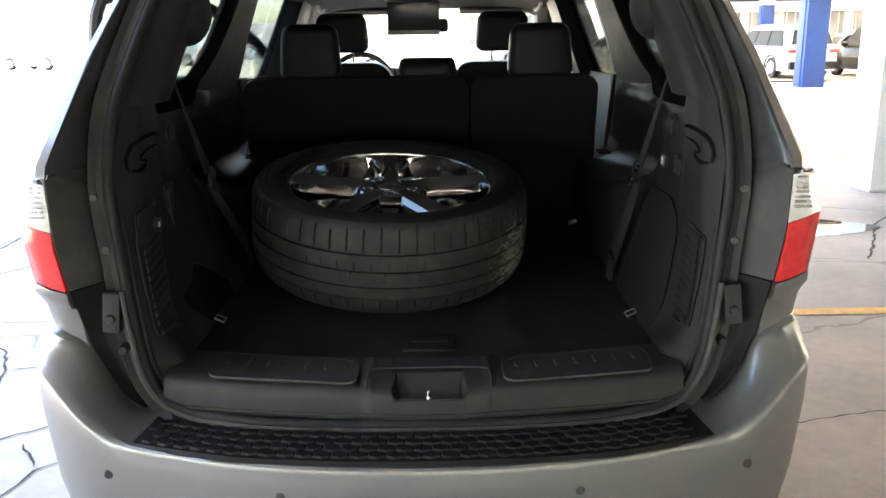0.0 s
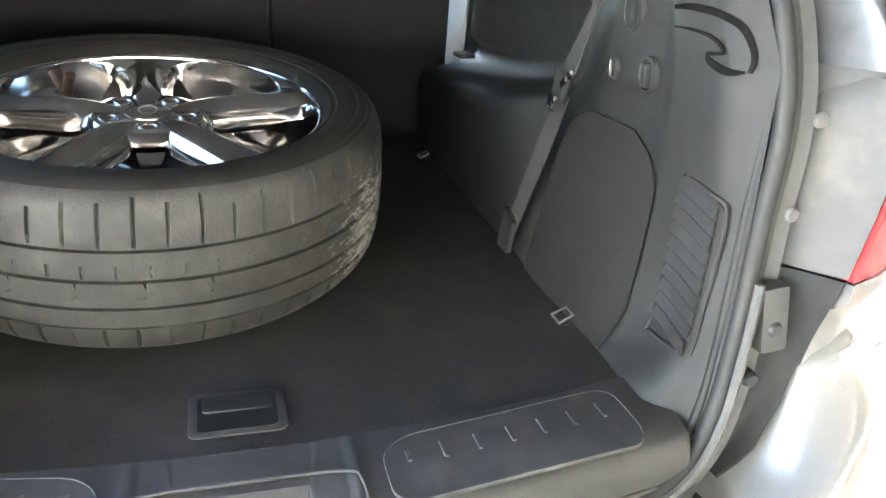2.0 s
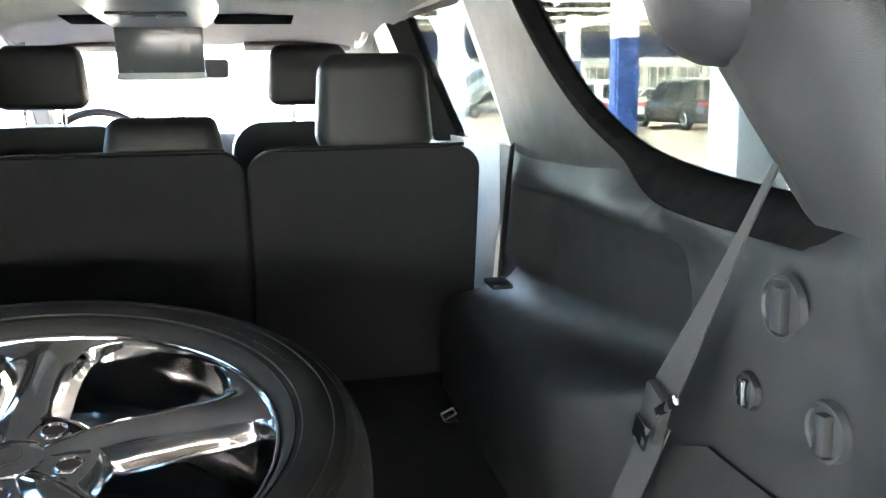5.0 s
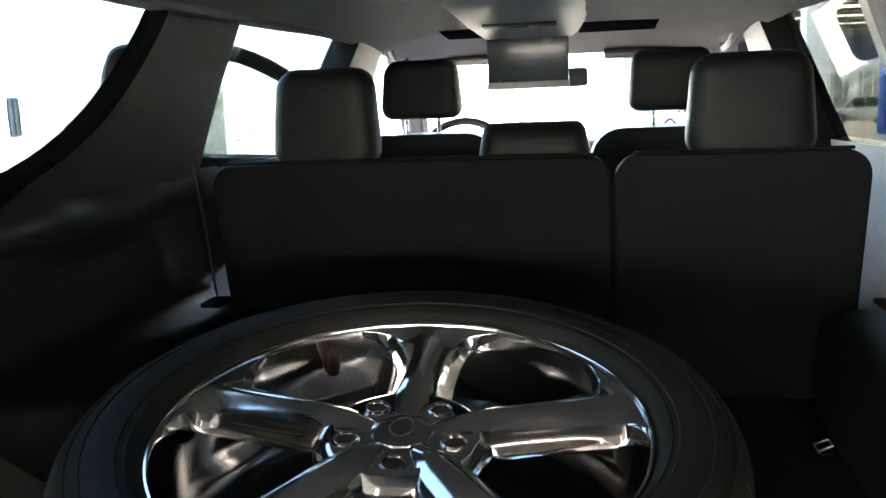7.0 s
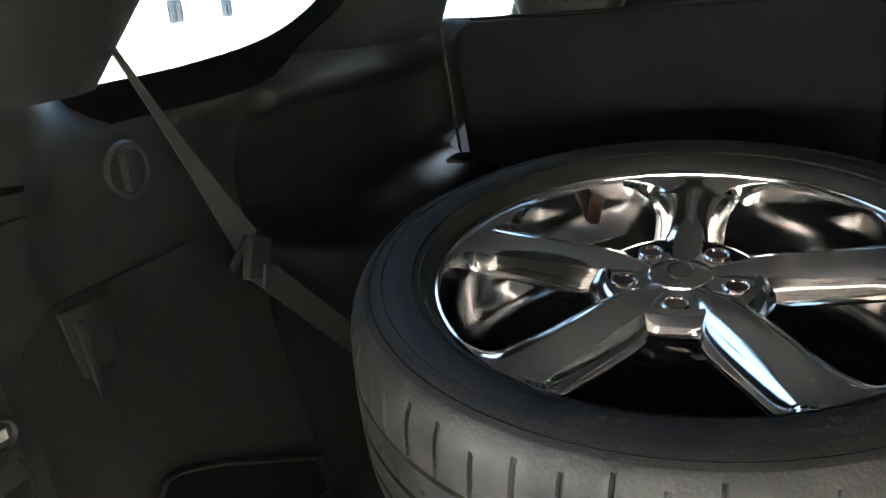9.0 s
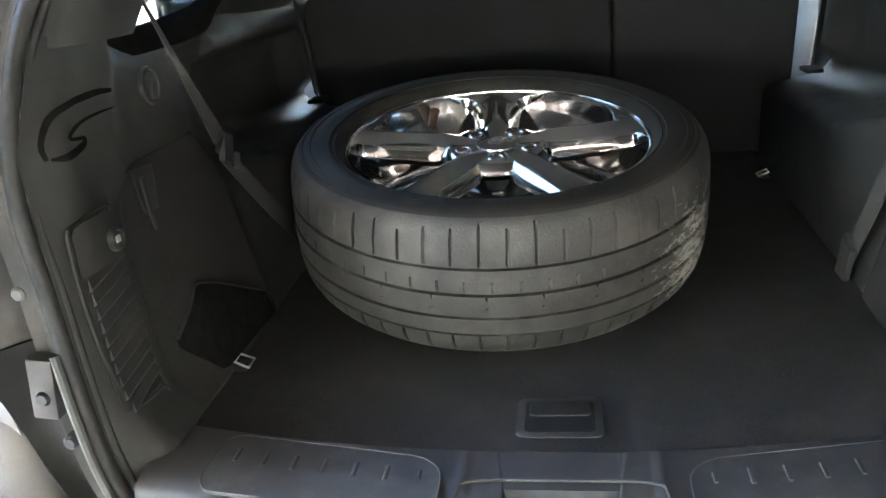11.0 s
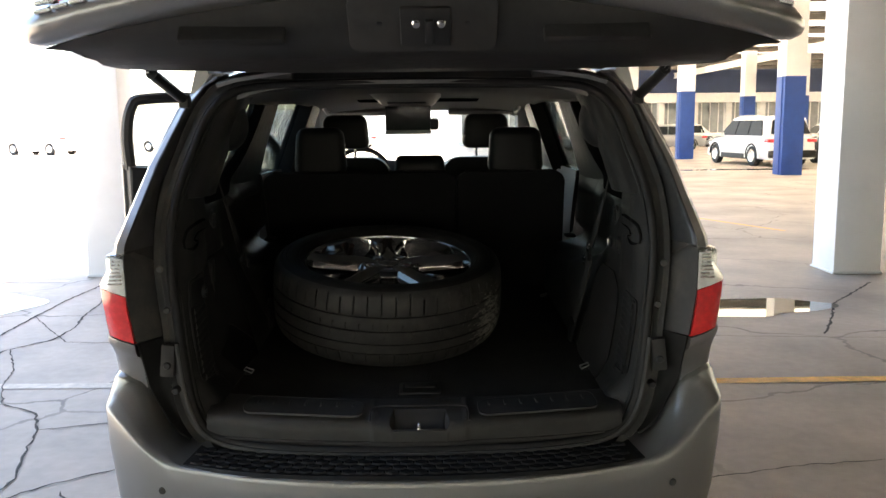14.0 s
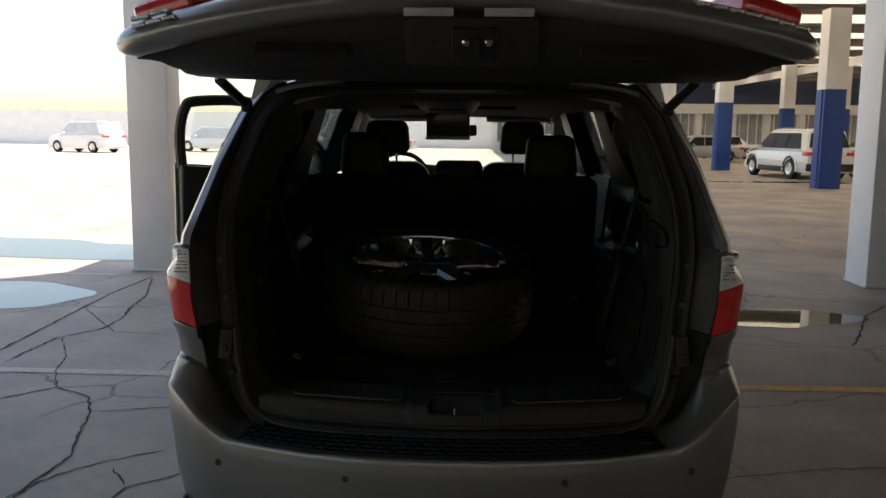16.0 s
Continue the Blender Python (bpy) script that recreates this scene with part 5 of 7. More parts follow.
        loft(bm, rows)
        solid(bm, 0.004)
        return part(name, bm, material, CAR, label, angle=60)
    red = lamp(1.022, 1.158, 8, M_RED, "tail_lamp", "red tail lamp lens", (1.0, 1.0))
    clr = lamp(1.160, 1.248, 6, M_CLEAR, "reversing_lamp", "clear ribbed lamp lens", (1.0, 0.3))
    bm = bmesh.new()
    box(bm, (s * 0.825, 1.80, 1.13), (0.07, 0.10, 0.24), 0.02, 2)
    part("lamp_bowl", bm, M_STEEL, red, "bright lamp reflector")
    for i in range(7):
        bx("flute", (s * (0.816 - 0.0012 * i), 1.7075, 1.172 + i * 0.0105), (0.040 - 0.003 * i, 0.005, 0.005), M_STEEL, clr, 0.001, 1)
    # painted wing under the lamp
    bm = bmesh.new()
    rows = []
    for z, dx, dy in ((1.020, 0.010, -0.004), (1.000, 0.012, -0.007), (0.985, 0.006, 0.0), (0.95, 0.0, 0.004), (0.915, 0.0, 0.008), (0.886, 0.0, 0.010)):
        ox, oy = outer_edge(z)
        drop = 0.030 if z > 0.98 else 0.036 * step01(0.93, 0.886, z) if z < 0.93 else 0.0
        pts = ((ox, oy + 0.03), (ox + 0.002, oy + dy), (ox + 0.04, oy + 0.002 + dy), (0.845 + dx, oy + 0.018 + dy), (0.866 + dx, oy + 0.055), (0.875 + dx, oy + 0.13), (0.886 + dx, oy + 0.27))
        rows.append([Vector((s * x, y, z - drop * max(0.0, 0.87 - x) / 0.1)) for x, y in pts])
    loft(bm, rows)
    solid(bm, 0.004)
    part("wing_corner", bm, M_PAINT, CAR, "silver painted corner under the lamp", angle=50)


def seal_and_sill():
    bm = bmesh.new()
    tube(bm, full(grow(RING, 0.0, -0.004)), 0.0125, 10, closed=True)
    part("weatherstrip", bm, M_RUBBER, CAR, "black rubber weatherstrip round the opening", angle=60)
    bm = bmesh.new()
    tube(bm, full(grow(RING, -0.012, 0.013)), 0.0065, 8, closed=True)
    part("trim_edge", bm, M_TRIM, CAR, angle=60)
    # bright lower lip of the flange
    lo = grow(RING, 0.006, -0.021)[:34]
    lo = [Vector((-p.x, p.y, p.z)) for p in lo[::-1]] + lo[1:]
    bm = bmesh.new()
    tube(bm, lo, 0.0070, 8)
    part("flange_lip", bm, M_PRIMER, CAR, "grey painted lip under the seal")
    # sill trim: cross profile swept across the car, with the latch hollow in its middle
    def edge(x):
        return 0.045 * (abs(x) / 0.5) ** 2
    CX = 0.014
    xs = sorted({round(-0.60 + 0.02 * i, 4) for i in range(61) if abs(-0.60 + 0.02 * i - CX) > 0.15 or abs(-0.60 + 0.02 * i - CX) < 0.045} | {round(CX + k * (0.047 + 0.0025 * i), 4) for k in (-1, 1) for i in range(15)} | {round(CX + k * (0.118 + 0.005 * i), 4) for k in (-1, 1) for i in range(6)})
    bm = bmesh.new()
    rows = []
    for x in xs:
        e = edge(x)
        d = abs(x - CX)
        # plain profile, and the one through the latch hollow
        plain = [(1.688 + e * 1.1, 0.700), (1.687 + e * 1.1, 0.735), (1.689 + e * 1.1, 0.752), (1.693 + e * 1.08, 0.764), (1.699 + e * 1.05, 0.772), (1.708 + e, 0.778), (1.735 + e, 0.785), (1.762 + e, 0.788), (1.80 + e, 0.791), (1.838 + e * 1.25, 0.792), (1.845 + e * 1.25, 0.780)]
        cut = [(1.680, 0.700), (1.680, 0.738), (1.682, 0.748), (1.687, 0.752), (1.690, 0.745), (1.691, 0.715), (1.708, 0.716), (1.714, 0.741), (1.757, 0.7865), (1.838, 0.792), (1.845, 0.780)]
        rim_up = 0.004 * (step01(0.146, 0.138, d) - step01(0.130, 0.122, d))
        pout = step01(0.150, 0.126, d)
        row = []
        for k in range(11):
            shift = (0.056 + 0.024 * max(0, k - 5) / 3 - 0.068) * (1 - step01(0.074, 0.112, d)) * step01(0.0, 0.05, d)
            q = 1 - step01(0.063, 0.073, d)
            y0, z0 = plain[k]
            if k < 6:
                y0 -= 0.006 * pout
                z0 -= 0.004 * pout * (k / 5)
            if 5 <= k <= 8:
                z0 += rim_up
            y, z = y0 * (1 - q) + cut[k][0] * q, z0 * (1 - q) + cut[k][1] * q
            row.append(Vector((x + math.copysign(shift, x - CX), y, z)))
        rows.append(row)
    loft(bm, rows)
    sill = part("sill_trim", bm, M_SILL, CAR, "grey moulded plastic loading sill", angle=40)
    # dark sheet on the slot's bottom, shade given by its colour
    bm = bmesh.new()
    prism(bm, [(CX - 0.056, 1.691), (CX + 0.056, 1.691), (CX + 0.056, 1.709), (CX - 0.056, 1.709)], 0.004, "z", 0.722)
    part("latch_slot_shade", bm, M_RUBBER, sill, "dark sheet painting the shade in the latch slot")
    bm = bmesh.new()
    tube(bm, smooth_line([(CX - 0.004, 1.690, 0.722), (CX - 0.003, 1.689, 0.752), (CX - 0.002, 1.697, 0.764), (CX, 1.706, 0.758), (CX, 1.709, 0.730)], 4), 0.0042, 8)
    part("striker", bm, M_STEEL, sill, "bright steel latch striker")
    bm = bmesh.new()
    tube(bm, smooth_line([(CX - 0.140, 1.694, 0.775), (CX - 0.138, 1.745, 0.790), (CX - 0.118, 1.768, 0.7925), (CX, 1.770, 0.793), (CX + 0.118, 1.768, 0.7925), (CX + 0.138, 1.745, 0.790), (CX + 0.140, 1.694, 0.775)], 5), 0.0024, 8)
    part("latch_frame", bm, M_SILL, sill, "raised rim round the latch hollow")
    bm = bmesh.new()
    lip = []
    for k in range(53):
        x = -0.545 + 1.09 * k / 52
        d = abs(x - CX)
        q = 1 - step01(0.063, 0.073, d)
        lip.append((x, (1.687 + edge(x) * 1.1 - 0.006 * step01(0.150, 0.126, d)) * (1 - q) + 1.680 * q + 0.0010, 0.714))
    tube(bm, lip, 0.0048, 8)
    part("sill_lip", bm, M_SILL, sill, "soft moulded lip along the sill face")
    # scuff plates with rounded ends
    for s in (-1, 1):
        def pt(u, v):
            """u along the plate, v across it, as a place on the sill."""
            x = 0.165 + 0.348 * u
            y = 1.686 + edge(x) * 1.25 + (0.128 + 0.012 * u) * v
            return Vector((0.017 + s * x, y, 0.7935 - 0.09 * max(0.0, 1.735 - y + edge(x)) - 0.004 * max(0.0, v - 0.8)))
        ring = []
        for cu, cv, a0 in ((0.90, 0.70, 0), (0.16, 0.58, 90), (0.08, 0.24, 180), (0.93, 0.26, 270)):
            ru, rv = (1 - cu if cu > 0.5 else cu), (1 - cv if cv > 0.5 else cv)
            for i in range(7):
                a = radians(a0 + 15 * i)
                ring.append((cu + ru * math.cos(a), min(cv, 0.94) + rv * math.sin(a)))
        bm = bmesh.new()
        top = [bm.verts.new(pt(u, v) + Vector((0, 0, 0.0015))) for u, v in ring]
        low = [bm.verts.new(pt(u, v) - Vector((0, 0, 0.004))) for u, v in ring]
        n = len(ring)
        mid = bm.verts.new(pt(0.5, 0.5) + Vector((0, 0, 0.0020)))
        for i in range(n):
            bm.faces.new((top[i], top[(i + 1) % n], mid))
            bm.faces.new((top[i], low[i], low[(i + 1) % n], top[(i + 1) % n]))
        plate = part("scuff_plate", bm, M_SCUFF, sill, "worn dark scuff plate with raised ribs")
        bm = bmesh.new()
        tube(bm, [pt(u, v) + Vector((0, 0, 0.0012)) for u, v in ring], 0.0013, 6, closed=True)
        part("plate_edge", bm, M_PRIMER, plate, "pale worn plate edge")
        for i in range(7):
            u = 0.09 + 0.134 * i
            c0 = pt(u, 0.62)
            bx("rib", (c0.x, c0.y, c0.z + 0.0025), (0.006, 0.034 if i else 0.022, 0.0030), M_SCUFF, plate, 0.0012, 1)


def bumper():
    P = [(0, 1.522), (0.15, 1.527), (0.30, 1.543), (0.45, 1.572), (0.54, 1.600), (0.645, 1.628)]
    crease = [(x, y, 0.652 + 0.012 * (x / 0.645) ** 4) for x, y in P] + [(0.700, 1.645, 0.690), (0.765, 1.668, 0.735), (0.825, 1.702, 0.785), (0.868, 1.735, 0.812), (0.884, 1.757, 0.817), (0.893, 1.785, 0.817), (0.899, 1.83, 0.816), (0.905, 1.95, 0.815), (0.915, 2.12, 0.815)]
    ridge = [(x, y + 0.010, 0.668) for x, y in P[:-1]] + [(0.645, 1.640, 0.676), (0.690, 1.675, 0.697), (0.728, 1.714, 0.731), (0.752, 1.748, 0.782), (0.772, 1.768, 0.836), (0.802, 1.770, 0.868), (0.840, 1.774, 0.884), (0.868, 1.808, 0.889), (0.880, 1.92, 0.889), (0.890, 2.12, 0.889)]
    inner = [(x, y + 0.030, 0.670) for x, y in P[:-1]] + [(0.634, 1.778, 0.688), (0.676, 1.786, 0.702), (0.712, 1.784, 0.738), (0.743, 1.786, 0.798), (0.764, 1.792, 0.852), (0.792, 1.780, 0.872), (0.834, 1.776, 0.888), (0.862, 1.806, 0.893), (0.872, 1.92, 0.893), (0.882, 2.12, 0.893)]
    C, R, I = (smooth_line(t, 4) for t in (crease, ridge, inner))
    rows = []
    for sgn, order in ((-1, range(len(C) - 1, -1, -1)), (1, range(1, len(C)))):
        for k in order:
            a, r, q = C[k], R[k], I[k]
            under = 0.035 * (1 - step01(0.7, 0.9, a.x))
            wide = 0.012 * step01(0.70, 0.88, a.x)
            row = [(a.x * 0.90, a.y + 0.16 + under, 0.33), (a.x * 0.925, a.y + 0.07 + under, 0.36), (a.x * 0.958, a.y + 0.02, 0.43), (a.x * 0.985 - wide * 0.5, a.y + 0.006, 0.54),
                   (a.x - wide * 0.3, a.y, 0.54 + (a.z - 0.54) * 0.6), (a.x, a.y + 0.0005, a.z - 0.020), (a.x - 0.0015, a.y + 0.0035, a.z - 0.004)]
            m1 = a.lerp(r, 0.35) + Vector((0, 0.0, 0.002))
            m2 = a.lerp(r, 0.75) + Vector((0, 0.0, 0.003))
            row += [tuple(m1), tuple(m2), tuple(r), tuple(r.lerp(q, 0.4) - Vector((0, 0, 0.003))), tuple(q), tuple(q + Vector((-0.006, 0.045, 0.012)))]
            rows.append([Vector((sgn * x, y, z)) for x, y, z in row])
    bm = bmesh.new()
    loft(bm, rows)
    solid(bm, 0.006)
    b = part("rear_bumper", bm, M_PAINT, CAR, "silver painted rear bumper cover", angle=80)
    bm = bmesh.new()
    rows = []
    for p in [Vector((-q.x, q.y, 0)) for q in C[::-1]] + C[1:]:
        rows.append([Vector((p.x * 0.93, p.y + 0.19, 0.345)), Vector((p.x * 0.90, p.y + 0.12, 0.30)), Vector((p.x * 0.88, p.y + 0.22, 0.24))])
    loft(bm, rows)
    solid(bm, 0.006)
    part("lower_valance", bm, M_BLACK, b, "black plastic lower valance")
    for x in (-0.70, -0.30, 0.33, 0.72):
        y = lerp([(v.x, v.y) for v in C], abs(x))[0]
        bm = bmesh.new()
        revolve(bm, [(0.0005, 0.004), (0.009, 0.004), (0.011, 0.0), (0.011, -0.01)], 16, Matrix.Translation((x, y + 0.003, 0.60)) @ Matrix.Rotation(radians(90), 4, "X"))
        part("parking_sensor", bm, M_PRIMER, b, "round grey parking sensor")
    # black ribbed step pad on top
    out = [(-0.640, 1.640), (-0.54, 1.606), (-0.40, 1.567), (-0.2, 1.543), (0, 1.536), (0.2, 1.543), (0.40, 1.567), (0.54, 1.606), (0.640, 1.640)]
    inn = [(-0.618, 1.762), (-0.54, 1.727), (-0.40, 1.690), (-0.2, 1.667), (0, 1.660), (0.2, 1.667), (0.40, 1.690), (0.54, 1.727), (0.618, 1.762)]
    o2, i2 = smooth_line([(x, y, 0) for x, y in out], 4), smooth_line([(x, y, 0) for x, y in inn], 4)
    bm = bmesh.new()
    rows = []
    for a, c in zip(o2, i2):
        rows.append([Vector((a.x, a.y + 0.004, 0.650)), Vector((a.x, a.y, 0.668)), Vector((a.x, a.y + 0.006, 0.677)), Vector((a.x * 0.3 + c.x * 0.7, a.y * 0.3 + c.y * 0.7, 0.683)), Vector((c.x, c.y, 0.686)), Vector((c.x, c.y + 0.004, 0.666))])
    loft(bm, rows)
    solid(bm, 0.006)
    pad = part("step_pad", bm, M_GRIP, b, "black ribbed plastic step pad")
    bm = bmesh.new()
    r = bmesh.ops.create_circle(bm, cap_ends=True, segments=6, radius=0.0185)
    e = bmesh.ops.extrude_face_region(bm, geom=bm.faces[:])
    for v in [g for g in e["geom"] if isinstance(g, bmesh.types.BMVert)]:
        v.co.z += 0.0045
        v.co.x *= 0.80
        v.co.y *= 0.80
    bmesh.ops.transform(bm, matrix=Matrix.Diagonal((1.25, 0.80, 1, 1)), verts=bm.verts[:])
    bmesh.ops.recalc_face_normals(bm, faces=bm.faces[:])
    me = bpy.data.meshes.new("tread_cell")
    bm.to_mesh(me)
    bm.free()
    me.materials.append(M_GRIP)
    for j in range(4):
        n = 31
        for i in range(n):
            x = -0.60 + 1.2 * (i + (0.5 if j % 2 else 0.0)) / n
            y = lerp([(a[0], a[1]) for a in out], x)[0] + 0.024 + j * 0.0265
            ob = new("tread_cell", me)
            ob.parent = pad
            ob.location = (x, y, 0.679 + j * 0.0022)


def cargo_floor():
    bm = bmesh.new()
    ys = [1.842, 1.90, 2.0, 2.2, 2.4, 2.6, 2.8, 3.0, 3.2, 3.36]
    rows = []
    for k, y in enumerate(ys):
        row = []
        for i in range(25):
            x = -0.572 + 1.144 * i / 24
            e = 0.056 * (abs(x) / 0.5) ** 2 * max(0.0, 1 - k / 3)
            row.append(Vector((x, y + e, fz(y) + 0.0015 * math.sin(x * 31 + y * 17))))
        rows.append(row)
    loft(bm, rows)
    solid(bm, 0.012)
    fl = part("cargo_floor", bm, M_CARPET, CAR, "black carpeted cargo floor")
    # flush handle
    z = fz(1.93) + 0.002
    bm = bmesh.new()
    prism(bm, rounded(-0.052, 1.872, 0.076, 1.985, 0.014), 0.0025, "z", z, 0.001)
    h = part("floor_handle", bm, M_SILL, fl, "black flush lift handle")
    bm = bmesh.new()
    prism(bm, rounded(-0.040, 1.884, 0.064, 1.973, 0.010), 0.0012, "z", z + 0.0018)
    part("handle_cup", bm, M_GRIP, h)
    bm = bmesh.new()
    prism(bm, rounded(-0.034, 1.928, 0.058, 1.970, 0.008), 0.0030, "z", z + 0.0026, 0.001)
    part("handle_flap", bm, M_TRIM, h)
    # tie-down loops
    for x, y in ((-0.553, 2.10), (0.553, 2.10), (0.548, 3.09), (-0.548, 3.09)):
        bm = bmesh.new()
        zz = fz(y)
        sx = 1 if x > 0 else -1
        prism(bm, rounded(x - 0.016, y - 0.022, x + 0.013, y + 0.022, 0.006), 0.003, "z", zz + 0.001, 0.001)
        d = part("tie_down", bm, M_BLACK, fl, "tie-down plate with a bright loop")
        bm = bmesh.new()
        tube(bm, [(x - sx * 0.016, y - 0.018, zz + 0.006), (x - sx * 0.015, y + 0.018, zz + 0.006), (x + sx * 0.010, y + 0.016, zz + 0.017), (x + sx * 0.009, y - 0.016, zz + 0.017)], 0.0024, 8, closed=True)
        part("tie_loop", bm, M_LOOP, d, "bright steel loop")
    # the shell under and beside the cargo space
    bx("floor_pan", (0, 3.7, 0.42), (1.70, 3.9, 0.06), M_BLACK, CAR, 0.01, 1)
    bx("footwell_wall", (0, 3.40, 0.62), (1.46, 0.05, 0.40), M_CARPET_SIDE, CAR, 0.01, 1)


def seat_back(x0, x1, name, label, lean):
    """A rear seat back seen from behind: cushion with rounded shell edges, its own headrest on posts."""
    bm = bmesh.new()
    back = []
    # back shell with eased edges, then the padded front
    for k, (inset, dy) in enumerate(((0.012, -0.012), (0.004, -0.009), (0.0008, 0.0), (0.0, 0.04), (0.004, 0.10), (0.03, 0.13))):
        ring = []
        for (px, pv) in rounded(x0 + inset, 0.84 + inset, x1 - inset, 1.386 - inset, max(0.012, 0.055 - inset), 6):
            v = (pv - 0.84) / 0.546
            ring.append(Vector((px, 3.355 - 0.11 * v + dy, pv)))
        back.append(ring)
    loft(bm, back, closed=True, caps=True)
    return part(name, bm, M_FABRIC, CAR, label, angle=50)


def headrest(x0, x1, z0, z1, y, parent, label, posts=True, dy=0.10, rad=0.045):
    bm = bmesh.new()
    rings = []
    for inset, d in ((0.050, -0.006), (0.030, -0.004), (0.014, 0.002), (0.004, 0.014), (0.0, 0.034), (0.0, dy * 0.6), (0.012, dy * 0.9), (0.04, dy)):
        ring = []
        for (px, pz) in rounded(x0 + inset, z0 + inset * 0.4, x1 - inset, z1 - inset * 0.8, max(0.010, rad - inset * 0.6), 6):
            t = (pz - z0) / (z1 - z0)
            squeeze = 1.03 - 0.13 * t
            cx = (x0 + x1) / 2
            ring.append(Vector((cx + (px - cx) * squeeze, y + d + 0.012 * t * t, pz)))
        rings.append(ring)
    loft(bm, rings, closed=True, caps=True)
    h = part("headrest", bm, M_LEATHER, parent, label, angle=50)
    if posts:
        for x in ((x0 + x1) / 2 - 0.055, (x0 + x1) / 2 + 0.055):
            bm = bmesh.new()
            tube(bm, [(x, y + dy * 0.5, z0 - 0.08), (x, y + dy * 0.5, z0 + 0.03)], 0.007, 10)
            part("headrest_post", bm, M_STEEL, h, "bright steel post")
    return h


def seats():
    a = seat_back(-0.712, 0.1640, "rear_seat_back", "black fabric-backed wide rear seat back", 0)
    b = seat_back(0.1655, 0.660, "rear_seat_back", "black fabric-backed narrow rear seat back", 0)
    headrest(-0.572, -0.336, 1.372, 1.588, 3.26, a, "black leather rear headrest", False)
    headrest(-0.120, 0.118, 1.372, 1.456, 3.29, a, "low black leather middle headrest", False, rad=0.022)
    headrest(0.312, 0.564, 1.372, 1.582, 3.26, b, "black leather rear headrest", False)
    for sb, x0, x1 in ((a, -0.692, 0.155), (b, 0.175, 0.650)):
        bm = bmesh.new()
        tube(bm, [(x0 + 0.03, 3.238, 1.389), (x1 - 0.03, 3.238, 1.389)], 0.004, 6)
        part("piping", bm, M_LEATHER, sb)
    # unseen panel added to stop light leaking between the seat backs
    bx("gap_backing_panel", (-0.03, 3.40, 1.08), (1.30, 0.03, 0.46), M_BLACK, CAR, 0.008, 2)
    bx("rear_seat_cushion", (-0.03, 3.72, 0.80), (1.36, 0.55, 0.22), M_LEATHER, CAR, 0.05, 3)
    for cx in (-0.44, 0.365):
        bm = bmesh.new()
        rings = []
        for inset, d in ((0.03, -0.01), (0.006, 0.0), (0.0, 0.05), (0.004, 0.12), (0.04, 0.16)):
            rings.append([Vector((px, 4.23 + d + 0.14 * (1.0 - (pz - 0.7) / 0.7), pz)) for px, pz in rounded(cx - 0.255 + inset, 0.70 + inset, cx + 0.255 - inset, 1.418 - inset, 0.10 - inset * 0.5, 6)])
        loft(bm, rings, closed=True, caps=True)
        fs = part("front_seat_back", bm, M_LEATHER, CAR, "black leather front seat", angle=50)
        headrest(cx - 0.135, cx + 0.135, 1.462, 1.655, 4.24, fs, "black leather front headrest")
        bx("front_seat_cushion", (cx, 4.68, 0.72), (0.52, 0.52, 0.20), M_LEATHER, CAR, 0.05, 3)
    bx("centre_console", (-0.035, 4.75, 0.80), (0.20, 0.80, 0.42), M_BLACK, CAR, 0.04, 3)


def dashboard():
    bm = bmesh.new()
    rows = []
    for i in range(13):
        x = -0.72 + 1.44 * i / 12
        hump = 0.045 * math.exp(-((x + 0.42) / 0.2) ** 2)
        rows.append([Vector((x, y, z)) for y, z in ((5.16, 0.85), (5.10, 1.10), (5.12, 1.27 + hump), (5.20, 1.335 + hump), (5.35, 1.345 + hump * 0.5), (5.60, 1.30), (5.75, 1.24))])
    loft(bm, rows)
    solid(bm, 0.01)
    part("dashboard", bm, M_BLACK, CAR, "black moulded dashboard", angle=60)
    bm = bmesh.new()
    m = Matrix.Translation((-0.42, 4.98, 1.27)) @ Matrix.Rotation(radians(64), 4, "X")
    tube(bm, [m @ Vector((0.19 * math.cos(2 * math.pi * i / 32), 0.19 * math.sin(2 * math.pi * i / 32), 0)) for i in range(32)], 0.016, 10, closed=True)
    st = part("steering_wheel", bm, M_LEATHER, CAR, "black leather steering wheel")
    bm = bmesh.new()
    for a in (0, 180, 270):
        tube(bm, [m @ Vector((0.03 * math.cos(radians(a)), 0.03 * math.sin(radians(a)), 0.02)), m @ Vector((0.185 * math.cos(radians(a)), 0.185 * math.sin(radians(a)), 0))], 0.014, 8)
    revolve_m = bmesh.new()
    part("spokes", bm, M_BLACK, st)
    revolve(revolve_m, [(0.0005, 0.05), (0.05, 0.045), (0.07, 0.02), (0.07, -0.02)], 20, m)
    part("airbag_pad", revolve_m, M_BLACK, st)
    bm = bmesh.new()
    prism(bm, [(-0.70, 0), (0.70, 0), (0.60, 0.88), (-0.60, 0.88)], 0.006, "z", 0.0)
    bmesh.ops.transform(bm, matrix=Matrix.Translation((0, 5.68, 1.27)) @ Matrix.Rotation(radians(148), 4, "X") @ Matrix.Diagonal((1, 1, 1, 1)), verts=bm.verts[:])
    part("windscreen", bm, M_GLASS, CAR, "clear windscreen", smooth=False).visible_shadow = False
    bm = bmesh.new()
    box(bm, (-0.02, 4.96, 1.60), (0.24, 0.04, 0.075), 0.02, 3)
    part("rear_view_mirror", bm, M_BLACK, CAR, "black interior mirror")
    for x in (-0.40, 0.36):
        bm = bmesh.new()
        box(bm, (x, 4.86, 1.685), (0.40, 0.16, 0.025), 0.010, 2, (14, 0, 0))
        part("sun_visor", bm, M_HEADLINER, CAR, "pale grey sun visor")


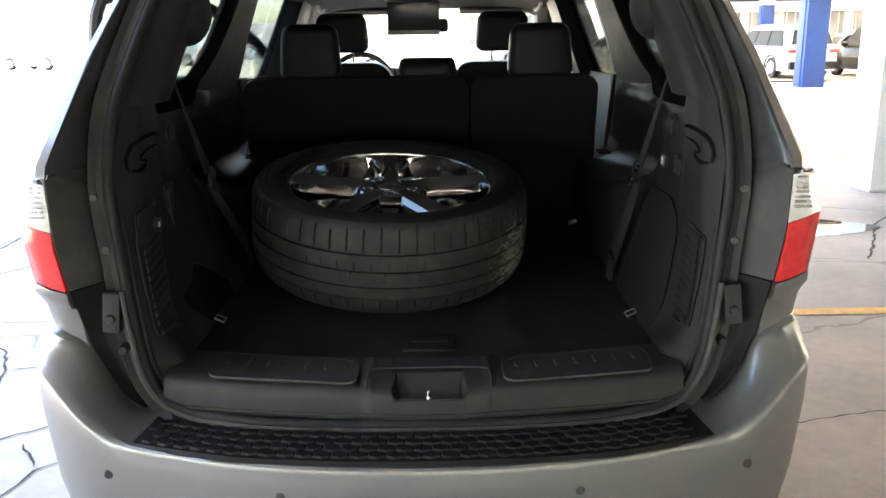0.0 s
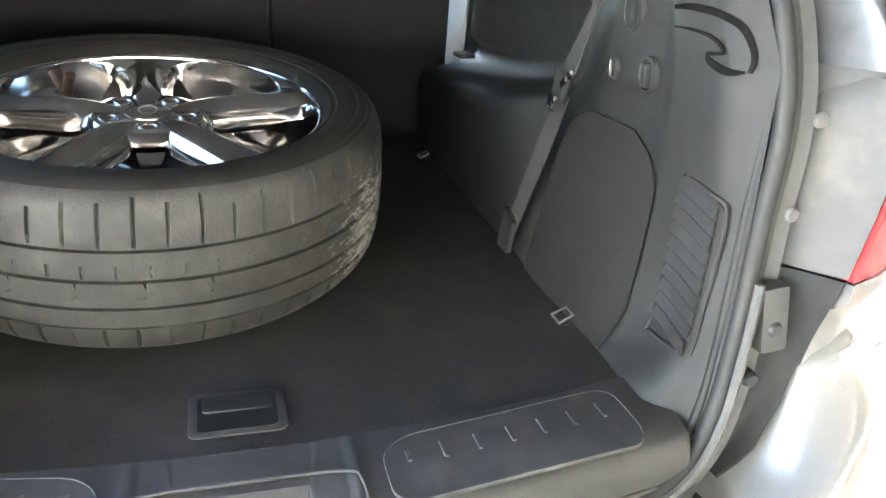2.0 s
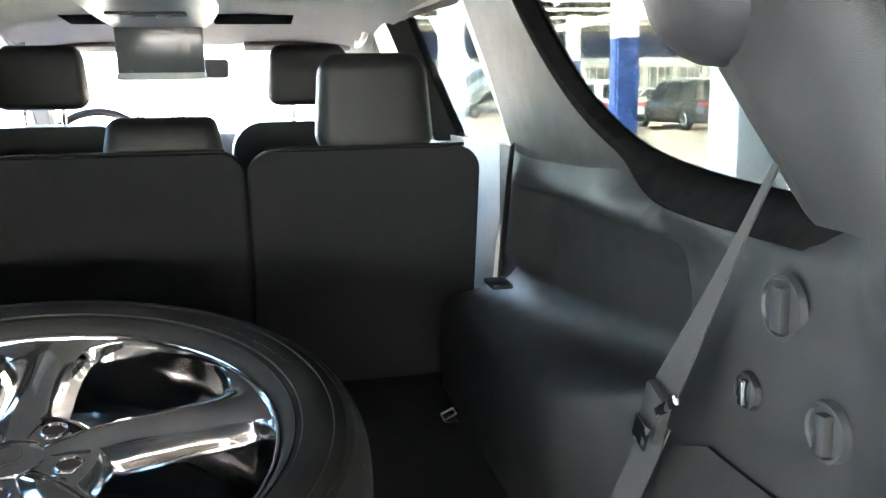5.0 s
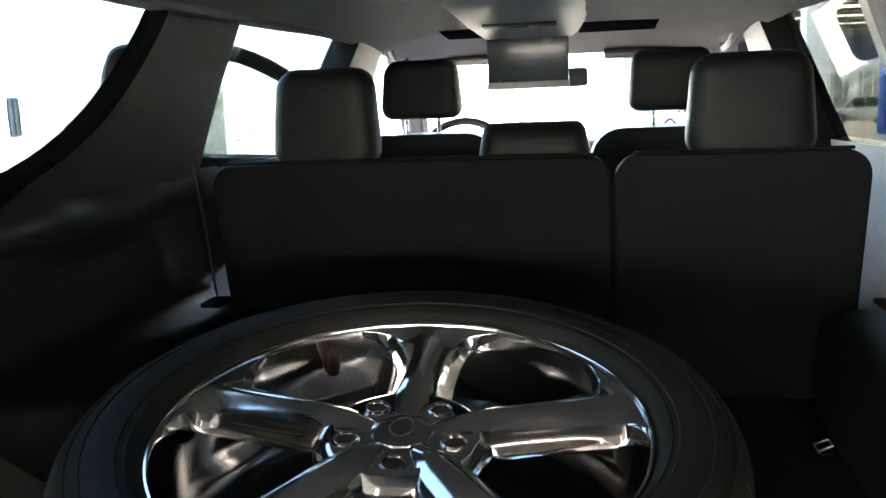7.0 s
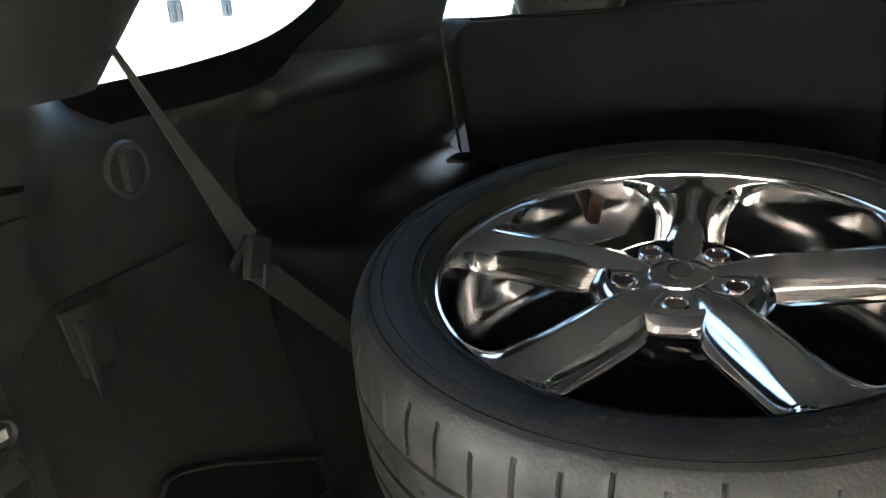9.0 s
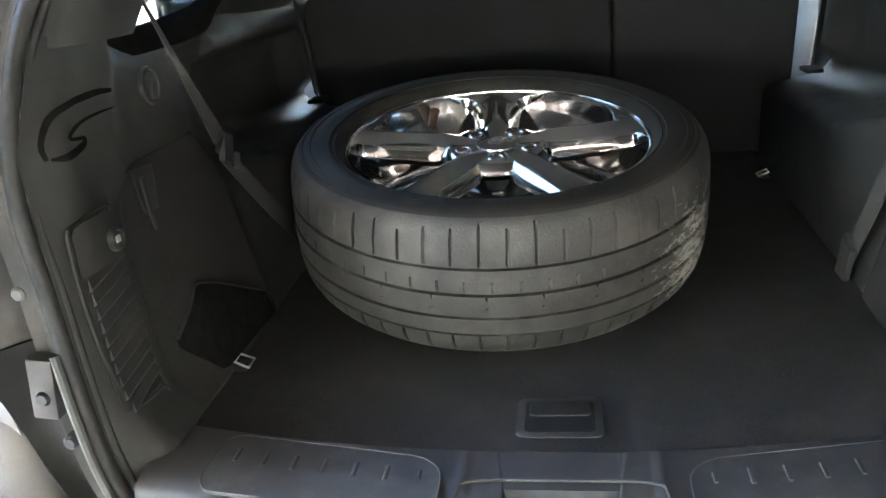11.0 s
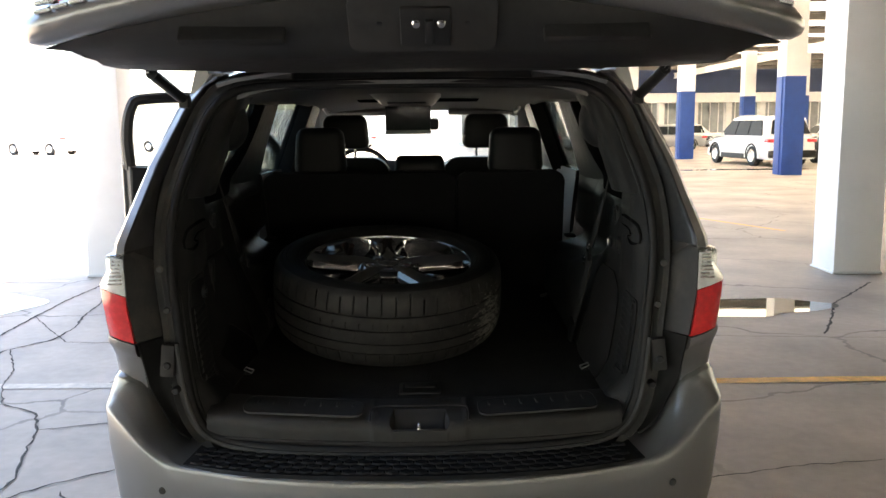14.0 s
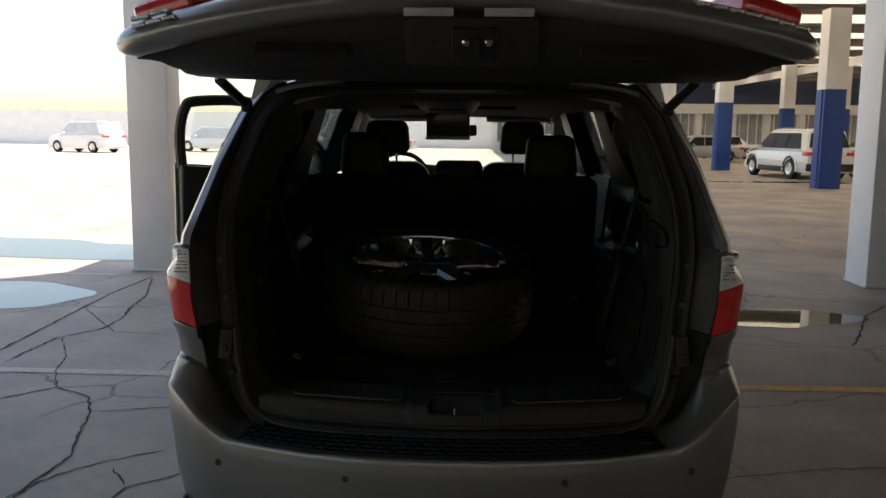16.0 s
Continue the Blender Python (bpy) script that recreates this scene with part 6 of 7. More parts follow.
def headliner():
    bm = bmesh.new()
    rows = []
    for y, z in ((2.09, 1.735), (2.3, 1.735), (2.7, 1.745), (3.2, 1.755), (3.7, 1.76), (4.2, 1.755), (4.6, 1.735), (4.93, 1.70)):
        w = lerp([(2.09, 0.55), (2.4, 0.60), (3.5, 0.63), (4.9, 0.60)], y)[0]
        rows.append([Vector((w * k, y, z - 0.045 * abs(k) ** 5)) for k in (-1, -0.93, -0.8, -0.6, -0.3, 0, 0.3, 0.6, 0.8, 0.93, 1)])
    loft(bm, rows)
    solid(bm, 0.012)
    part("headliner", bm, M_HEADLINER, CAR, "pale grey fabric roof lining", angle=60)
    bm = bmesh.new()
    rows = []
    for y, z in ((2.05, 1.775), (2.15, 1.80), (2.6, 1.825), (3.5, 1.84), (4.4, 1.82), (4.95, 1.77)):
        w = lerp([(2.05, 0.60), (2.6, 0.66), (3.5, 0.68), (4.95, 0.62)], y)[0]
        rows.append([Vector((w * k, y, z - 0.05 * abs(k) ** 4)) for k in (-1, -0.9, -0.6, -0.3, 0, 0.3, 0.6, 0.9, 1)])
    loft(bm, rows)
    solid(bm, 0.012)
    part("roof_skin", bm, M_PAINT, CAR, "silver painted roof")
    # dark header over the opening
    bm = bmesh.new()
    rows = []
    half = [p for p in grow(RING, 0.0, 0.004) if p.z > 1.60]
    ln = [Vector(p) for p in half] + [Vector((-p.x, p.y, p.z)) for p in half[-2::-1]]
    for p in ln:
        rows.append([p + Vector((0, 0, 0.004)), p + Vector((0, 0.04, -0.010)), p + Vector((0, 0.10, -0.004)), p + Vector((0, 0.13, 0.02))])
    loft(bm, rows)
    solid(bm, 0.004)
    part("header_trim", bm, M_TRIM, CAR, "charcoal trim over the tailgate opening", angle=60)
    # entertainment console with its folded-down screen
    bm = bmesh.new()
    rows = []
    for y, hw, zb in ((3.50, 0.150, 1.752), (3.54, 0.158, 1.732), (3.75, 0.160, 1.718), (4.0, 0.158, 1.706), (4.18, 0.150, 1.698), (4.24, 0.14, 1.715), (4.26, 0.13, 1.752)):
        rows.append([Vector((-0.072 + x, y, z)) for x, z in ((-hw - 0.03, 1.756), (-hw, zb + 0.014), (-hw + 0.02, zb), (0, zb - 0.002), (hw - 0.02, zb), (hw, zb + 0.014), (hw + 0.03, 1.756))])
    loft(bm, rows)
    con = part("roof_console", bm, M_LIGHTTRIM, CAR, "pale grey roof console with a folded-down screen")
    bm = bmesh.new()
    box(bm, (-0.076, 4.175, 1.628), (0.252, 0.022, 0.165), 0.008, 2, (6, 0, 0))
    sc = part("screen", bm, M_SCREEN, con, "dark flip-down screen")
    bx("screen_frame", (-0.076, 4.172, 1.556), (0.256, 0.030, 0.022), M_LIGHTTRIM, sc, 0.006, 2)
    bx("button_strip", (-0.072, 3.86, 1.7095), (0.20, 0.07, 0.008), M_BLACK, con, 0.003, 2)
    for x in (-0.12, -0.03):
        bm = bmesh.new()
        revolve(bm, [(0.0005, -0.008), (0.016, -0.008), (0.02, 0.0)], 16, Matrix.Translation((x, 3.86, 1.706)))
        part("knob", bm, M_LIGHTTRIM, con)
    # solid black slabs: the dark of two roof openings put into colour
    for x in (-0.32, 0.20):
        bx("roof_opening_slab", (x, 4.33, 1.739), (0.25, 0.22, 0.012), M_SEAL_SHADE, CAR, 0.004, 2, (-2.9, 0, 0), label="black slab in place of a dark roof opening")
    for s in (-1, 1):
        bm = bmesh.new()
        tube(bm, smooth_line([(s * 0.575, 4.42, 1.715), (s * 0.565, 4.45, 1.675), (s * 0.565, 4.62, 1.668), (s * 0.575, 4.66, 1.70)], 4), 0.011, 8)
        part("grab_handle", bm, M_LIGHTTRIM, CAR, "pale grey grab handle")
        bm = bmesh.new()
        revolve(bm, [(0.0005, -0.012), (0.05, -0.010), (0.062, 0.0)], 24, Matrix.Translation((s * 0.42, 3.35, 1.752)))
        part("reading_lamp", bm, M_LIGHTTRIM, CAR, "round pale reading lamp")


def nose():
    bm = bmesh.new()
    rows = []
    for y, w, z in ((5.62, 0.80, 1.24), (5.9, 0.82, 1.22), (6.2, 0.80, 1.18), (6.45, 0.74, 1.10), (6.58, 0.66, 1.0)):
        rows.append([Vector((w * k, y, z - 0.05 * abs(k) ** 3)) for k in (-1, -0.85, -0.6, -0.3, 0, 0.3, 0.6, 0.85, 1)])
    loft(bm, rows)
    solid(bm, 0.012)
    part("bonnet", bm, M_PAINT, CAR, "silver bonnet")
    bx("front_bumper", (0, 6.52, 0.62), (1.60, 0.20, 0.62), M_PAINT, CAR, 0.08, 3)
    bx("grille", (0, 6.63, 0.84), (0.95, 0.04, 0.26), M_BLACK, CAR, 0.02, 2)
    for s in (-1, 1):
        bx("head_lamp", (s * 0.66, 6.50, 0.92), (0.28, 0.22, 0.17), M_CLEAR, CAR, 0.04, 3)


def open_door():
    hinge = Vector((-0.90, 5.30, 0))
    m = Matrix.Translation(hinge) @ Matrix.Rotation(radians(-58), 4, "Z")
    # door in its own frame: y runs back from the hinge, x outwards
    def out(bm, name, material, parent, label=""):
        bmesh.ops.transform(bm, matrix=m, verts=bm.verts[:])
        return part(name, bm, material, parent, label)
    bm = bmesh.new()
    prism(bm, [(0.0, 0.42), (-1.08, 0.42), (-1.12, 0.9), (-1.12, 1.36), (0.0, 1.28)], 0.10, "x", -0.02, 0.02)
    d = out(bm, "front_door", M_BLACK, CAR, "front door standing open with a black lining")
    bm = bmesh.new()
    prism(bm, [(0.02, 0.40), (-1.10, 0.40), (-1.14, 0.9), (-1.14, 1.37), (0.02, 1.29)], 0.02, "x", -0.042, 0.006)
    out(bm, "door_skin", M_PAINT, d, "silver door skin")
    bm = bmesh.new()
    tube(bm, smooth_line([(0.02, -1.10, 1.34), (0.03, -1.11, 1.55), (0.05, -1.08, 1.715), (0.06, -1.0, 1.77), (0.05, -0.62, 1.765), (0.03, -0.30, 1.60), (0.0, 0.0, 1.30)], 6), 0.035, 8)
    out(bm, "window_frame", M_BLACK, d, "black window frame")
    bm = bmesh.new()
    prism(bm, [(-1.08, 1.34), (0.0, 1.29), (-0.32, 1.58), (-0.63, 1.745), (-1.0, 1.75)], 0.004, "x", 0.02)
    out(bm, "door_glass", M_GLASS, d, "clear window pane").visible_shadow = False
    bm = bmesh.new()
    box(bm, (-0.10, -0.10, 1.36), (0.20, 0.10, 0.16), 0.04, 3)
    out(bm, "door_mirror", M_PAINT, d)


def tailgate():
    """The lifted tailgate: painted shell over a black lining, closing face with the latch to the rear."""
    GX = 0.028

    COLS = [-1, -0.985, -0.96, -0.93, -0.9] + [-0.8 + 0.1 * i for i in range(17)] + [0.9, 0.93, 0.96, 0.985, 1]

    def edge_drop(u):
        return 0.100 * (min(abs(u), 0.765) / 0.765) ** 1.7
    # outer shell: hinge, back over the outer skin, round the bulging closing edge and in under it
    st = [(2.14, 0.60, 1.800, 0.03, 0.0), (1.95, 0.645, 1.850, 0.05, 0.0), (1.75, 0.685, 1.895, 0.07, 0.0), (1.55, 0.715, 1.925, 0.085, 0.02), (1.35, 0.722, 1.938, 0.1, 0.05), (1.20, 0.722, 1.936, 0.1, 0.07),
          (1.07, 0.765, 1.926, 0.1, 0.09), (1.01, 0.765, 1.910, 0.1, 0.09), (0.982, 0.765, 1.892, 0.1, 0.09), (0.973, 0.765, 1.874, 0.1, 0.09), (0.980, 0.765, 1.856, 0.1, 0.09), (1.000, 0.765, 1.842, 0.1, 0.09), (1.03, 0.765, 1.838, 0.1, 0.09), (1.06, 0.765, 1.846, 0.1, 0.09)]
    bm = bmesh.new()
    rows = []
    for y, w, z, drop, sweep in st:
        row = []
        for k in COLS:
            a = abs(k)
            yy, zz = y, z
            if y < 1.1 and a > 0.9:
                f = math.sqrt(max(0.0, 1 - ((a - 0.9) / 0.1) ** 2))
                yy, zz = 1.04 + (y - 1.04) * f, 1.880 + (z - 1.880) * f
            row.append(Vector((w * k + GX * step01(2.1, 1.3, y), yy + sweep * a ** 4, zz - drop * a ** 1.7)))
        rows.append(row)
    loft(bm, rows)
    solid(bm, 0.006)
    g = part("tailgate", bm, M_PAINT, CAR, "lifted silver tailgate with a black lining", angle=50)
    # black lining with its closing face
    bm = bmesh.new()
    rows = []
    for y, w, z, lip in ((2.14, 0.56, 1.765, 0), (1.95, 0.60, 1.755, 0), (1.70, 0.635, 1.742, 0), (1.45, 0.645, 1.728, 0), (1.20, 0.640, 1.714, 0), (1.10, 0.636, 1.714, 0), (1.07, 0.642, 1.728, 0.05), (1.045, 0.665, 1.775, 0.45), (1.03, 0.69, 1.815, 0.8), (1.03, 0.72, 1.842, 1)):
        row = []
        for i in range(17):
            k = -1 + i / 8
            dy = 0.09 * abs(k) ** 4 if y < 1.3 else 0
            row.append(Vector((w * k + GX * step01(2.1, 1.3, y), y + dy, z + (1 - lip) * ((0.018 * (1 - k * k) if y < 1.15 else 0.0) + 0.012 * abs(k) ** 6) - lip * edge_drop(w * k))))
        rows.append(row)
    loft(bm, rows)
    solid(bm, 0.004)
    part("tailgate_lining", bm, M_BLACK, g, "black moulded tailgate lining", angle=50)
    # side flanks between lining and shell
    for s in (-1, 1):
        bm = bmesh.new()
        rows = []
        for y, wa, za, wb, zb in ((2.12, 0.56, 1.766, 0.595, 1.765), (1.70, 0.637, 1.752, 0.69, 1.83), (1.45, 0.648, 1.738, 0.718, 1.838), (1.32, 0.644, 1.728, 0.715, 1.836), (1.22, 0.648, 1.732, 0.705, 1.80), (1.14, 0.655, 1.738, 0.70, 1.765)):
            gx = GX * step01(2.1, 1.3, y)
            rows.append([Vector((s * wa + gx, y, za)), Vector((s * (wa * 0.5 + wb * 0.5) + gx, y, za * 0.6 + zb * 0.4)), Vector((s * wb + gx, y, zb))])
        loft(bm, rows)
        solid(bm, 0.003)
        part("tailgate_flank", bm, M_BLACK, g)
        # inboard tail lamp on the gate's corner
        bm = bmesh.new()
        box(bm, (s * 0.640 + GX, 1.215, 1.862), (0.15, 0.20, 0.05), 0.020, 3, (0, 15 * s, 14 * s))
        part("gate_lamp", bm, M_RED, g, "red lamp on the tailgate")
        # slots in the lining
        bx("grip_recess", (s * 0.34 + 0.03, 1.045, 1.768), (0.20, 0.02, 0.05), M_RUBBER, g, 0.008, 2, (-38, 0, 0))
        # gas strut
        bm = bmesh.new()
        tube(bm, [(s * 0.683, 1.985, 1.680), (s * 0.692, 1.74, 1.740)], 0.016, 12)
        st1 = part("gas_strut", bm, M_BLACK, CAR, "black gas strut")
        bm = bmesh.new()
        tube(bm, [(s * 0.692, 1.74, 1.740), (s * 0.700, 1.56, 1.784)], 0.006, 8)
        part("strut_rod", bm, M_STEEL, st1, "bright piston rod")
        bm = bmesh.new()
        box(bm, (s * 0.680, 1.995, 1.672), (0.030, 0.045, 0.04), 0.008, 2)
        part("strut_mount", bm, M_BLACK, st1)
        # hinge
        bx("hinge", (s * 0.42, 2.12, 1.755), (0.10, 0.10, 0.03), M_PRIMER, g, 0.008, 2, label="grey painted hinge")
    # grey latch insert in the closing face
    m = Matrix.Translation((0.045, 1.038, 1.785)) @ Matrix.Rotation(radians(42), 4, "X")
    def ins(name, c, s, material, parent, bev=0.004, label=""):
        bm = bmesh.new()
        box(bm, c, s, bev, 2)
        bmesh.ops.transform(bm, matrix=m, verts=bm.verts[:])
        return part(name, bm, material, parent, label)
    bm = bmesh.new()
    prism(bm, rounded(-0.138, -0.058, 0.138, 0.062, 0.02), -0.012, "y", 0.0, 0.002)
    bmesh.ops.transform(bm, matrix=m, verts=bm.verts[:])
    pl = part("latch_plate", bm, M_SILL, g, "grey plastic latch cover")
    ins("latch_body", (0.005, -0.012, 0.0), (0.094, 0.014, 0.085), M_BLACK, pl, 0.006, "black latch housing")
    ins("latch_claw", (0.012, -0.022, -0.005), (0.016, 0.010, 0.05), M_BOLT, pl, 0.003, "dark latch claw")
    for x in (-0.012, 0.034):
        bm = bmesh.new()
        revolve(bm, [(0.0005, 0.028), (0.006, 0.028), (0.009, 0.024), (0.009, 0.010)], 14, Matrix.Rotation(radians(90), 4, "X"))
        bmesh.ops.transform(bm, matrix=m @ Matrix.Translation((x, 0.0, 0.012)), verts=bm.verts[:])
        part("latch_bolt", bm, M_STEEL, pl, "bright latch bolt")
    for x in (-0.080, 0.082):
        ins("screw", (x, -0.013, 0.005), (0.010, 0.004, 0.008), M_BOLT, pl, 0.002)
    # number plate lamps and the grip over them
    for x in (-0.088, 0.074):
        ins("sticker", (x, -0.012, 0.078), (0.10, 0.006, 0.018), M_LABEL, g, 0.002, "pale label strip")
    # badge bars on the painted edge
    for u0, u1, z in ((-0.71, -0.61, 1.912), (-0.70, -0.59, 1.892), (0.46, 0.72, 1.904)):
        n = int((u1 - u0) / 0.034)
        for i in range(n):
            bm = bmesh.new()
            u = u0 + (i + 0.5) * (u1 - u0) / n
            box(bm, (u + GX, (0.998 if z > 1.9 else 0.978) + 0.09 * (abs(u) / 0.765) ** 4, z - edge_drop(u)), ((u1 - u0) / n * 0.82, 0.016, 0.009), 0.002, 1, (0, 11 * (1 if u > 0 else -1), 0))
            part("badge_bar", bm, M_STEEL, g, "worn chrome badge bar")


def spare_wheel():
    """The chrome wheel lying face up on the cargo floor, its sidewall standing a little proud of the rim."""
    LIP = 0.262
    tilt = Euler((radians(9.05), radians(2.2), 0)).to_matrix()
    W = empty("spare_wheel", "worn tyre on five-spoke chrome rim lying on the cargo floor", "wheel", at=Vector((-0.1055, 2.4564, 1.1142)) - tilt @ Vector((0, 0, LIP)))
    W.rotation_euler = (radians(9.05), radians(2.2), 0)
    prof = [(0.296, 0.030), (0.302, 0.018), (0.316, 0.008), (0.340, 0.0), (0.362, 0.004), (0.380, 0.014), (0.393, 0.026)]
    # tread: shoulder, ribs between three main grooves and a thin one
    tread = [(0.401, 0.036), (0.407, 0.048), (0.410, 0.060), (0.4115, 0.068), (0.4085, 0.0695), (0.4085, 0.0725), (0.4125, 0.074), (0.414, 0.086), (0.4145, 0.097), (0.4145, 0.1015), (0.4085, 0.103), (0.4085, 0.108), (0.4150, 0.1095), (0.4155, 0.122), (0.4155, 0.136), (0.4155, 0.1465),
             (0.4085, 0.148), (0.4085, 0.1535), (0.4150, 0.155), (0.4150, 0.164), (0.4145, 0.174), (0.4140, 0.184), (0.4135, 0.1945), (0.4070, 0.196), (0.4070, 0.2005), (0.4130, 0.202), (0.4125, 0.212), (0.4115, 0.222), (0.4105, 0.234), (0.4085, 0.245), (0.4055, 0.2555), (0.4010, 0.2650), (0.3955, 0.2725)]
    top = [(0.3890, 0.2785), (0.3820, 0.2825), (0.3800, 0.2815), (0.3740, 0.2845), (0.3660, 0.2862), (0.3645, 0.2848), (0.3540, 0.2868), (0.3420, 0.2862), (0.3290, 0.2830), (0.3275, 0.2805), (0.3215, 0.2780), (0.3200, 0.2795), (0.3130, 0.2740), (0.3070, 0.2650), (0.3040, 0.2560), (0.3020, 0.2440)]
    full_p = prof + tread + top
    # unseen block, added so that the tilted wheel does not float
    bag = bmesh.new()
    prism(bag, rounded(-0.30, 2.62, 0.10, 2.82, 0.05), 0.085, "z", fz(2.7), 0.02)
    part("wheel_prop", bag, M_CARPET, CAR, "unseen carpet-coloured block added to prop the wheel")
    n = 56 * 14
    rnd = random.Random(3)
    skew = [rnd.uniform(-0.9, 0.9) for _ in range(56)]
    deep = [rnd.uniform(0.45, 1.0) for _ in range(56)]
    start = [rnd.uniform(0.212, 0.228) for _ in range(56)]
    rows = []
    for i in range(n):
        k, q = i % 14, i // 14
        row = []
        for j, (r, z) in enumerate(full_p):
            rr = r
            da = 0.0
            if len(prof) <= j < len(prof) + len(tread):
                if k == 0 and (0.211 < z < start[q] + 0.040 or 0.034 < z < 0.062):
                    rr -= 0.008 * deep[q]
                    da = skew[q]
                if k == 7 and 0.155 < z < 0.166:
                    rr -= 0.006 * deep[q]
                    da = (z - 0.158) * -120
                if k == 3 and q % 2 == 0 and 0.109 < z < 0.140:
                    rr -= 0.0025 * deep[q]
                    da = (z - 0.122) * 240
            a = 2 * math.pi * (i + (z - 0.2) * 8 + da * 1.5) / n
            row.append(Vector((rr * math.cos(a), rr * math.sin(a), z)))
        rows.append(row)
    rows.append(rows[0])
    bm = bmesh.new()
    loft(bm, rows)
    bmesh.ops.remove_doubles(bm, verts=bm.verts[:], dist=1e-6)
    ty = part("tyre", bm, M_SPARE, W, "worn dusty black tyre with scuffed tread", angle=24)
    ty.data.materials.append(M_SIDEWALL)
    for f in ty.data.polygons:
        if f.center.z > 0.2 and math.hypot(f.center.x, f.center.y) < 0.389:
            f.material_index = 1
    # raised sidewall marks, unreadable
    rnd = random.Random(5)
    marks = []
    for w in (0.012, 0.017, 0.022):
        bm = bmesh.new()
        box(bm, (0, 0, 0), (0.016, w, 0.0035), 0.0014, 2)
        me = bpy.data.meshes.new("sidewall_mark")
        bm.to_mesh(me)
        bm.free()
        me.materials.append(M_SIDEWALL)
        marks.append(me)
    for first, cnt in ((236, 9), (296, 7), (20, 8), (120, 10)):
        a = radians(first)
        for i in range(cnt):
            a += radians(rnd.choice((3.2, 3.8, 4.4, 6.5)))
            ob = new("sidewall_mark", rnd.choice(marks))
            ob.parent = ty
            ob.location, ob.rotation_euler = (0.347 * math.cos(a), 0.347 * math.sin(a), 0.2850), (0, 0, a)
            ob.scale = (rnd.uniform(0.7, 1.0), rnd.uniform(0.6, 1.0), 1)
    # rim: thin lip, then the barrel falling away behind the spokes
    bm = bmesh.new()
    revolve(bm, [(0.296, LIP - 0.020), (0.3020, LIP - 0.008), (0.3035, LIP - 0.0025), (0.3022, LIP), (0.2995, LIP + 0.0003), (0.2978, LIP - 0.0015), (0.2968, LIP - 0.006), (0.2958, LIP - 0.016), (0.2930, LIP - 0.040), (0.288, LIP - 0.062), (0.276, LIP - 0.090), (0.258, 0.14), (0.248, 0.10), (0.243, 0.05), (0.252, 0.024), (0.288, 0.018)], 120)
    rim = part("rim", bm, M_CHROME, W, "five-spoke chrome rim", angle=50)
    # spokes: crowned across, with broad bright chamfers falling into the windows
    for k in range(5):
        a0 = radians(94 + 72 * k)
        bm = bmesh.new()
        rows = []
        for (r, hw, zr, drop, ch) in ((0.034, 0.010, -0.0150, 0.001, 0.003), (0.048, 0.014, -0.0120, 0.002, 0.005), (0.062, 0.018, -0.0085, 0.004, 0.007), (0.080, 0.026, -0.0050, 0.007, 0.009), (0.098, 0.0300, -0.0030, 0.010, 0.013), (0.115, 0.0320, -0.0020, 0.012, 0.015), (0.135, 0.0328, -0.0020, 0.013, 0.0145),
                                       (0.160, 0.0335, -0.0030, 0.0135, 0.014), (0.190, 0.0345, -0.0045, 0.013, 0.0135), (0.220, 0.0358, -0.0060, 0.012, 0.0135), (0.245, 0.0382, -0.0070, 0.011, 0.0135), (0.262, 0.0415, -0.0075, 0.010, 0.0135), (0.273, 0.0450, -0.0078, 0.008, 0.0135), (0.281, 0.0510, -0.0076, 0.006, 0.013), (0.2875, 0.0620, -0.0072, 0.004, 0.012), (0.2925, 0.0790, -0.0068, 0.003, 0.008), (0.2965, 0.1050, -0.0062, 0.001, 0.004)):
            half = [(hw * u, -1.5 * drop * u ** 1.8) for u in (0, 0.12, 0.25, 0.40, 0.56, 0.72, 0.86, 0.96)]
            drop *= 1.5
            half += [(hw + ch * 0.04, -drop * 1.05 - ch * 0.05), (hw + ch * 0.14, -drop - ch * 0.20), (hw + ch * 0.55, -drop - ch * 0.80), (hw + ch * 0.92, -drop - ch * 1.45), (hw + ch, -drop - ch * 1.70), (hw + ch - 0.002, -drop - ch * 1.85), (hw * 0.75, -drop - ch * 1.85 - 0.016)]
            sec = [(-u, z) for u, z in half[:0:-1]] + half
            row = []
            for t, dz in sec:
                x, y = r, t
                if r > 0.2:
                    x = math.sqrt(max(1e-6, r * r - min(t * t, r * r * 0.6)))
                row.append(Vector((x * math.cos(a0) - y * math.sin(a0), x * math.sin(a0) + y * math.cos(a0), LIP + zr + dz)))
            rows.append(row)
        loft(bm, rows)
        part("spoke", bm, M_CHROME, rim, angle=38)
        # sloping web closing the window towards the hub
        bm = bmesh.new()
        rows = []
        for (r, z) in ((0.088, -0.0120), (0.094, -0.0130), (0.099, -0.0160), (0.111, -0.0320), (0.112, -0.0360), (0.100, -0.050)):
            rows.append([Vector((r * math.cos(a0 + radians(36 + t)), r * math.sin(a0 + radians(36 + t)), LIP + z)) for t in range(-24, 25, 6)])
        loft(bm, rows)
        part("hub_web", bm, M_CHROME, rim, angle=30)
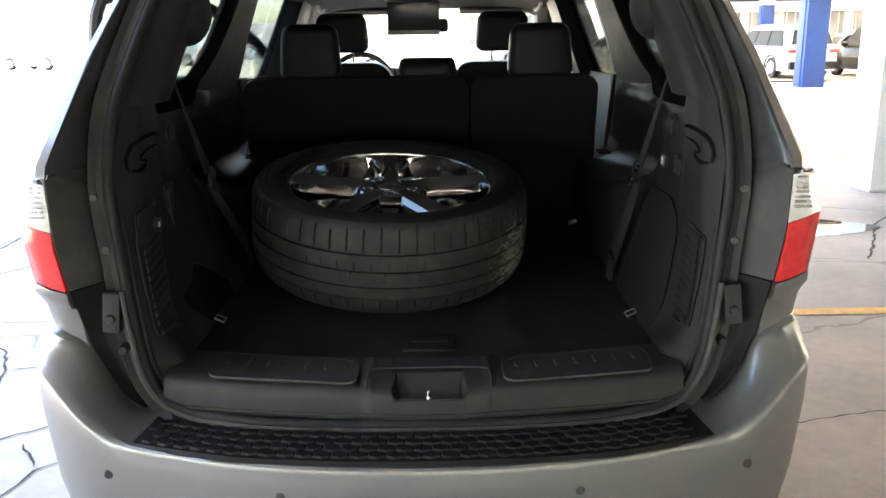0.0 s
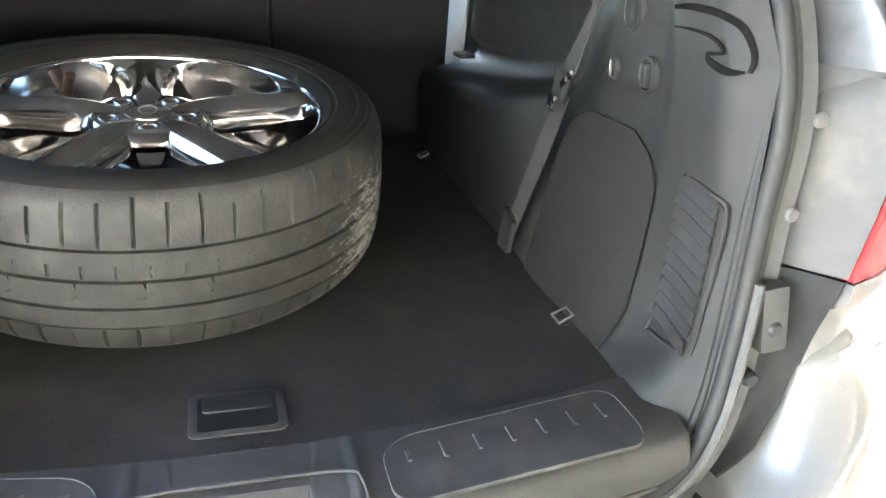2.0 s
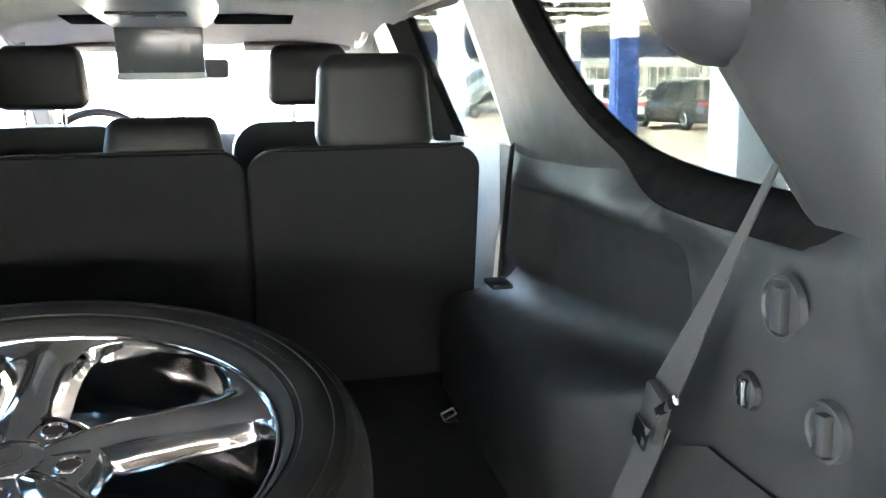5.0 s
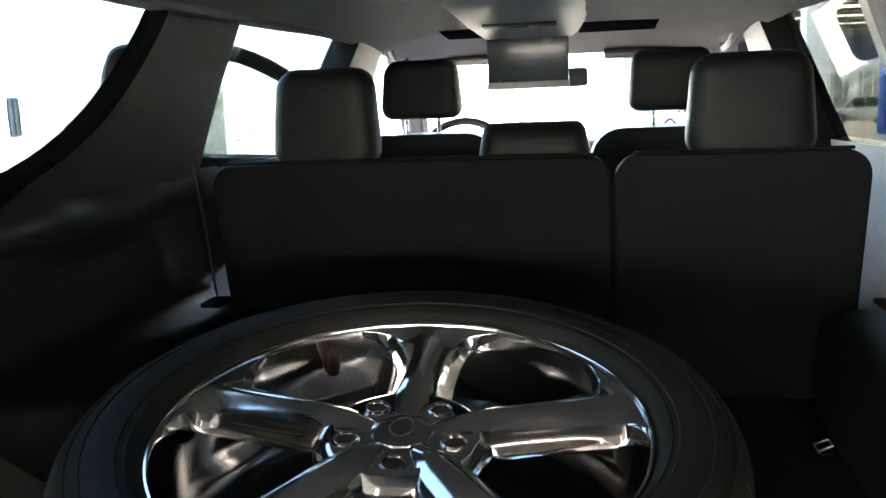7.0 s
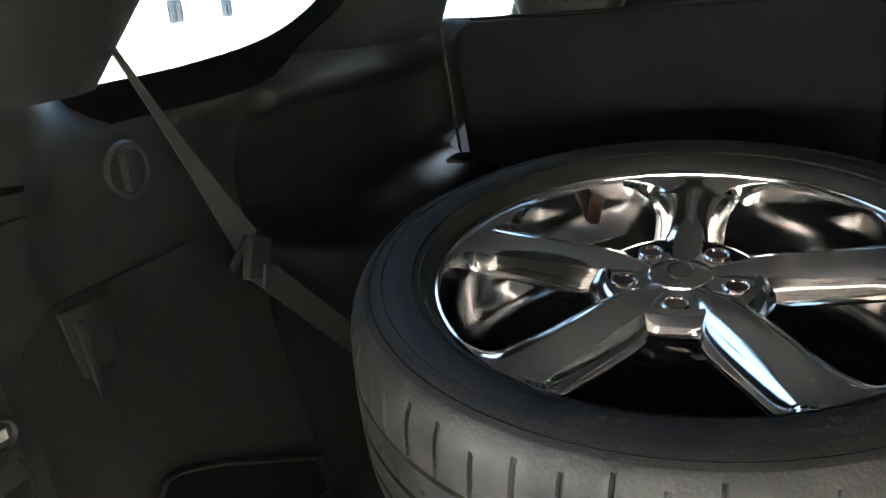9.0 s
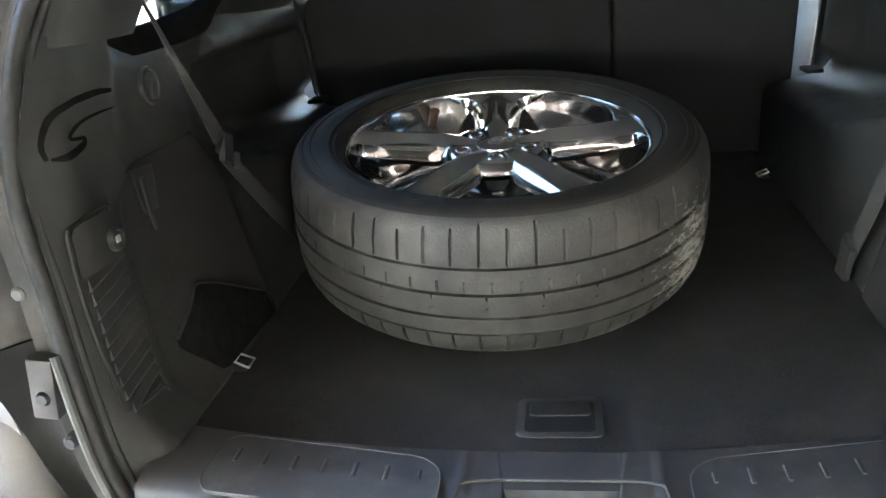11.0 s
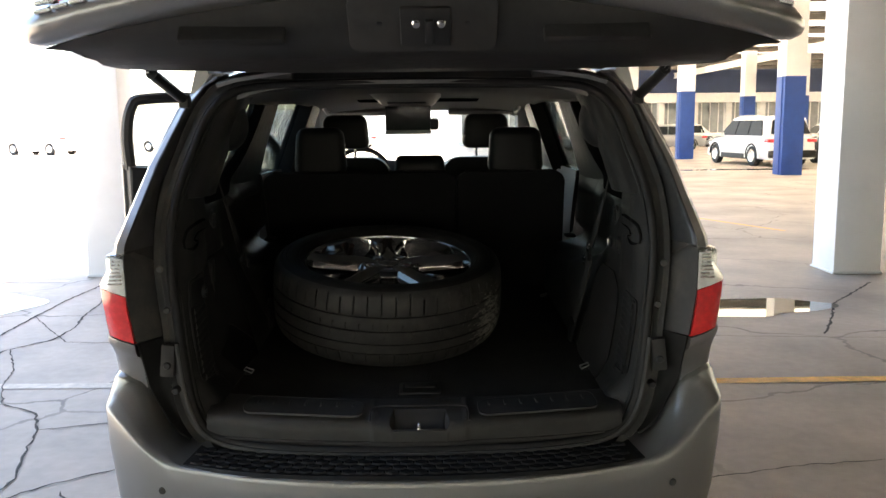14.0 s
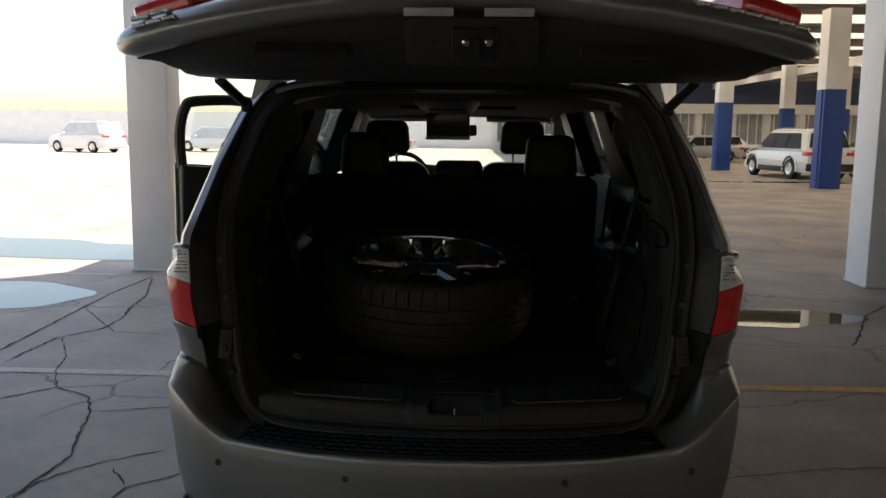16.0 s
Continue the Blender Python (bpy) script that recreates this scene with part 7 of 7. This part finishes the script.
    # hub with lug seats
    bm = bmesh.new()
    revolve(bm, [(0.0005, -0.0150), (0.040, -0.0152), (0.048, -0.0165), (0.086, -0.0165), (0.092, -0.0195), (0.096, -0.032), (0.098, -0.09)], 60, Matrix.Translation((0, 0, LIP)))
    part("hub", bm, M_CHROME, rim, angle=50)
    bm = bmesh.new()
    revolve(bm, [(0.0005, -0.0085), (0.020, -0.0088), (0.034, -0.0105), (0.0385, -0.0125), (0.0395, -0.0155)], 32, Matrix.Translation((0, 0, LIP)))
    cap = part("centre_cap", bm, M_CHROME, rim, "dulled centre cap with a plain mark")
    bm = bmesh.new()
    tube(bm, [(0.015 * math.cos(2 * math.pi * i / 20), 0.021 * math.sin(2 * math.pi * i / 20), LIP - 0.0088) for i in range(20)], 0.0013, 6, closed=True)
    part("cap_mark", bm, M_BOLT, cap)
    for k in range(5):
        a = radians(58 + 72 * k)
        c = (0.070 * math.cos(a), 0.070 * math.sin(a))
        bm = bmesh.new()
        revolve(bm, [(0.0120, -0.0160), (0.0138, -0.0135), (0.0155, -0.0130), (0.0172, -0.0145), (0.0185, -0.0175)], 24, Matrix.Translation((c[0], c[1], LIP)))
        w = part("lug_well", bm, M_CHROME, rim, "lug hole with a rusty seat")
        bm = bmesh.new()
        revolve(bm, [(0.0005, -0.0163), (0.008, -0.0163), (0.0125, -0.0158)], 20, Matrix.Translation((c[0], c[1], LIP)))
        part("lug_bore", bm, M_VALVE, w)
    # valve with its cap
    a = radians(125)
    bm = bmesh.new()
    tube(bm, [(r * math.cos(a), r * math.sin(a), LIP + z) for r, z in ((0.286, -0.062), (0.278, -0.040), (0.270, -0.024), (0.268, -0.020))], 0.0105, 12)
    part("valve", bm, M_VALVE, rim, "brown rubber valve with its cap")


for s in (-1, 1):
    side_trim(s)
    belt(s)
    d_pillar(s)
    cabin_side(s)
    side_skin(s)
    tail_corner(s)
seal_and_sill()
bumper()
cargo_floor()
seats()
dashboard()
headliner()
nose()
open_door()
tailgate()
spare_wheel()
